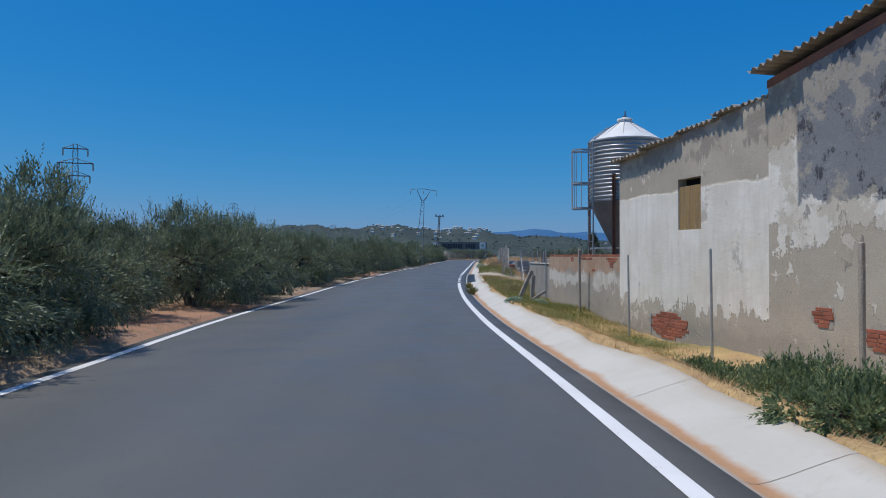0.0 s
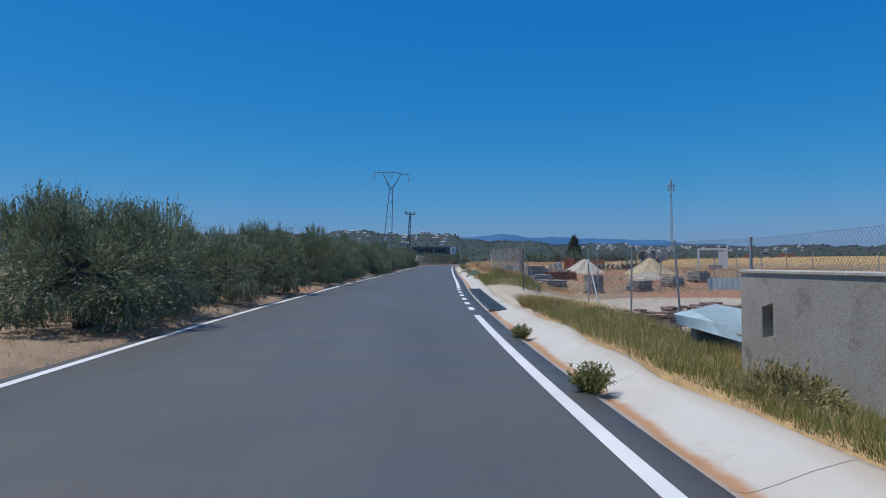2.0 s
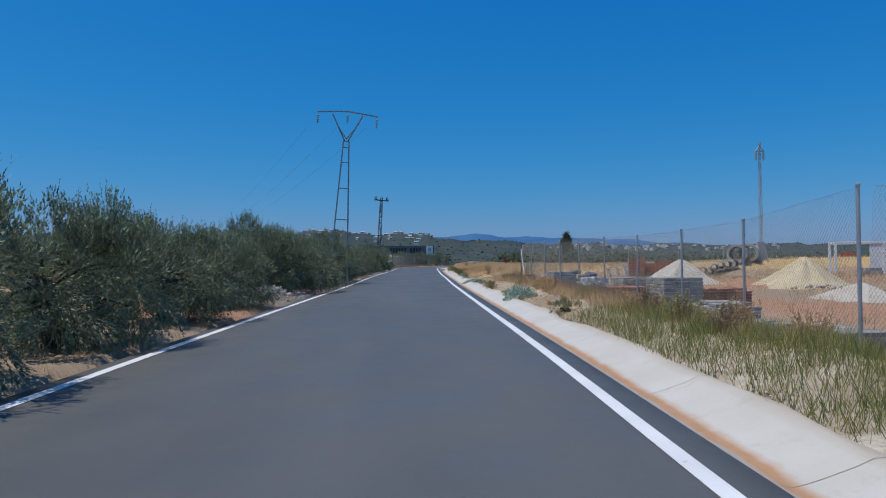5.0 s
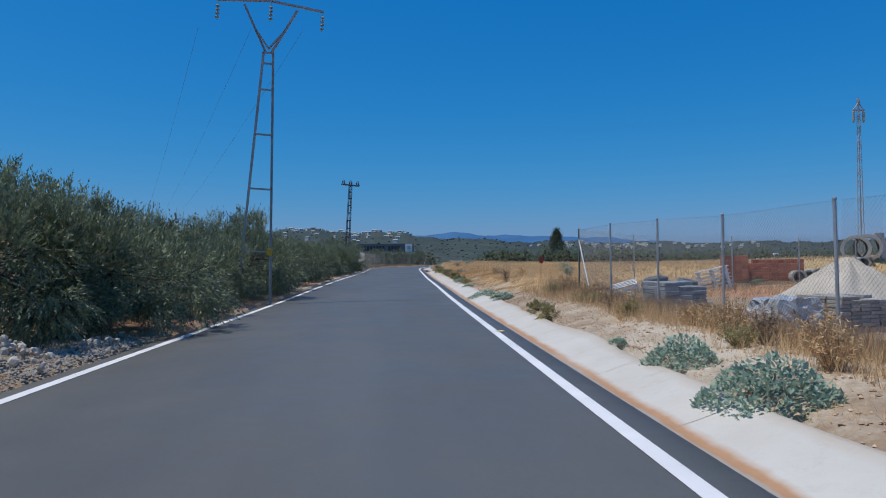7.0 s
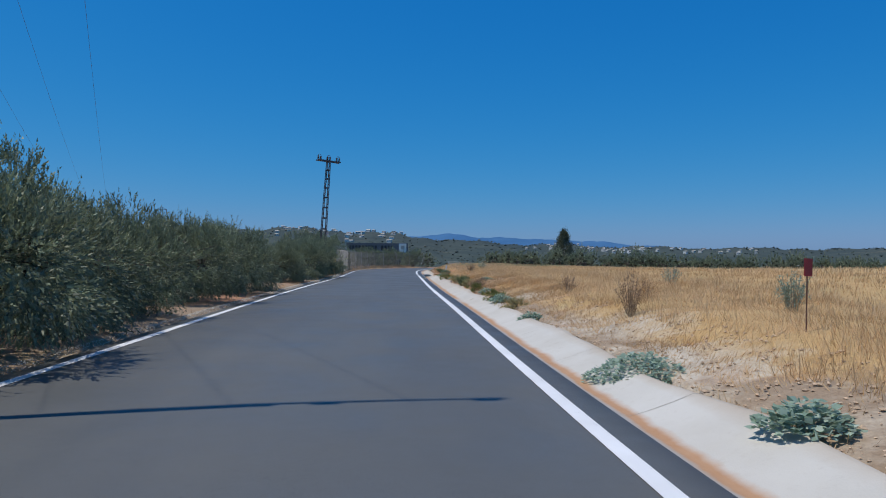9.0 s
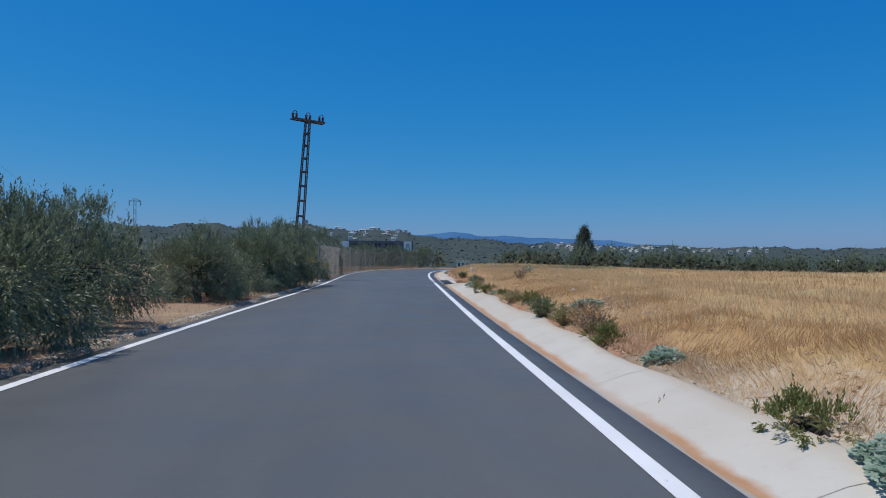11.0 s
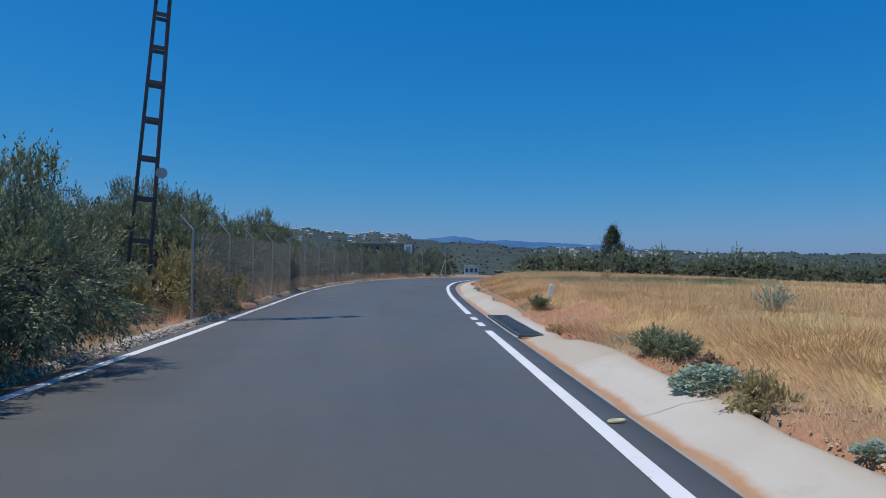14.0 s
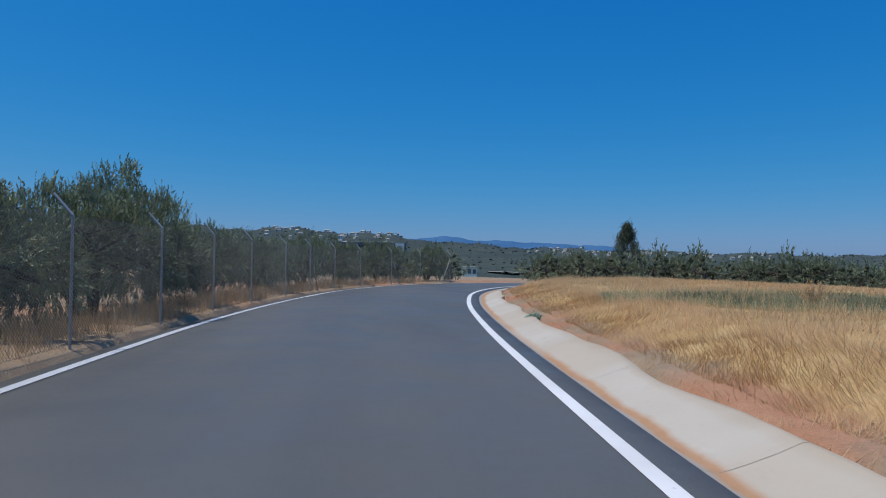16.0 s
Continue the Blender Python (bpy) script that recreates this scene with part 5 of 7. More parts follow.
def sheet_row(parent, y0, y1, z0, z1, over, depth, pitch, seed, thick=0.012, mat=None):
    """Corrugated roof sheets side by side, running inwards from the wall; each one a part, with broken or shifted edges."""
    rg = np.random.default_rng(seed)
    n = max(1, round((y1 - y0) / 0.95))
    for k in range(n):
        a, b = y0 + (y1 - y0) * k / n, y0 + (y1 - y0) * (k + 1) / n + 0.05
        zc = z0 + (z1 - z0) * k / n
        fall = (z1 - z0) / (y1 - y0)
        o = over + rg.uniform(-0.09, 0.09)
        tilt = fall + rg.uniform(-0.012, 0.012)
        m = 30
        g = Geo()
        ys = np.linspace(a, b, m)
        wave = 0.040 * np.sin(2 * np.pi * ys / 0.177)
        vs, xs = [], (-o, -o * 0.3, depth * 0.5, depth)
        for t in (0, -thick):
            for x in xs:
                for y, w in zip(ys, wave):
                    vs.append((x + (rg.uniform(-0.02, 0.02) if x == xs[0] else 0), y, zc + w + pitch * x + tilt * (y - a) + t + 0.004 * (k % 2)))
        fs, r = [], len(xs)
        for s in range(r - 1):
            for i in range(m - 1):
                fs.append((s * m + i, (s + 1) * m + i, (s + 1) * m + i + 1, s * m + i + 1))
                q = r * m
                fs.append((q + s * m + i, q + s * m + i + 1, q + (s + 1) * m + i + 1, q + (s + 1) * m + i))
        for i in range(m - 1):
            fs.append((i, i + 1, r * m + i + 1, r * m + i))
        g.add(vs, fs)
        part("roof_sheet", g, mat or FIBRE, parent, smooth=False)


def brick_patch(parent, yc, zc, w, h, seed, x=-0.004):
    """Bricks laid bare where the render has fallen: a ragged patch of courses with mortar between."""
    rg = np.random.default_rng(seed)
    back = Geo()
    pts = []
    for i in range(34):
        a = 2 * math.pi * i / 34
        k = rg.uniform(0.84, 1.10) * (1 + 0.12 * math.sin(3 * a + seed))
        pts.append((yc + w / 2 * k * math.cos(a) * 1.05, zc + h / 2 * k * math.sin(a) * 1.1))
    slab(back, pts, x, x + 0.03)
    part("mortar", back, LOWWALL, parent, "grey mortar behind the bare bricks")
    rows = int(h / 0.07)
    for r in range(rows):
        z = zc - h / 2 + 0.07 * (r + 0.5)
        half = w / 2 * math.sqrt(max(0.05, 1 - (2 * (z - zc) / h) ** 2)) * rg.uniform(0.85, 1.1)
        y = yc - half + rg.uniform(0, 0.1)
        while y < yc + half - 0.06:
            L = min(0.235, yc + half - y)
            me = Geo().box((0, 0, 0), (0.05, L - 0.009, 0.061), ch=0.004).mesh("brick", BRICK)
            part("brick", me, None, parent, m=pose(x + 0.014 + rg.uniform(-0.005, 0.004), y + L / 2, z, 0, rg.uniform(-1, 1), rg.uniform(-1, 1)))
            y += L


def farm_building():
    ob = thing("farm_building", WALL, "old farm building with flaking lime-washed walls and corrugated roof", "building")
    wy0, wy1, wz0, wz1 = -3.50, -2.66, 1.95, 3.12      # window
    step = -5.6
    top = lambda y: 3.86 + 0.58 * (y / step)
    def piece(poly, x0, x1, mt, label):
        g = Geo()
        slab(g, poly, x0, x1)
        part("wall", g, mt, ob, label)

    low_label, tall_label = "flaking lime-washed wall of the low part", "tall grey and white wall with stained, flaking render"
    for poly in ([(step, -1.2), (wy0, -1.2), (wy0, top(wy0)), (step, top(step))], [(wy1, -1.2), (0, -1.2), (0, top(0)), (wy1, top(wy1))],
                 [(wy0, -1.2), (wy1, -1.2), (wy1, wz0), (wy0, wz0)], [(wy0, wz1), (wy1, wz1), (wy1, top(wy1)), (wy0, top(wy0))]):
        piece(poly, 0.0, 0.32, PLASTER, low_label)
    piece([(-0.31, -1.2), (0, -1.2), (0, 3.7), (-0.31, 3.7)], 0.321, 6.1, PLASTER, low_label)
    gable = [(-20.4, -1.2), (step, -1.2), (step, 4.66), (-13, 5.92), (-20.4, 4.66)]
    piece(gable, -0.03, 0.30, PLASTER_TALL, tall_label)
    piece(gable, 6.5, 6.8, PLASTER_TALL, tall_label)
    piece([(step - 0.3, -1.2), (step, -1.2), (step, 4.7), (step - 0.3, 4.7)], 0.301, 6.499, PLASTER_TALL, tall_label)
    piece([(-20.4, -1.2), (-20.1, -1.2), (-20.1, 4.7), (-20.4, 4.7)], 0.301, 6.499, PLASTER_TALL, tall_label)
    # dark sheet set in the opening in place of the room's shade
    win = Geo().box((0.24, (wy0 + wy1) / 2, (wz0 + wz1) / 2), (0.03, wy1 - wy0, wz1 - wz0))
    w = part("window", win, DARK, ob, "small window opening without glass, backed by a panel coloured dark for the unlit room")
    part("shutter_board", Geo().box((0.035, (wy0 + wy1) / 2, (wz0 + wz1) / 2 - 0.09), (0.03, wy1 - wy0 - 0.03, wz1 - wz0 - 0.18), ch=0.006), OCHRE, w, "ochre-stained board closing the window")
    for k in range(4):
        ya, yb = step * (k + 1) / 4, step * k / 4
        sheet_row(ob, ya + 0.01, yb + 0.10, top(ya) - 0.02, top(yb) + 0.055, 0.13, 6.0, 0.05, 4 + 10 * k)
    sheet_row(ob, -13, step + 0.12, 6.10, 4.86, 0.30, 7.0, 0.0, 5)
    sheet_row(ob, -20.6, -13.02, 4.82, 6.10, 0.40, 7.0, 0.0, 6)
    fas = Geo()
    slab(fas, [(-13, 5.80), (step + 0.01, 4.54), (step + 0.01, 4.69), (-13, 5.95)], -0.05, 0.05)
    part("eaves_beam", fas, TILE, ob, "rusty red course under the eaves")
    for yc, zc, ww, hh, sd in ((-2.3, -0.28, 1.55, 0.66, 1), (-6.9, 0.32, 0.5, 0.40, 2), (-8.0, 0.06, 0.62, 0.42, 3), (-12.0, 0.5, 0.9, 0.4, 4)):
        brick_patch(ob, yc, zc, ww, hh, sd, -0.004 if yc > step else -0.035)


farm_building()

# fence posts that lean on the wall
for yl, hh, mt, lab in ((-16.8, 2.3, OLDWOOD, "old weathered wooden fence post against the wall"), (-12.8, 2.35, OLDWOOD, "old weathered wooden fence post against the wall"), (-8.75, 2.35, OLDWOOD, "old weathered wooden fence post against the wall"),
                        (-4.7, 2.25, GALV_POST, "thin grey metal fence post against the wall"), (-0.6, 2.15, GALV_POST, "thin grey metal fence post against the wall"), (3.25, 2.0, OLDWOOD, "old weathered wooden fence post against the wall")):
    p = POSTS @ Vector((0.02, yl, 0))
    g = Geo()
    if mt is OLDWOOD:
        g.box((0, 0, hh / 2), (0.07, 0.08, hh), ch=0.012)
        g.tube((0, 0, hh - 0.02), (0.01, 0, hh + 0.10), 0.03, 0.012, 6)
    else:
        g.tube((0, 0, 0), (0.0, 0.02, hh), 0.028, 0.026, 10)
        g.tube((0, 0.02, hh), (0, 0.02, hh + 0.02), 0.034, 0.02, 10)
    solid("fence_post", g, mt, lab, "post", group="fence posts by the wall", m=pose(p.x, p.y, gz(p.x, p.y) - 0.05, 1.0, -1.0, 7.7))


def low_wall():
    ob = thing("boundary_wall", pose(5.06, 19.33, 0, 0, 0, 11.6), "low rendered brick wall with bare red bricks along its top", "wall")
    top = 1.40
    g = Geo()
    slab(g, [(0.0, -1.2), (5.78, -1.2), (5.78, top - 0.07), (0.0, top - 0.07)], 0.02, 0.27)
    slab(g, [(5.53, -1.2), (5.78, -1.2), (5.78, top - 0.07), (5.53, top - 0.07)], 0.271, 3.0)
    part("wall", g, LOWWALL, ob, "tan cement render with pale worn patches")
    rg = np.random.default_rng(8)
    y = 0.02
    while y < 5.65:
        L = rg.uniform(0.18, 0.25)
        h = 0.07 if rg.random() > 0.12 else 0.05
        part("brick", Geo().box((0, 0, 0), (0.25, L - 0.014, h - 0.008), ch=0.005), BRICK, ob, m=pose(0.145 + rg.uniform(-0.006, 0.006), y + L / 2, top - 0.07 + h / 2, 0, 0, rg.uniform(-1.5, 1.5)))
        y += L
    for yy, zz in ((0.35, 1.27), (0.60, 1.27), (0.85, 1.27), (0.47, 1.20), (0.72, 1.20), (0.60, 1.13), (0.62, 1.05), (2.1, 1.28), (2.35, 1.28), (2.6, 1.28), (2.85, 1.28), (3.6, 1.28), (1.9, 0.92), (3.6, 1.21)):
        part("brick", Geo().box((0, 0, 0), (0.05, 0.226, 0.056), ch=0.004), BRICK, ob, m=pose(0.034, yy, zz, 0, rg.uniform(-1, 1), 0))


low_wall()


def grey_wall():
    """The rougher grey wall beyond, with a hole broken through it."""
    m = pose(4.18, 25.25, 0, 0, 0, 6.0)
    ob = thing("boundary_wall", m, "lower unpainted grey wall with a hole broken through it", "wall")
    L, top = 4.1, 1.03
    g = Geo()
    h0, h1, z0, z1 = 3.42, 3.64, 0.20, 0.66
    for poly in ([(0, -1.2), (h0, -1.2), (h0, top), (0, top + 0.02)], [(h1, -1.2), (L, -1.2), (L, top - 0.01), (h1, top)], [(h0, -1.2), (h1, -1.2), (h1, z0), (h0, z0 + 0.05)], [(h0, z1), (h1, z1 - 0.06), (h1, top), (h0, top)]):
        slab(g, poly, 0.0, 0.22)
    slab(g, [(L - 0.22, -1.2), (L, -1.2), (L, top - 0.05), (L - 0.22, top - 0.05)], 0.221, 4.2)
    part("wall", g, GREYWALL, ob)
    part("coping", Geo().box((0.11, L / 2, top + 0.02), (0.27, L + 0.04, 0.05), ch=0.012), CONCRETE, ob)


grey_wall()

# broken wooden props at the wall's end
p0 = (3.05, 23.4)
solid("wooden_post", Geo().box((0, 0, 0.45), (0.12, 0.11, 1.1), ch=0.02), OLDWOOD, "thick dark weathered stump of a wooden post", "post", m=pose(p0[0], p0[1], gz(*p0) - 0.08, 2, 4, 12))
solid("wooden_prop", Geo().box((0, 0, 0.62), (0.13, 0.07, 1.3), ch=0.015), OLDWOOD, "pale weathered plank leaning on a broken post", "plank", m=pose(p0[0] - 0.52, p0[1] - 0.16, gz(*p0) - 0.06, 0, 25, 10))
solid("wooden_prop", Geo().box((0, 0, 0.35), (0.09, 0.05, 0.75), ch=0.012), OLDWOOD, "short pale plank lying against a broken post", "plank", m=pose(p0[0] - 0.12, p0[1] - 0.25, gz(*p0) + 0.03, 0, 62, 20))


def silo(x, y):
    ob = thing("feed_silo", pose(x, y, 0), "corrugated galvanised feed silo on steel legs with a caged ladder", "silo")
    R, z0, z1 = 1.30, 3.40, 5.68
    prof = []
    n = 15
    for k in range(n * 6 + 1):
        t = k / (n * 6)
        prof.append((R + 0.028 * math.cos(2 * math.pi * n * t), z0 + (z1 - z0) * t))
    part("barrel", Geo().lathe(prof, 48), GALV, ob, smooth=True)
    cone = Geo().lathe([(R + 0.05, z1 - 0.05), (R + 0.06, z1), (0.24, 6.42), (0.24, 6.48), (0.30, 6.50), (0.28, 6.55), (0.05, 6.62), (0.0, 6.62)], 40)
    roof = part("roof", cone, WHITEPAINT, ob, "pale conical steel roof", smooth=False)
    for k in range(10):
        a = 2 * math.pi * k / 10
        part("roof_seam", Geo().box((0, 0, 0), (1.26, 0.025, 0.02), Euler((0, math.atan2(0.74, 1.06), a)).to_matrix().to_4x4()), GALV, roof,
             m=pose(0.78 * math.cos(a), 0.78 * math.sin(a), 6.065))
    part("finial", Geo().tube((0, 0, 6.6), (0.02, 0, 6.86), 0.025, 0.02, 6).tube((-0.1, 0, 6.66), (0.1, 0, 6.66), 0.015, 0.015, 6), RUST, roof)
    part("hopper", Geo().lathe([(R + 0.03, z0 + 0.03), (R + 0.03, z0 - 0.03), (0.22, 1.15), (0.22, 0.85), (0.0, 0.85)], 40), HOPPER, ob, "smooth dark steel funnel under the barrel", smooth=False)
    for k in range(4):
        a = radians(45 + 90 * k + 14)
        cx, cy = (R + 0.07) * math.cos(a), (R + 0.07) * math.sin(a)
        g = Geo()
        rot = Euler((0, 0, a)).to_matrix().to_4x4()
        g.box((cx, cy, 2.05), (0.02, 0.12, 4.6), rot)
        g.box((cx + 0.035 * math.cos(a) - 0.05 * math.sin(a), cy + 0.035 * math.sin(a) + 0.05 * math.cos(a), 2.05), (0.07, 0.016, 4.6), rot)
        g.box((cx + 0.035 * math.cos(a) + 0.05 * math.sin(a), cy + 0.035 * math.sin(a) - 0.05 * math.cos(a), 2.05), (0.07, 0.016, 4.6), rot)
        part("leg", g, RUST, ob, "rust-brown channel-steel leg")
        b = a + math.pi / 2
        dx, dy = (R + 0.07) * math.cos(b), (R + 0.07) * math.sin(b)
        part("brace", Geo().box(((cx + dx) / 2, (cy + dy) / 2, 1.65), (0.05, 1.9, 0.07), Euler((0, 0, a + math.pi / 4)).to_matrix().to_4x4()), GALV, ob)
        part("brace", Geo().tube((cx, cy, 1.3), ((cx * 0.72 + dx * 0.28), (cy * 0.72 + dy * 0.28), 1.65), 0.022, 0.022, 6), GALV, ob)
    # caged ladder towards the road
    a = radians(193)
    m = pose((R + 0.10) * math.cos(a), (R + 0.10) * math.sin(a), 0, 0, 0, 193)
    lad = Geo()
    for s in (-0.2, 0.2):
        lad.box((0, s, 3.1), (0.05, 0.025, 6.0 - 0.9))
    for k in range(17):
        lad.tube((0, -0.2, 0.7 + 0.3 * k), (0, 0.2, 0.7 + 0.3 * k), 0.012, 0.012, 6)
    for s in (-0.2, 0.2):
        lad.box((-0.42, s, 5.97), (0.95, 0.03, 0.04), Euler((0, radians(36), 0)).to_matrix().to_4x4())
    ladder = part("ladder", lad, GALV_POST, ob, m=m)
    for z in (3.12, 4.05, 5.28):
        hoop = Geo()
        pts = [(0.0, -0.2, z)] + [(0.36 + 0.38 * math.sin(t), -0.38 * math.cos(t), z) for t in np.linspace(0.35, math.pi - 0.35, 13)] + [(0.0, 0.2, z)]
        for p, q in zip(pts, pts[1:]):
            hoop.add([(p[0], p[1], z - 0.035), (q[0], q[1], z - 0.035), (q[0], q[1], z + 0.035), (p[0], p[1], z + 0.035),
                      (p[0] * 0.98, p[1] * 0.97, z - 0.035), (q[0] * 0.98, q[1] * 0.97, z - 0.035), (q[0] * 0.98, q[1] * 0.97, z + 0.035), (p[0] * 0.98, p[1] * 0.97, z + 0.035)],
                     [(0, 1, 2, 3), (7, 6, 5, 4), (0, 4, 5, 1), (3, 2, 6, 7)])
        part("cage_hoop", hoop, GALV_POST, ladder)
    for t in np.linspace(0.45, math.pi - 0.45, 5):
        part("cage_strip", Geo().box((0.36 + 0.37 * math.sin(t), -0.37 * math.cos(t), 4.2), (0.012, 0.045, 2.2)), GALV, ladder)
    part("down_pipe", Geo().tube((R * 0.55, -R * 0.9, 0.5), (R * 0.55, -R * 0.9, 3.5), 0.05, 0.05, 10), GALV_POST, ob)


silo(6.9, 25.7)


def back_shed():
    ob = thing("shed", pose(9.0, 20.6, 0, 0, 0, 7.7), "small rendered shed with a corrugated roof behind the silo", "shed")
    g = Geo()
    slab(g, [(0, -1.2), (1.1, -1.2), (1.1, 2.75), (0, 2.75)], 0, 0.25)
    slab(g, [(2.2, -1.2), (4.2, -1.2), (4.2, 2.75), (2.2, 2.75)], 0, 0.25)
    slab(g, [(1.1, 2.1), (2.2, 2.1), (2.2, 2.75), (1.1, 2.75)], 0, 0.25)
    slab(g, [(0, -1.2), (0.25, -1.2), (0.25, 3.2), (0, 3.2)], 0.251, 4)
    slab(g, [(3.95, -1.2), (4.2, -1.2), (4.2, 3.2), (3.95, 3.2)], 0.251, 4)
    slab(g, [(0, -1.2), (4.2, -1.2), (4.2, 3.6), (0, 3.6)], 4.0, 4.25)
    part("wall", g, GREYWALL, ob)
    # dark sheet behind the opening in place of the shed's inner shade
    part("doorway", Geo().box((0.6, 1.65, 0.8), (0.05, 1.1, 2.7)), DARK, ob, "panel coloured dark for the unlit inside of the open doorway")
    sheet_row(ob, -0.15, 4.3, 2.85, 2.85, 0.25, 4.4, 0.17, 12)


back_shed()


# ---- power lines ----
def angle_iron(g, p0, p1, w=0.07, t=0.012):
    """An L-section between two points."""
    p0, p1 = Vector(p0), Vector(p1)
    q = (p1 - p0).to_track_quat("Z", "Y").to_matrix().to_4x4()
    L = (p1 - p0).length
    c = (p0 + p1) / 2
    g.box(c + q @ Vector((w / 2, 0, 0)), (w, t, L), q)
    g.box(c + q @ Vector((0, w / 2, 0)), (t, w, L), q)
    return g


def y_pylon(m, label):
    ob = thing("power_pylon", m, label, "pylon", "power pylons")
    for s in (-1, 1):
        g = Geo()
        angle_iron(g, (0.50 * s, 0, -0.5), (0.12 * s, 0, 7.95), 0.07)
        part("leg", g, PYLON_STEEL, ob)
        part("arm", angle_iron(Geo(), (0.12 * s, 0, 7.95), (0.86 * s, 0, 9.42), 0.07), PYLON_STEEL, ob)
        part("arm_strut", angle_iron(Geo(), (0.0, 0, 8.05), (0.50 * s, 0, 8.72), 0.05), PYLON_STEEL, ob)
    for z in (1.55, 3.55, 5.3, 6.75, 7.6, 7.95):
        w = 0.48 - 0.36 * z / 7.95
        part("rung", Geo().box((0, 0, z), (2 * w + 0.1, 0.05, 0.055)), PYLON_STEEL, ob)
    bar = Geo()
    angle_iron(bar, (-1.68, 0, 9.46), (0, 0, 9.62), 0.06)
    angle_iron(bar, (0, 0, 9.62), (1.68, 0, 9.46), 0.06)
    part("crossbar", bar, PYLON_STEEL, ob)
    for x, z in ((-1.64, 9.44), (0.0, 9.58), (1.64, 9.44)):
        ins = Geo().tube((x, 0, z), (x, 0, z - 0.62), 0.012, 0.012, 6)
        for k in range(4):
            ins.lathe([(0.02, 0.05), (0.075, 0.0), (0.06, -0.02), (0.02, -0.01)], 12, (x, 0, z - 0.16 - 0.12 * k))
        part("insulator", ins, GLASSY, ob, "string of pale glass insulator discs")
    part("warning_plate", Geo().box((0.40, -0.07, 1.55), (0.16, 0.012, 0.22), ch=0.003), YELLOW, ob, "yellow danger plate")
    part("number_disc", Geo().tube((-0.28, -0.06, 1.55), (-0.28, -0.075, 1.55), 0.13, 0.13, 20), GALV, ob, "round grey metal disc")
    return ob


p1 = (-3.08, 85.8)
first = y_pylon(pose(p1[0], p1[1], gz(*p1) + 0.16, 0, 3.8, 4), "grey steel pylon with Y-shaped head beside the road")
copy_thing(first, pose(-42, 203, gz(-42, 203), 0, 0, 18))


def batten_tower(x, y, h=8.75):
    """A narrow tower of four angle legs with flat battens, a crossarm and three stand-off insulators."""
    ob = thing("power_tower", pose(x, y, gz(x, y), 0, 3.7, 20), "dark narrow lattice tower carrying three insulators", "pylon")
    wb, wt = 0.235, 0.12
    wd = lambda z: wb + (wt - wb) * z / h
    for sx in (-1, 1):
        for sy in (-1, 1):
            g = Geo()
            a, b = Vector((sx * wb, sy * 0.17, -0.3)), Vector((sx * wt, sy * 0.17, h))
            d = (b - a)
            q = d.to_track_quat("Z", "Y").to_matrix().to_4x4()
            g.box((a + b) / 2 + Vector((-sx * 0.03, 0, 0)), (0.055, 0.012, d.length), q)
            g.box((a + b) / 2 + Vector((0, -sy * 0.03, 0)), (0.012, 0.055, d.length), q)
            part("leg", g, LATTICE, ob)
    z, k = 0.7, 0
    while z < h:
        w = wd(z)
        for s in (-1, 1):
            part("batten", Geo().box((0, s * 0.17, z), (2 * w, 0.012, 0.09)), LATTICE, ob)
            part("batten", Geo().box((s * w, 0, z + 0.28), (0.012, 0.34, 0.09)), LATTICE, ob)
        z += 0.95 - 0.035 * k
        k = min(k + 1, 12)
    for s in (-1, 1):
        part("crossarm", Geo().box((0, s * 0.20, h - 0.05), (1.85, 0.05, 0.10)), LATTICE, ob)
    for xx in (-0.74, 0.0, 0.74):
        ins = Geo()
        for s in (-1, 1):
            for j in range(3):
                ins.lathe([(0.02, 0.05), (0.085, 0.0), (0.07, -0.03), (0.02, -0.02)], 12, (xx + s * 0.10, 0, h + 0.08 + 0.085 * j))
        ins.path([(xx + 0.11 * math.cos(t), 0, h + 0.28 + 0.13 * math.sin(t)) for t in np.linspace(-0.4, math.pi + 0.4, 9)], 0.022, 6)
        ins.box((xx, 0, h - 0.06), (0.36, 0.44, 0.03))
        part("insulator", ins, CERAMIC, ob, "brown insulators under a looped jumper")
    part("number_disc", Geo().tube((0.27, -0.20, 3.15), (0.27, -0.215, 3.15), 0.12, 0.12, 20), GALV, ob, "round grey metal disc")


batten_tower(-1.22, 132.6)


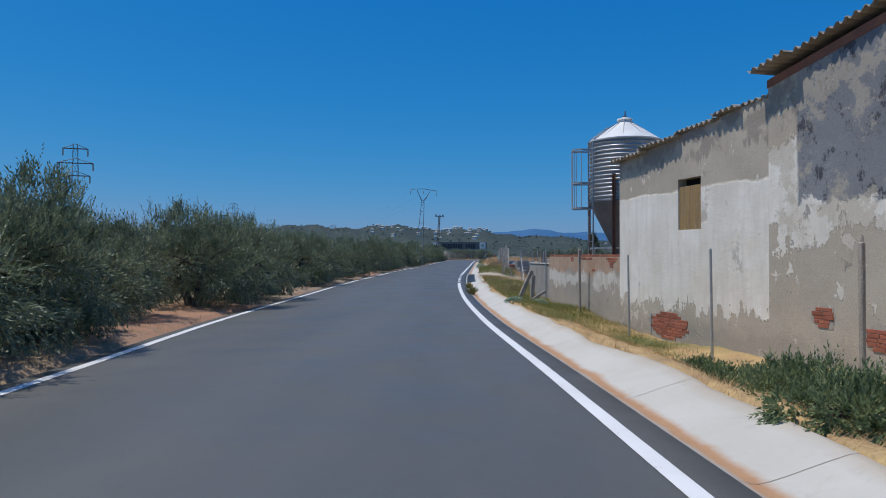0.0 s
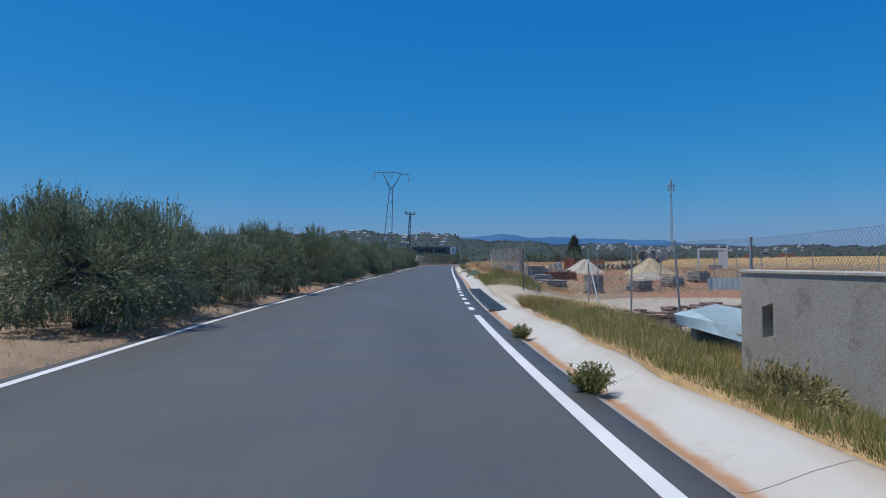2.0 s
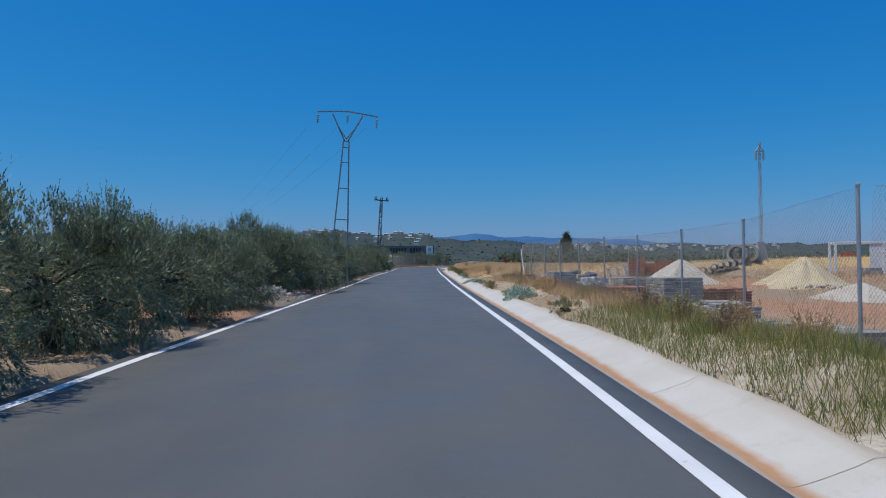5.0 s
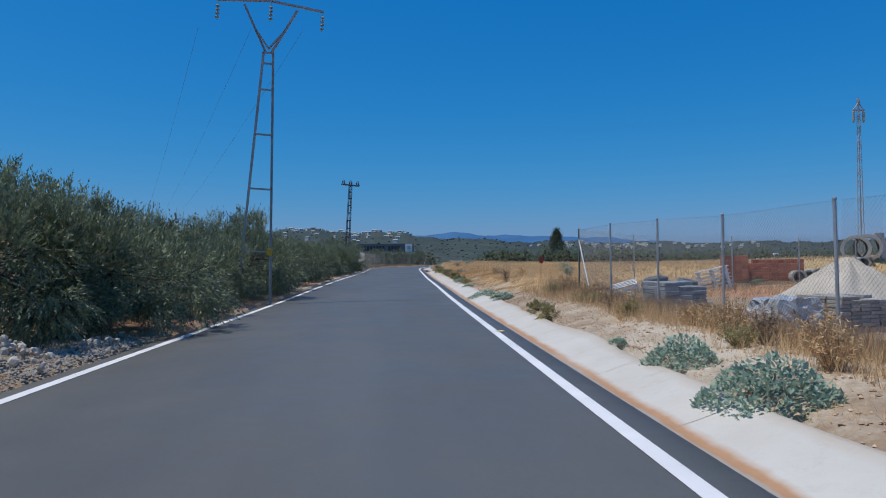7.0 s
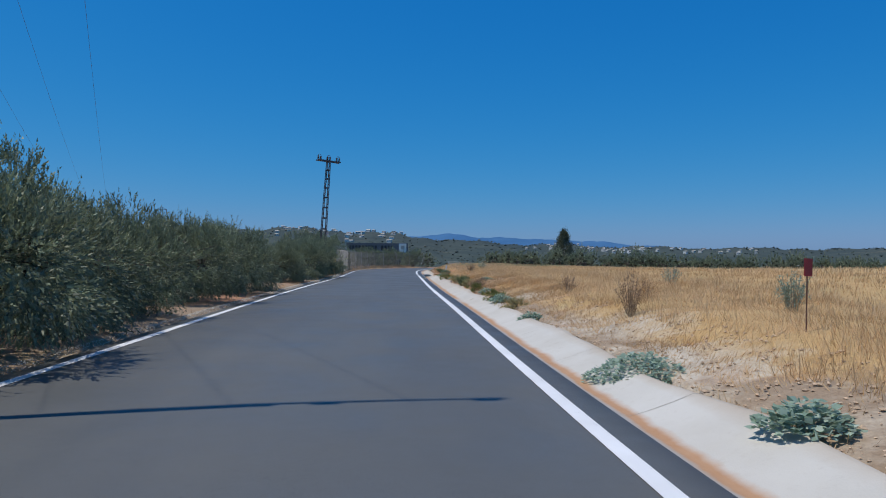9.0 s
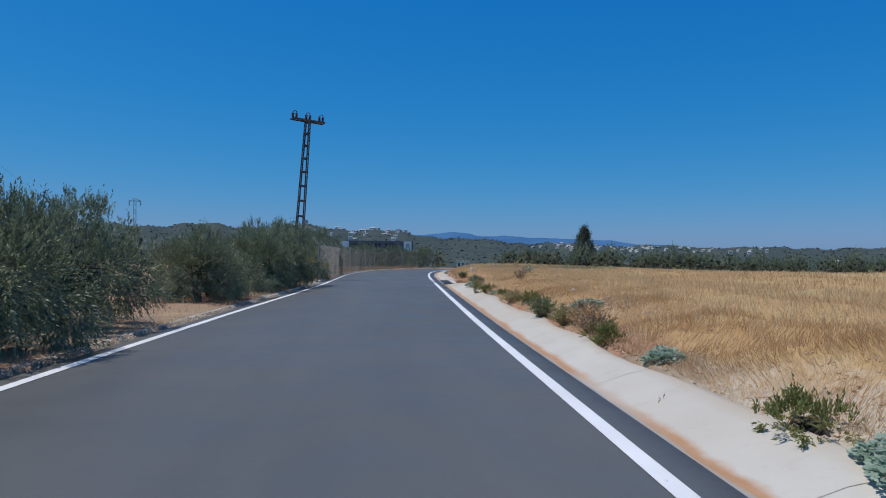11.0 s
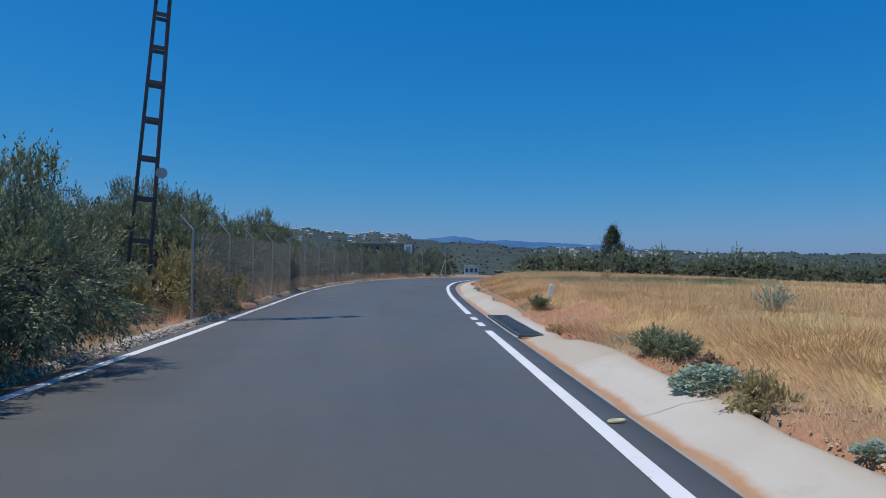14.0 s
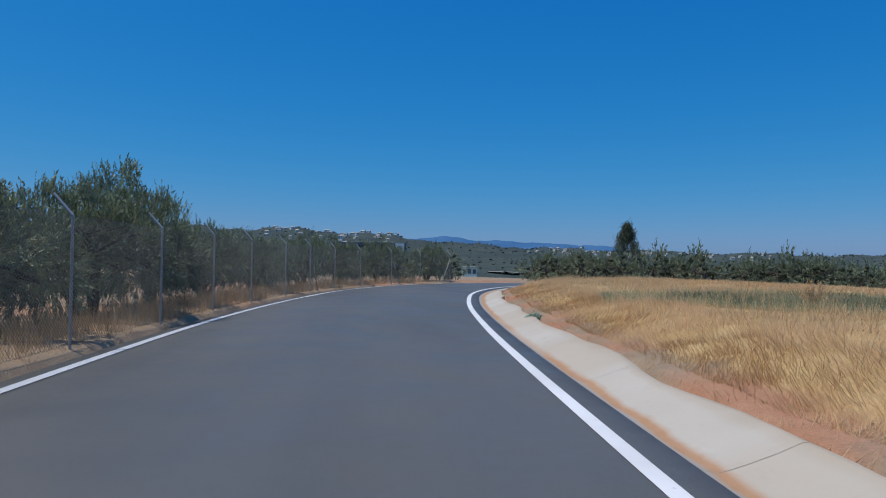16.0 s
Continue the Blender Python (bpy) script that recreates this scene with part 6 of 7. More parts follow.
def lattice_pole(x, y, h, wb, wt, arms, name, label, group="", mat=None, spin=0):
    """A lattice mast: four legs, zigzag bracing and crossarms at the given heights and half widths."""
    mt = mat or LATTICE
    ob = thing(name, pose(x, y, gz(x, y) - 0.1, 0, 0, spin), label, "pylon", group)
    wd = lambda z: wb + (wt - wb) * z / h
    for sx in (-1, 1):
        for sy in (-1, 1):
            part("leg", Geo().tube((sx * wb, sy * wb, 0), (sx * wt, sy * wt, h), 0.010 + 0.0010 * h, 0.008 + 0.0007 * h, 4), mt, ob)
    n = max(6, int(h / (wb * 3 + 0.4)))
    for s in range(4):
        ax = ((1, 1), (1, -1), (-1, -1), (-1, 1))
        for k in range(n):
            z0, z1 = h * k / n, h * (k + 1) / n
            c0, c1 = ax[(s + k) % 2 + s if (s + k) % 2 + s < 4 else 0], ax[(s + (k + 1) % 2) % 4]
            c0 = ax[(s + k % 2) % 4]
            part("brace", Geo().tube((c0[0] * wd(z0), c0[1] * wd(z0), z0), (c1[0] * wd(z1), c1[1] * wd(z1), z1), 0.005 + 0.0005 * h, None, 4, caps=False), mt, ob)
    for z, half in arms:
        part("crossarm", Geo().box((0, 0, z), (2 * half, 0.10, 0.10)).tube((-half, 0, z), (0, 0, z + 0.5), 0.03, 0.03, 4).tube((half, 0, z), (0, 0, z + 0.5), 0.03, 0.03, 4), mt, ob)
        for s in (-1, 1):
            part("insulator", Geo().lathe([(0.02, 0), (0.08, -0.1), (0.08, -0.7), (0.02, -0.8)], 8, (s * (half - 0.05), 0, z)), GLASSY, ob)
    return ob


lattice_pole(31.7, 103, 10.2, 0.13, 0.055, [(9.4, 0.4)], "lattice_mast", "slender grey lattice mast in the builder's yard", "", PYLON_STEEL)
lattice_pole(-38, 70, 13.3, 0.5, 0.2, [(10.0, 1.4), (11.3, 1.7), (12.8, 1.2)], "power_tower", "distant lattice tower with three crossarms", "lattice towers", None, 20)
lattice_pole(-72, 233, 19.5, 0.75, 0.3, [(16, 2.0), (17.8, 1.7), (19.2, 1.3)], "power_tower", "distant lattice tower with three crossarms", "lattice towers", None, 20)
lattice_pole(-34, 210, 11, 0.28, 0.16, [(10.6, 0.9)], "power_tower", "distant narrow lattice tower above the olives", "lattice towers", None, 10)


def cable(a, b, sag, name="power_cable"):
    a, b = Vector(a), Vector(b)
    pts = []
    for k in range(25):
        t = k / 24
        p = a.lerp(b, t)
        pts.append(p - Vector((0, 0, sag * 4 * t * (1 - t))))
    solid(name, Geo().path(pts, 0.0045, 5), LATTICE, "thin dark overhead power cable between pylons", "cable", group="power cables")


za, zb = gz(*p1), gz(-42, 203)
for s in (-1.64, 0.0, 1.64):
    cable((p1[0] + s, p1[1], za + 8.85), (-42 + s, 203, zb + 8.85), 2.2)


# ---- wire fences ----
def mesh_panel(w, h, pitch=0.085, r=0.0011):
    """Chain-link: two sets of slanting wires, one in front of the other, and straight tension wires."""
    g = Geo()

    def wire(a, b, x):
        (y0, z0), (y1, z1) = a, b
        d = math.hypot(y1 - y0, z1 - z0)
        ny, nz = -(z1 - z0) / d * r, (y1 - y0) / d * r
        g.add([(x - r, y0, z0), (x + r, y0 + ny, z0 + nz), (x + r, y0 - ny, z0 - nz), (x - r, y1, z1), (x + r, y1 + ny, z1 + nz), (x + r, y1 - ny, z1 - nz)],
              [(0, 1, 4, 3), (1, 2, 5, 4), (2, 0, 3, 5)])
    n = int((w + h) / pitch)
    for k in range(1, n):
        c = k * pitch
        y0, y1 = max(0, c - h), min(w, c)
        wire((y0, c - y0), (y1, c - y1), -0.003)
        wire((w - y0, c - y0), (w - y1, c - y1), 0.003)
    for z in (0.02, h * 0.5, h - 0.01):
        wire((0, z), (w, z), 0.0)
    return g.mesh("wire_mesh", WIRE)


def fence_run(pts, h, name, label, arm=0.0, brace_at=(), post_r=0.024, panel=True, mat=None, lean=None):
    """A fence through the places given: posts with caps, wire panels between them, braces where they stand."""
    mt = mat or GALV_POST
    x0, y0 = pts[0]
    ob = thing(name, pose(x0, y0, 0), label, "fence")
    for k, (x, y) in enumerate(pts):
        z = gz(x, y)
        g = Geo()
        g.tube((0, 0, -0.1), (0, 0, h), post_r, post_r, 10)
        nx, ny = 0.0, 0.0
        if arm:
            j = min(k, len(pts) - 2)
            dx, dy = pts[j + 1][0] - pts[j][0], pts[j + 1][1] - pts[j][1]
            L = math.hypot(dx, dy)
            nx, ny = -dy / L, dx / L
            g.tube((0, 0, h), (nx * arm, ny * arm, h + arm * 1.15), post_r, post_r * 0.9, 10)
        else:
            g.lathe([(post_r * 1.25, 0), (post_r * 1.2, 0.025), (0.0, 0.04)], 10, (0, 0, h))
        tilt = (lean or {}).get(k, (0, 0))
        part("post", g, mt, ob, m=pose(x - x0, y - y0, z, tilt[0], tilt[1], 0))
        if k in brace_at:
            j = k + 1 if k + 1 < len(pts) else k - 1
            dx, dy = pts[j][0] - x, pts[j][1] - y
            L = math.hypot(dx, dy)
            part("brace", Geo().tube((x - x0, y - y0, z + h * 0.85), (x - x0 + dx / L * 1.15, y - y0 + dy / L * 1.15, gz(x + dx / L * 1.15, y + dy / L * 1.15) - 0.05), post_r, post_r, 8), mt, ob)
    if panel:
        for (xa, ya), (xb, yb) in zip(pts, pts[1:]):
            L = math.hypot(xb - xa, yb - ya)
            za, zb = gz(xa, ya), gz(xb, yb)
            key = (round(L, 1), h, arm > 0)
            if key not in PANELS:
                PANELS[key] = mesh_panel(key[0], h - 0.05, 0.075, r=0.0018 if arm else 0.0010)
            o = part("wire_mesh", PANELS[key], None, ob, m=pose(xa - x0 + 0.03, ya - y0, za + 0.05, math.degrees(math.atan2(zb - za, L)), 0, math.degrees(math.atan2(-(xb - xa), yb - ya))))
    return ob


PANELS = {}
left_posts = [beside(y, -0.68) for y in (132.1, 135.6, 138.8, 142.4, 146.0, 149.7, 153.3, 157.0, 160.6, 164.2, 167.6, 171, 174, 177)]
fence_run(left_posts, 1.95, "chain_link_fence", "chain-link fence on metal posts with outward-bent tops", 0.28, (8, 11, 13))
road_posts = [(4.5, 51.6), (5.1, 55.2), (5.6, 58.7), (6.0, 62.0), (6.25, 65.3), (6.45, 68.6), (6.6, 71.9), (6.68, 74.9), (6.7, 77.6), (6.7, 80.4), (6.75, 83.1)]
fence_run(road_posts, 1.98, "yard_fence", "rusty wire fence on thin metal posts along the builder's yard", 0, (0, 10), lean={4: (0, 0.5), 6: (-1, 0)})
fence_run([(4.5, 51.6), (9.1, 55.5), (13.4, 58.0), (16.9, 58.9), (17.9, 58.2), (18.9, 57.4), (19.9, 56.6), (20.9, 55.8), (24.0, 55.0), (28.0, 54.5)], 2.1, "yard_fence", "wire fence on metal posts beside the yard's entrance", 0, (0,))
fence_run([(4.7, 40.8), (4.95, 37.6), (4.9, 34.2), (4.55, 30.6), (4.0, 26.4)], 1.95, "yard_fence", "leaning wire fence on metal posts before stacks of roof tiles", 0, (0,), lean={2: (0, -4), 1: (1, 1)})
fence_run([(6.75, 83.1), (9.9, 86.6), (14.5, 88.2), (18.5, 90.0), (22.5, 91.8)], 1.98, "yard_fence", "wire fence between the builder's yard and the field", 0, (), panel=True)

# low metal sheets along the inner fence
for k in range(2):
    x, y = 16.5 + 2.55 * k, 58.9 - 2.05 * k
    g = Geo()
    n = 24
    vs = []
    for z in (0.0, 0.75):
        for t in (0, 0.02):
            for i in range(n):
                vs.append((t + 0.03 * (i % 2), 3.3 * i / (n - 1), z))
    fs = []
    for t in range(2):
        for i in range(n - 1):
            fs.append((t * n + i, t * n + i + 1, 2 * n + t * n + i + 1, 2 * n + t * n + i))
    for i in range(n - 1):
        fs.append((2 * n + i, 2 * n + i + 1, 3 * n + i + 1, 3 * n + i))
    g.add(vs, fs)
    solid("metal_sheet", g, BLUESHEET, "pale blue-grey corrugated metal sheet standing along the fence", "metal sheet", group="metal sheets along the fence", m=pose(x, y, gz(x, y) - 0.03, 0, 0, -128.8))


# ---- the builder's yard ----
def heap(x, y, r, h, mat, label, seed):
    """A pile of sand: a worn cone with gullies and a spread foot."""
    rg = np.random.default_rng(seed)
    nu, nv = 56, 16
    ph = rg.uniform(0, 6.28, 6)
    vs = []
    z0 = gz(x, y)
    for j in range(nv + 1):
        t = j / nv
        for i in range(nu):
            a = 2 * math.pi * i / nu
            k = 1 + 0.10 * math.sin(3 * a + ph[0]) + 0.07 * math.sin(5 * a + ph[1]) + 0.05 * math.sin(11 * a + ph[2]) * t
            rr = r * k * t ** 0.9 * (1 + 0.25 * t ** 6)
            zz = h * (1 - t) ** 1.08 + 0.04 * h * math.sin(9 * a + ph[3] + 4 * t) * t * (1 - t) * 4 + rg.uniform(-0.03, 0.03) * h * (1 - t)
            vs.append((rr * math.cos(a) + 0.12 * r * (1 - t), rr * math.sin(a), zz - 0.12 * t ** 5 if j else h * 0.985))
    q = (np.arange(nv)[:, None] * nu + np.arange(nu)[None, :])
    nxt = np.arange(nv)[:, None] * nu + (np.arange(nu)[None, :] + 1) % nu
    me = arrays("sand_pile", vs, np.stack([q.ravel(), (q + nu).ravel(), (nxt + nu).ravel(), nxt.ravel()], 1), mat, smooth=True)
    solid("sand_pile", me, None, label, "sand pile", m=pose(x, y, z0))


heap(15.5, 83.6, 1.95, 1.32, SAND_GREY, "conical pile of pale grey sand in the yard", 1)
heap(20.6, 80.4, 1.95, 1.50, SAND_YELLOW, "worn pile of yellow sand in the yard", 2)
heap(17.5, 72.0, 1.5, 0.6, SAND_GREY, "low spread pile of pale grey sand", 3)


def pallet_base(ob, w, d):
    for k in range(5):
        part("pallet_board", Geo().box((-w / 2 + 0.05 + k * (w - 0.1) / 4, 0, 0.125), (0.10, d, 0.022)), OLDWOOD, ob)
    for s in (-1, 0, 1):
        part("pallet_bearer", Geo().box((0, s * (d / 2 - 0.05), 0.065), (w, 0.09, 0.09)), OLDWOOD, ob)


def brick_stack(x, y, spin, nx, ny, nz, size, mat, name, label, cat, group="", ragged=0.0, pallet=True, jitter=0.006, seed=1):
    """Courses of bricks, blocks or tiles on a pallet; each piece is a part."""
    rg = np.random.default_rng(seed)
    ob = thing(name, pose(x, y, gz(x, y), 0, 0, spin), label, cat, group)
    bx, by, bz = size
    if pallet:
        pallet_base(ob, nx * bx + 0.06, ny * by + 0.06)
    z0 = 0.137 if pallet else 0.0
    me = Geo().box((0, 0, 0), (bx - 0.012, by - 0.012, bz - 0.006), ch=min(0.012, bz * 0.12)).mesh("block", mat)
    for k in range(nz):
        for i in range(nx):
            for j in range(ny):
                edge = i in (0, nx - 1) or j in (0, ny - 1) or k == nz - 1
                if not edge or (k >= nz - 1 and rg.random() < ragged):
                    continue
                part("block", me, None, ob, m=pose((i - (nx - 1) / 2) * bx + rg.uniform(-jitter, jitter), (j - (ny - 1) / 2) * by + rg.uniform(-jitter, jitter), z0 + bz * (k + 0.5), 0, 0, rg.uniform(-1.2, 1.2)))
    return ob


brick_stack(15.9, 90.5, -25, 4, 4, 6, (0.26, 0.26, 0.19), BRICK, "brick_stack", "tall stack of new red hollow bricks", "bricks", "stacks of red bricks", 0.2, seed=1)
brick_stack(17.1, 91.0, -25, 4, 3, 4, (0.26, 0.26, 0.19), BRICK, "brick_stack", "low stack of new red hollow bricks", "bricks", "stacks of red bricks", 0.3, seed=2)
brick_stack(19.0, 92.3, -25, 8, 3, 5, (0.26, 0.26, 0.19), BRICK, "brick_stack", "long stack of new red hollow bricks", "bricks", "stacks of red bricks", 0.3, seed=3)
brick_stack(7.45, 69.7, 4, 4, 4, 7, (0.32, 0.30, 0.07), BRICK, "slab_stack", "low neat stack of red paving slabs", "slabs", "", 0, seed=4)
brick_stack(7.75, 66.4, 5, 3, 5, 10, (0.40, 0.22, 0.10), GREYBLOCK, "block_stack", "stack of blue-grey concrete blocks", "blocks", "stacks of grey blocks", 0.25, seed=5)
brick_stack(10.2, 76.6, 8, 5, 3, 8, (0.24, 0.40, 0.075), GREYBLOCK, "block_stack", "uneven stack of grey roofing slabs", "slabs", "stacks of grey blocks", 0.4, jitter=0.02, seed=6)
brick_stack(9.9, 68.6, 6, 8, 4, 6, (0.30, 0.25, 0.09), TILE, "tile_stack", "long low stack of weathered brown tiles", "tiles", "stacks of roof tiles", 0.4, jitter=0.015, seed=7)
brick_stack(9.2, 56.7, 20, 2, 3, 8, (0.36, 0.28, 0.11), GREYBLOCK, "block_stack", "ragged stack of weathered grey roofing slabs", "slabs", "stacks of grey blocks", 0.4, jitter=0.03, seed=8)
brick_stack(12.5, 59.0, 30, 4, 3, 5, (0.30, 0.32, 0.10), GREYBLOCK, "block_stack", "low stack of weathered grey slabs", "slabs", "stacks of grey blocks", 0.4, jitter=0.03, seed=9)
brick_stack(15.6, 61.9, 32, 4, 3, 5, (0.30, 0.32, 0.10), GREYBLOCK, "block_stack", "low stack of weathered grey slabs", "slabs", "stacks of grey blocks", 0.5, jitter=0.03, seed=10)
brick_stack(18.7, 65.2, 32, 4, 3, 6, (0.30, 0.32, 0.10), GREYBLOCK, "block_stack", "low stack of weathered grey slabs", "slabs", "stacks of grey blocks", 0.5, jitter=0.03, seed=11)
brick_stack(7.5, 60.0, 5, 3, 8, 4, (0.40, 0.35, 0.09), GREYBLOCK, "block_stack", "long stack of grey slabs behind the fence", "slabs", "stacks of grey blocks", 0.5, jitter=0.03, seed=12)
brick_stack(7.6, 63.6, 5, 3, 5, 6, (0.40, 0.35, 0.09), GREYBLOCK, "block_stack", "stack of grey slabs behind the fence", "slabs", "stacks of grey blocks", 0.5, jitter=0.03, seed=13)
brick_stack(6.3, 40.6, 10, 5, 4, 4, (0.24, 0.42, 0.07), OLDTILE, "tile_stack", "collapsed stack of red roof tiles", "tiles", "stacks of roof tiles", 0.65, jitter=0.09, seed=14)
brick_stack(7.7, 40.9, -15, 5, 4, 5, (0.24, 0.42, 0.07), OLDTILE, "tile_stack", "stack of red roof tiles on a pallet", "tiles", "stacks of roof tiles", 0.65, jitter=0.09, seed=15)
brick_stack(9.0, 41.4, 12, 4, 3, 6, (0.24, 0.42, 0.07), OLDTILE, "tile_stack", "stack of red roof tiles on a pallet", "tiles", "stacks of roof tiles", 0.65, jitter=0.09, seed=16)
brick_stack(10.4, 41.2, 30, 5, 4, 5, (0.24, 0.42, 0.07), OLDTILE, "tile_stack", "stack of brown roof tiles on a pallet", "tiles", "stacks of roof tiles", 0.65, jitter=0.09, seed=17)
brick_stack(7.8, 38.6, -8, 5, 4, 4, (0.24, 0.42, 0.07), OLDTILE, "tile_stack", "low stack of brown roof tiles on a pallet", "tiles", "stacks of roof tiles", 0.65, jitter=0.09, seed=18)


def sheet_pack(x, y, spin):
    ob = thing("sheet_pack", pose(x, y, gz(x, y), 0, 0, spin), "pack of pale blue corrugated sheets leaning on blocks", "sheets")
    for k in range(6):
        n = 26
        vs = [(-0.5 + 1.0 * i / (n - 1), yy, 0.02 * (i % 2) + t) for t in (0.0, -0.008) for yy in (-1.1, 1.1) for i in range(n)]
        fs = [(i, i + 1, n + i + 1, n + i) for i in range(n - 1)] + [(2 * n + n + i, 2 * n + n + i + 1, 2 * n + i + 1, 2 * n + i) for i in range(n - 1)]
        fs += [(n + i, n + i + 1, 3 * n + i + 1, 3 * n + i) for i in range(n - 1)] + [(i + 1, i, 2 * n + i, 2 * n + i + 1) for i in range(n - 1)]
        part("sheet", Geo().add(vs, fs), BLUESHEET, ob, m=pose(0.02 * k, 0.03 * k, 0.36 + 0.035 * k, 4, -9, 1.5 * k))
    for s in (-0.7, 0.7):
        part("block", Geo().box((0, s, 0.17), (0.8, 0.2, 0.36), ch=0.02), GREYBLOCK, ob)


sheet_pack(5.15, 32.4, 8)
sheet_pack(6.6, 32.0, 20)


def wrapped_pack(x, y, spin):
    """A pallet load under torn grey plastic."""
    rg = np.random.default_rng(5)
    ob = thing("wrapped_pallet", pose(x, y, gz(x, y), 0, 0, spin), "pallet load wrapped in torn grey plastic", "pallet load")
    pallet_base(ob, 1.1, 1.0)
    bm = bmesh.new()
    bmesh.ops.create_cube(bm, size=1.0)
    bmesh.ops.subdivide_edges(bm, edges=bm.edges[:], cuts=7, use_grid_fill=True)
    for v in bm.verts:
        v.co.x *= 1.2 - 0.25 * (v.co.z + 0.5)
        v.co.y *= 0.9 - 0.15 * (v.co.z + 0.5)
        v.co.z = (v.co.z + 0.5) * 0.68 + 0.137
        f = 0.05 if v.co.z > 0.16 else 0.01
        v.co += Vector(rg.normal(size=3)) * f * 0.5
    me = bpy.data.meshes.new("plastic_wrap")
    bm.to_mesh(me)
    me.materials.append(PLASTIC)
    part("plastic_wrap", me, None, ob)


wrapped_pack(8.3, 75.6, 10)


def white_pallets(x, y):
    ob = thing("pallet_stack", pose(x, y, gz(x, y) + 0.02, 0, -14, -25), "leaning stack of white-washed pallets", "pallets")
    for k in range(6):
        for j in range(6):
            part("board", Geo().box((0, -0.5 + 0.2 * j, 0.09 + 0.145 * k), (1.2, 0.12, 0.022)), WHITEPAINT, ob, m=pose(0.02 * (k % 2), 0, 0, 0, 0, 1.5 * (k % 3)))
        for j in range(3):
            part("bearer", Geo().box((-0.5 + 0.5 * j, 0, 0.03 + 0.145 * k), (0.1, 1.1, 0.09)), WHITEPAINT, ob)


white_pallets(14.1, 88.7)
brick_stack(7.95, 79.5, 3, 3, 4, 7, (0.36, 0.30, 0.10), SLATE, "block_stack", "stack of blue-grey slabs behind the fence", "slabs", "stacks of grey blocks", 0.3, jitter=0.012, seed=31)
brick_stack(8.7, 81.1, 5, 4, 4, 2, (0.42, 0.30, 0.06), CONCRETE, "slab_stack", "low pile of pale flat slabs on a pallet", "slabs", "", 0.4, jitter=0.05, seed=32)
brick_stack(12.0, 76.9, 8, 5, 3, 7, (0.24, 0.40, 0.075), GREYBLOCK, "block_stack", "uneven stack of grey roofing slabs", "slabs", "stacks of grey blocks", 0.4, jitter=0.02, seed=33)
solid("net", Geo().add([(0.5 * (i % 5) * 0.9, 0.24 * (i // 5) + 0.06 * math.sin(i * 2.1), 0.18 + 0.2 * abs(math.sin(i * 1.3))) for i in range(15)], [(r * 5 + c, r * 5 + c + 1, r * 5 + c + 6, r * 5 + c + 5) for r in range(2) for c in range(4)]),
      GREENNET, "crumpled green net at the foot of the bricks", "net", m=pose(14.7, 89.3, gz(14.7, 89.3) - 0.05, 0, 0, -25))


def tyre(x, y, z, rx, rz, group):
    prof = [(0.17, -0.08), (0.20, -0.10), (0.28, -0.105), (0.33, -0.08), (0.345, 0.0), (0.33, 0.08), (0.28, 0.105), (0.20, 0.10), (0.17, 0.08), (0.17, -0.08)]
    solid("tyre", Geo().lathe(prof, 20), GREYPANEL, "worn black car tyre in a heap", "tyre", group=group, smooth=True, m=pose(x, y, gz(x, y) + z, rx, 0, rz))


rg_t = np.random.default_rng(6)
for k in range(11):
    tyre(10.6 + float(rg_t.uniform(-0.7, 0.7)), 85.6 + float(rg_t.uniform(-0.5, 0.5)), 0.10 + 0.19 * (k // 4), float(rg_t.uniform(-14, 14)), float(rg_t.uniform(0, 90)), "heap of tyres")


def pipe(x, y, z, r, L, spin, label, group):
    t = r * 0.14
    solid("concrete_pipe", Geo().lathe([(r - t, -L / 2), (r, -L / 2), (r, L / 2 - 0.15), (r * 1.12, L / 2 - 0.15), (r * 1.12, L / 2), (r - t, L / 2), (r - t, -L / 2)], 28), CONCRETE, label, "pipe", group=group,
          smooth=False, m=pose(x, y, gz(x, y) + z, 90, 0, spin))


for k in range(2):
    pipe(26.0 + 1.45 * k, 96.3 + 0.9 * k, 0.62, 0.62, 2.0, -36 - 3 * k, "large concrete drain pipe lying on the ground", "large concrete pipes")
for k in range(5):
    pipe(19.4 + 0.62 * k, 91.6 + 0.25 * k, 0.28, 0.27, 1.6, -22, "small concrete drain pipe in a row", "small concrete pipes")
for k in range(4):
    pipe(22.6 + 0.62 * k, 93.4 + 0.25 * k, 0.28, 0.27, 1.6, -22, "small concrete drain pipe in a row", "small concrete pipes")
p = (28.8, 97.6)
solid("concrete_slab", Geo().box((0, 0, 0.75), (1.1, 0.12, 1.5), ch=0.02), CONCRETE, "tall concrete slab leaning on edge", "slab", m=pose(p[0], p[1], gz(*p), -12, 0, 30))


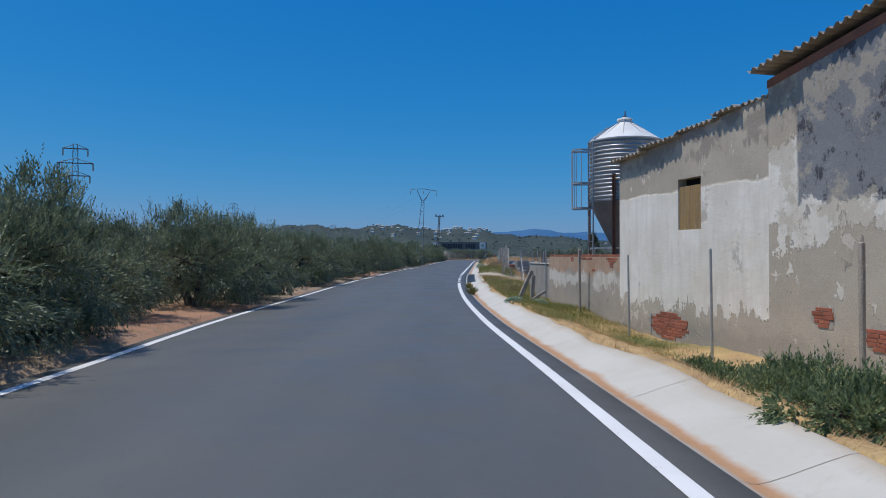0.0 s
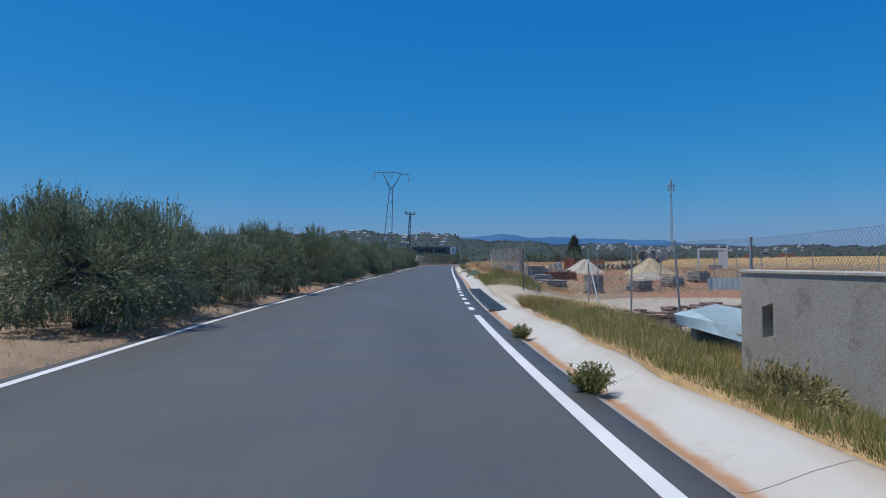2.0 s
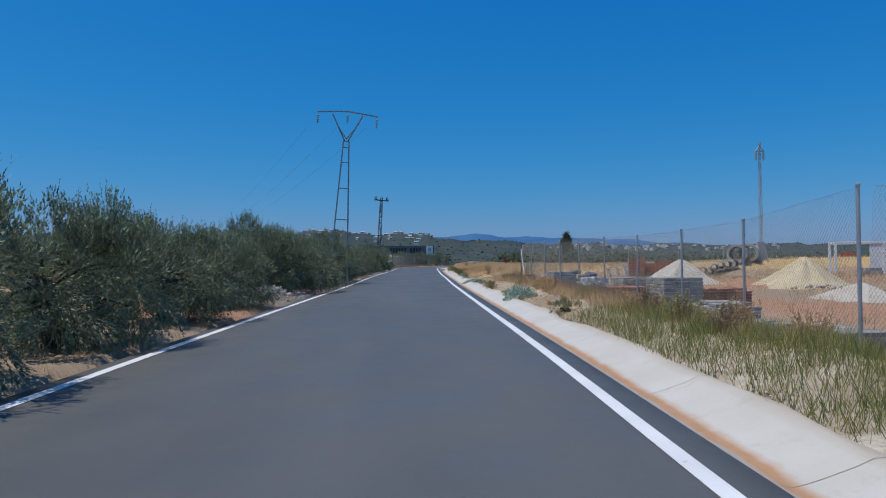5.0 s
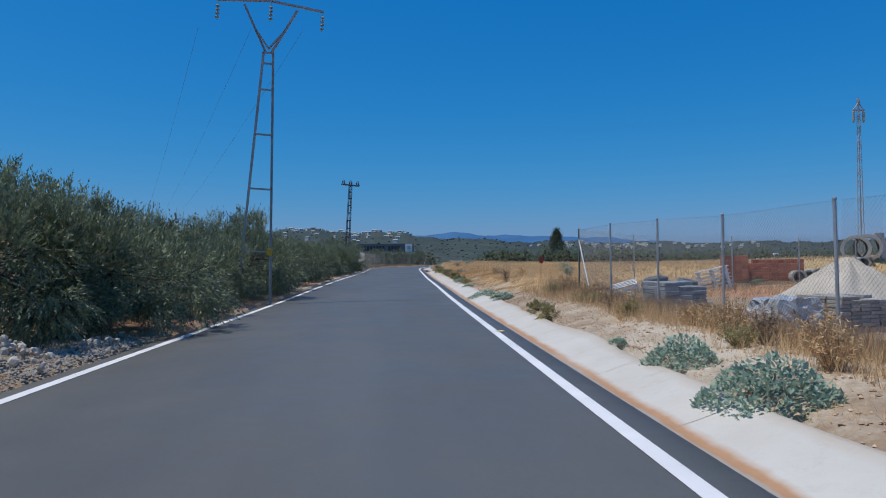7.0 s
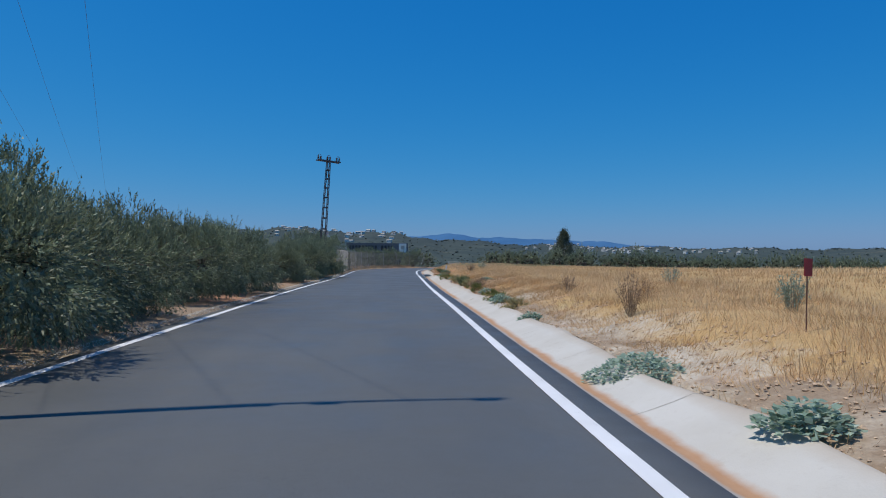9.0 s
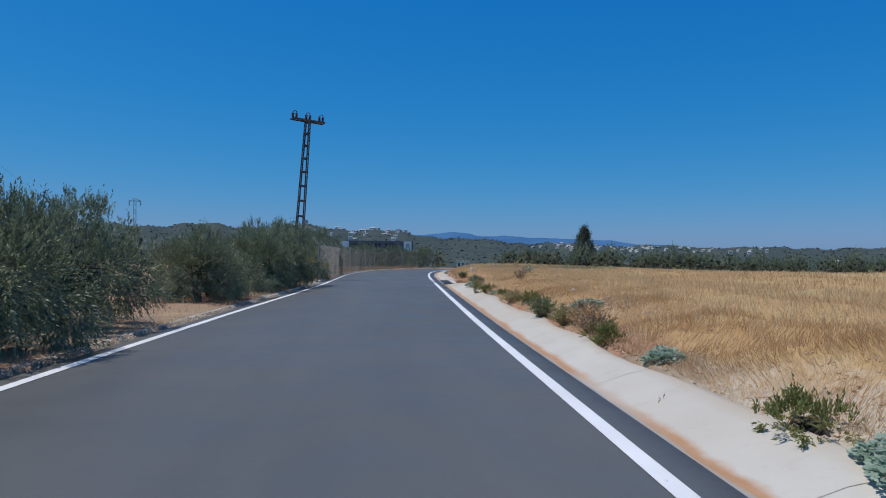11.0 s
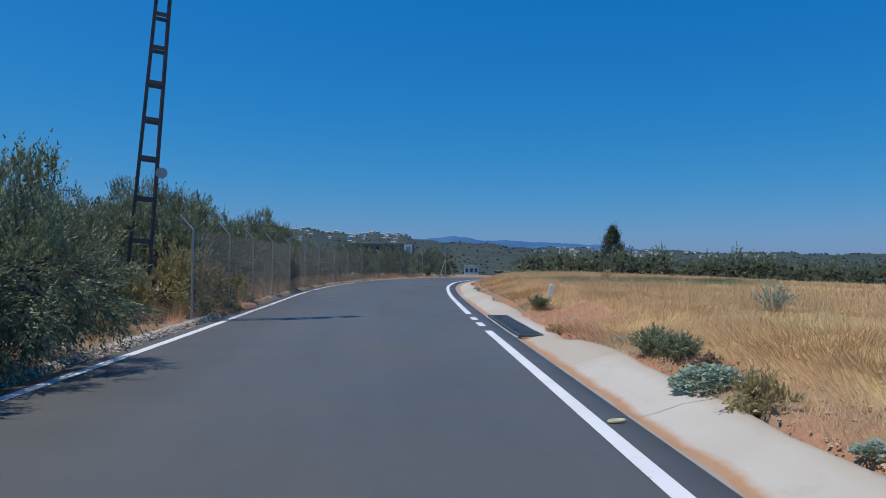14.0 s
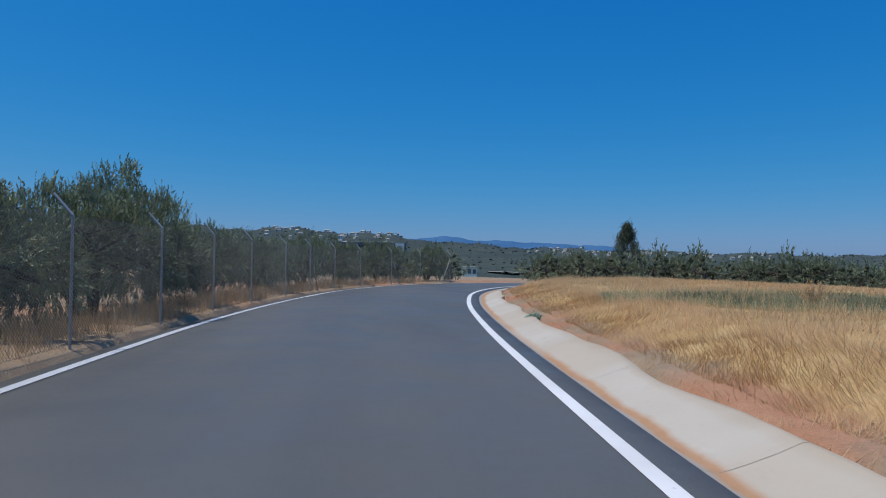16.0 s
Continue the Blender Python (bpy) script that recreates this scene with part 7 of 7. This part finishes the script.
def white_frame(x, y):
    ob = thing("portal_frame", pose(x, y, gz(x, y), 0, 0, -25), "white steel portal frame with one closed side", "frame")
    W, H, D = 2.8, 2.2, 2.0
    for sx in (-1, 1):
        for sy in (-1, 1):
            part("post", Geo().box((sx * W / 2, sy * D / 2, H / 2), (0.16, 0.16, H), ch=0.01), WHITEPAINT, ob)
    for sy in (-1, 1):
        part("beam", Geo().box((0, sy * D / 2, H - 0.08), (W - 0.16, 0.14, 0.16), ch=0.01), WHITEPAINT, ob)
    for sx in (-1, 1):
        part("beam", Geo().box((sx * W / 2, 0, H - 0.08), (0.14, D - 0.16, 0.16), ch=0.01), WHITEPAINT, ob)
    part("side_panel", Geo().box((W / 2, 0, H / 2), (0.05, D - 0.17, H - 0.2)), WHITEPAINT, ob)
    part("side_panel", Geo().box((W / 2 - 0.45, -D / 2, H / 2), (0.74, 0.05, H - 0.2)), WHITEPAINT, ob)


white_frame(31.3, 90.8)
brick_stack(30.6, 88.6, -20, 5, 3, 2, (0.26, 0.26, 0.19), GREYBLOCK, "block_stack", "dark low stack of slabs before the white frame", "slabs", "stacks of grey blocks", 0.5, seed=21)
brick_stack(46.0, 112, -20, 5, 3, 4, (0.30, 0.30, 0.2), BRICK, "brick_stack", "far stack of red bricks at the yard's end", "bricks", "stacks of red bricks", 0.5, seed=22)
brick_stack(52.0, 113, -20, 6, 3, 4, (0.30, 0.30, 0.2), TILE, "tile_stack", "far stack of brown tiles at the yard's end", "tiles", "stacks of roof tiles", 0.5, seed=23)


def junk_crate(x, y):
    ob = thing("crate", pose(x, y, gz(x, y) + 0.25, 12, -16, -20), "tilted white slatted crate on rubble", "crate")
    for k in range(4):
        part("slat", Geo().box((0, -0.36 + 0.24 * k, 0.40), (1.1, 0.10, 0.02)), WHITEPAINT, ob)
    for s in (-1, 1):
        part("side", Geo().box((s * 0.54, 0, 0.2), (0.03, 0.85, 0.4)), WHITEPAINT, ob)
        part("slat", Geo().box((0, s * 0.41, 0.26), (1.05, 0.02, 0.10)), WHITEPAINT, ob)
    ob.scale = (0.68, 0.68, 0.68)


junk_crate(8.15, 83.0)


# ---- rubble and gravel ----
def stone_meshes(n, seed):
    out = []
    for k in range(n):
        rg = np.random.default_rng(seed + k)
        bm = bmesh.new()
        bmesh.ops.create_icosphere(bm, subdivisions=1, radius=0.5)
        sc = rg.uniform(0.55, 1.1, 3)
        for v in bm.verts:
            v.co = Vector([float(c) for c in np.array(v.co) * sc]) * float(rg.uniform(0.72, 1.15))
        me = bpy.data.meshes.new("stone")
        bm.to_mesh(me)
        me.materials.append(STONE)
        out.append(me)
    return out


STONES = stone_meshes(7, 40)


def rubble(x, y, lx, ly, h, n, seed, label, smax=0.3):
    rg = np.random.default_rng(seed)
    ob = thing("rubble_heap", pose(x, y, gz(x, y)), label, "rubble", "heaps of rubble")
    for k in range(n):
        u, v = rg.normal(0, 0.42, 2)
        top = h * max(0.0, 1 - u * u - v * v)
        s = smax * rg.uniform(0.25, 1.0) ** 1.4
        px, py = u * lx, v * ly
        part("stone", STONES[int(rg.integers(7))], None, ob, m=pose(px, py, gz(x + px, y + py) - gz(x, y) + top * rg.uniform(0.55, 1.0) + s * 0.2, *[float(a) for a in rg.uniform(0, 360, 3)]) @ Matrix.Scale(float(s), 4))


px, py = beside(72.5, -1.5)
rubble(px, py, 1.0, 1.7, 0.45, 295, 1, "heap of broken stones and rubble at the road's edge", 0.17)
px, py = beside(75.3, -0.95)
rubble(px, py, 0.4, 1.5, 0.10, 90, 2, "scattered broken stones at the road's edge", 0.11)
rubble(7.9, 82.6, 1.0, 0.7, 0.35, 70, 3, "heap of reddish rubble in the yard", 0.32)
rubble(20.4, 78.0, 2.2, 1.2, 0.12, 60, 4, "scattered lumps at the foot of a sand pile", 0.22)


def gravel(y0, y1, r0, r1, n, size, side, seed, label, mat=None):
    """Loose stones and clods, too many to count."""
    rg = np.random.default_rng(seed)
    x, y = strip_places(y0, y1, r0, r1, n, seed, side, 0.0)
    n = len(x)
    z = height(x, y)[0]
    s = size * rg.uniform(0.3, 1.0, n) ** 1.5
    oct_v = np.array([(1, 0, 0), (-1, 0, 0), (0, 1, 0), (0, -1, 0), (0, 0, 1), (0, 0, -1)], float)
    oct_f = np.array([(0, 2, 4), (2, 1, 4), (1, 3, 4), (3, 0, 4), (2, 0, 5), (1, 2, 5), (3, 1, 5), (0, 3, 5)])
    v = oct_v[None] * rg.uniform(0.55, 1.15, (n, 6, 1)) * s[:, None, None] * np.array([1, 1, 0.7])
    a = rg.uniform(0, 6.283, n)
    vx = v[:, :, 0] * np.cos(a)[:, None] - v[:, :, 1] * np.sin(a)[:, None]
    vy = v[:, :, 0] * np.sin(a)[:, None] + v[:, :, 1] * np.cos(a)[:, None]
    vs = np.stack([vx + x[:, None], vy + y[:, None], v[:, :, 2] + z[:, None] + s[:, None] * 0.25], 2).reshape(-1, 3)
    fs = (oct_f[None] + 6 * np.arange(n)[:, None, None]).reshape(-1, 3)
    solid("gravel", arrays("gravel", vs, fs, mat or GRAVEL), None, label, "gravel", "stuff")


gravel(56, 134, 0.36, 0.66, 15000, 0.028, -1, 1, "pale loose gravel along the asphalt's left edge")
gravel(-4, 56, 0.34, 0.8, 2400, 0.022, -1, 2, "loose gravel along the asphalt's left edge")
gravel(55, 135, 1.34, 3.0, 14000, 0.034, 1, 3, "clods and stones on the earth bank", CLOD)
gravel(67.5, 75.8, 0.45, 2.3, 4500, 0.05, -1, 6, "broken pale stones spilled round the rubble heap", STONE)
gravel(104.5, 110.5, 1.5, 3.2, 2600, 0.06, 1, 7, "pale dry lumps of earth on the bank", CLOD)
gravel(37, 56, 1.2, 9, 900, 0.03, 1, 4, "small stones on the sandy entrance")
gravel(0, 170, 0.30, 0.44, 2600, 0.02, 1, 5, "fine gravel between asphalt and gutter")


# ---- signs and marks in the field ----
px, py = 6.65, 87.1
ob = thing("marker_sign", pose(px, py, gz(px, py), 0, 2, 20), "small red plate on a thin iron rod", "sign")
part("rod", Geo().tube((0, 0, -0.1), (0, 0, 0.81), 0.008, 0.008, 6), RUST, ob)
part("plate", Geo().box((0.0, -0.012, 0.75), (0.15, 0.006, 0.21)), REDPAINT, ob, "red painted plate")
px, py = 8.9, 135.9
solid("marker_post", Geo().box((0, 0, 0.20), (0.12, 0.05, 0.44), ch=0.012), WHITEPAINT, "short white leaning marker post in dry grass", "post", m=pose(px, py, gz(px, py), 0, 12, -10))


# ---- litter ----
def flat_can(y, off, spin):
    """A can pressed flat by wheels: a thin oval of metal with a raised rim."""
    x, yy = beside(y, off)
    z = float(np.interp(y, LINE[:, 1], LINE[:, 3]))
    g = Geo().lathe([(0.0, 0.012), (0.035, 0.011), (0.050, 0.022), (0.062, 0.020), (0.066, 0.008), (0.058, 0.002), (0.0, 0.002)], 20)
    ob = solid("crushed_can", g, CAN, "crushed yellow drinks can lying on the asphalt", "can", group="litter on the road", m=pose(x, yy, z - 0.002, 0, 0, spin))
    ob.scale = (1.5, 0.8, 1)


def plastic_cup(y, off):
    x, yy = beside(y, off)
    g = Geo().lathe([(0.0, 0.0), (0.030, 0.0), (0.032, 0.01), (0.043, 0.095), (0.046, 0.098), (0.043, 0.100), (0.038, 0.094), (0.028, 0.008), (0.0, 0.006)], 18)
    solid("plastic_cup", g, WHITEPAINT, "small white plastic cup thrown into the dry grass", "cup", m=pose(x, yy, gz(x, yy) + 0.05, 78, 0, 30))


flat_can(123.1, 0.20, 20)
flat_can(76.3, 0.10, -15)
plastic_cup(113.4, 3.0)


# ---- far buildings ----
def sign_hall():
    """A large low hall with a lettered fascia; the lettering stands as plain bars."""
    ob = thing("industrial_hall", pose(8.0, 381, -6.0, 0, 0, -4), "dark grey industrial hall with a lettered fascia", "building")
    part("wall", Geo().box((0, 9, 5.0), (34, 18, 10.0)), GREYPANEL, ob)
    part("roof", Geo().box((0, 9, 10.2), (34.6, 18.6, 0.4)), GREYPANEL, ob)
    fas = part("fascia", Geo().box((1.5, -0.25, 13.1), (30, 0.4, 4.2)), GREYPANEL, ob, "dark fascia board with lettering")
    xs = [-9.6 + 1.42 * k for k in range(14)]
    for k, x in enumerate(xs):
        if k in (9,):
            continue
        part("letter_bar", Geo().box((x + 0.6, -0.5, 13.0), (0.95, 0.1, 2.3)), LETTER, fas, "dark lettering shown as a plain bar")
    for x in (-12.0, 14.2):
        part("emblem", Geo().box((x, -0.52, 13.1), (3.3, 0.12, 3.9)), WHITEPAINT, fas, "white square emblem panel")
    part("emblem_mark", Geo().box((14.2, -0.62, 13.3), (1.5, 0.1, 1.6)), GALV, fas, "grey mark on the white panel")


sign_hall()


def small_house(x, y, z, w, d, h, spin, name="house", label="white house with a low tiled roof far off", wall=None):
    ob = thing(name, pose(x, y, z, 0, 0, spin), label, "house", "far houses")
    part("wall", Geo().box((0, 0, h / 2 - 2), (w, d, h + 4)), wall or HOUSEWALL, ob)
    r = Geo()
    r.add([(-w / 2 - 0.3, -d / 2 - 0.3, h), (w / 2 + 0.3, -d / 2 - 0.3, h), (w / 2 + 0.3, d / 2 + 0.3, h), (-w / 2 - 0.3, d / 2 + 0.3, h), (-w / 2 - 0.3, 0, h + d * 0.22), (w / 2 + 0.3, 0, h + d * 0.22)],
          [(0, 1, 5, 4), (2, 3, 4, 5), (0, 4, 3), (1, 2, 5), (3, 2, 1, 0)])
    part("roof", r, STONE, ob)
    for k in range(max(2, int(w / 3))):
        part("window", Geo().box((-w / 2 + (k + 0.5) * w / max(2, int(w / 3)), -d / 2 - 0.02, h * 0.55), (1.0, 0.1, 1.3)), DARK, ob)


rg_h = np.random.default_rng(17)
for k in range(94):
    if k < 40:
        b, d = float(rg_h.uniform(-6, 4.5)), float(rg_h.uniform(1150, 1490))
    else:
        b, d = float(rg_h.choice((15.4, 16.2, 19.0, 20.6, 22.4, 25.6, 27.0, 29.0)) + rg_h.normal(0, 0.75)), float(rg_h.uniform(1150, 1330))
    b = radians(b)
    small_house(d * math.sin(b), d * math.cos(b), far_z(b, d), float(rg_h.uniform(4.5, 9)) if k < 40 else float(rg_h.uniform(3, 5.5)), float(rg_h.uniform(4, 6)), float(rg_h.uniform(2.4, 3.4)), float(rg_h.uniform(-40, 40)))

small_house(-48.9, 211, gz(-48.9, 211), 10, 9, 4.4, -60, "farmhouse", "red-brick farmhouse with a gabled roof beyond the olive grove", BRICKHOUSE)
small_house(-82.0, 306, gz(-82.0, 306) + 2, 7, 9, 9.2, -20, "tall_house", "tan rendered building beyond the olive grove", TANHOUSE)


def hut(x, y):
    ob = thing("kiosk", pose(x, y, gz(x, y), 0, 0, -12), "small white cabin with grey windows beside the side road", "cabin")
    part("wall", Geo().box((0, 0, 1.2), (3.4, 2.4, 2.4), ch=0.04), WHITEPAINT, ob)
    part("roof", Geo().box((0, 0, 2.47), (3.8, 2.8, 0.14), ch=0.03), GALV, ob)
    for x0 in (-1.1, 0.0, 1.1):
        part("window", Geo().box((x0, -1.215, 1.45), (0.7, 0.05, 0.95)), GREYPANEL, ob)


hut(30.5, 279.5)
solid("water_tank", Geo().lathe([(0.0, -0.5), (0.85, -0.5), (0.85, 5.2), (0.78, 5.3), (0.0, 5.4)], 24), WHITEPAINT, "white upright tank standing in the far field", "tank", smooth=False, m=pose(129, 262, gz(129, 262)))
# pale farm tracks across the valley
for k, (b0, b1, d0, w) in enumerate(((6.5, 15, 520, 5), (7, 13, 640, 4), (10, 16, 820, 7))):
    n = 30
    vs = []
    for i in range(n):
        b = radians(b0 + (b1 - b0) * i / (n - 1))
        for dd in (0, 14 + 2 * w):
            d = d0 + dd + 14 * math.sin(i * 0.3 + k)
            vs.append((d * math.sin(b), d * math.cos(b), far_z(b, d) + 2.0))
    g = Geo().add(vs, [(2 * i, 2 * i + 1, 2 * i + 3, 2 * i + 2) for i in range(n - 1)])
    solid("track", g, SAND_GREY, "pale dirt track across the far valley", "track", "structure")


def far_woods(n, seed):
    """Clumps of far trees on the hills, too many to count."""
    rg = np.random.default_rng(seed)
    b = np.radians(rg.uniform(-28, 48, n))
    d = np.where(rg.random(n) < 0.25, rg.uniform(380, 700, n), rg.uniform(700, 1700, n))
    oct_v = np.array([(1, 0, 0.4), (0.3, 0.95, 0.45), (-0.8, 0.6, 0.35), (-0.8, -0.6, 0.4), (0.3, -0.95, 0.35), (0.1, 0.1, 1.0), (0, 0, -0.2)], float)
    oct_f = np.array([(0, 1, 5), (1, 2, 5), (2, 3, 5), (3, 4, 5), (4, 0, 5), (1, 0, 6), (2, 1, 6), (3, 2, 6), (4, 3, 6), (0, 4, 6)])
    s = rg.uniform(1.2, 2.8, n)
    z = np.array([far_z(bb, dd) for bb, dd in zip(b, d)])
    v = oct_v[None] * rg.uniform(0.6, 1.3, (n, 7, 1)) * s[:, None, None]
    vs = v + np.stack([d * np.sin(b), d * np.cos(b), z], 1)[:, None, :]
    fs = (oct_f[None] + 7 * np.arange(n)[:, None, None]).reshape(-1, 3)
    solid("far_woods", arrays("far_woods", vs.reshape(-1, 3), fs, PINE), None, "dark scattered trees over the far hills", "trees", "stuff")


far_woods(3600, 5)
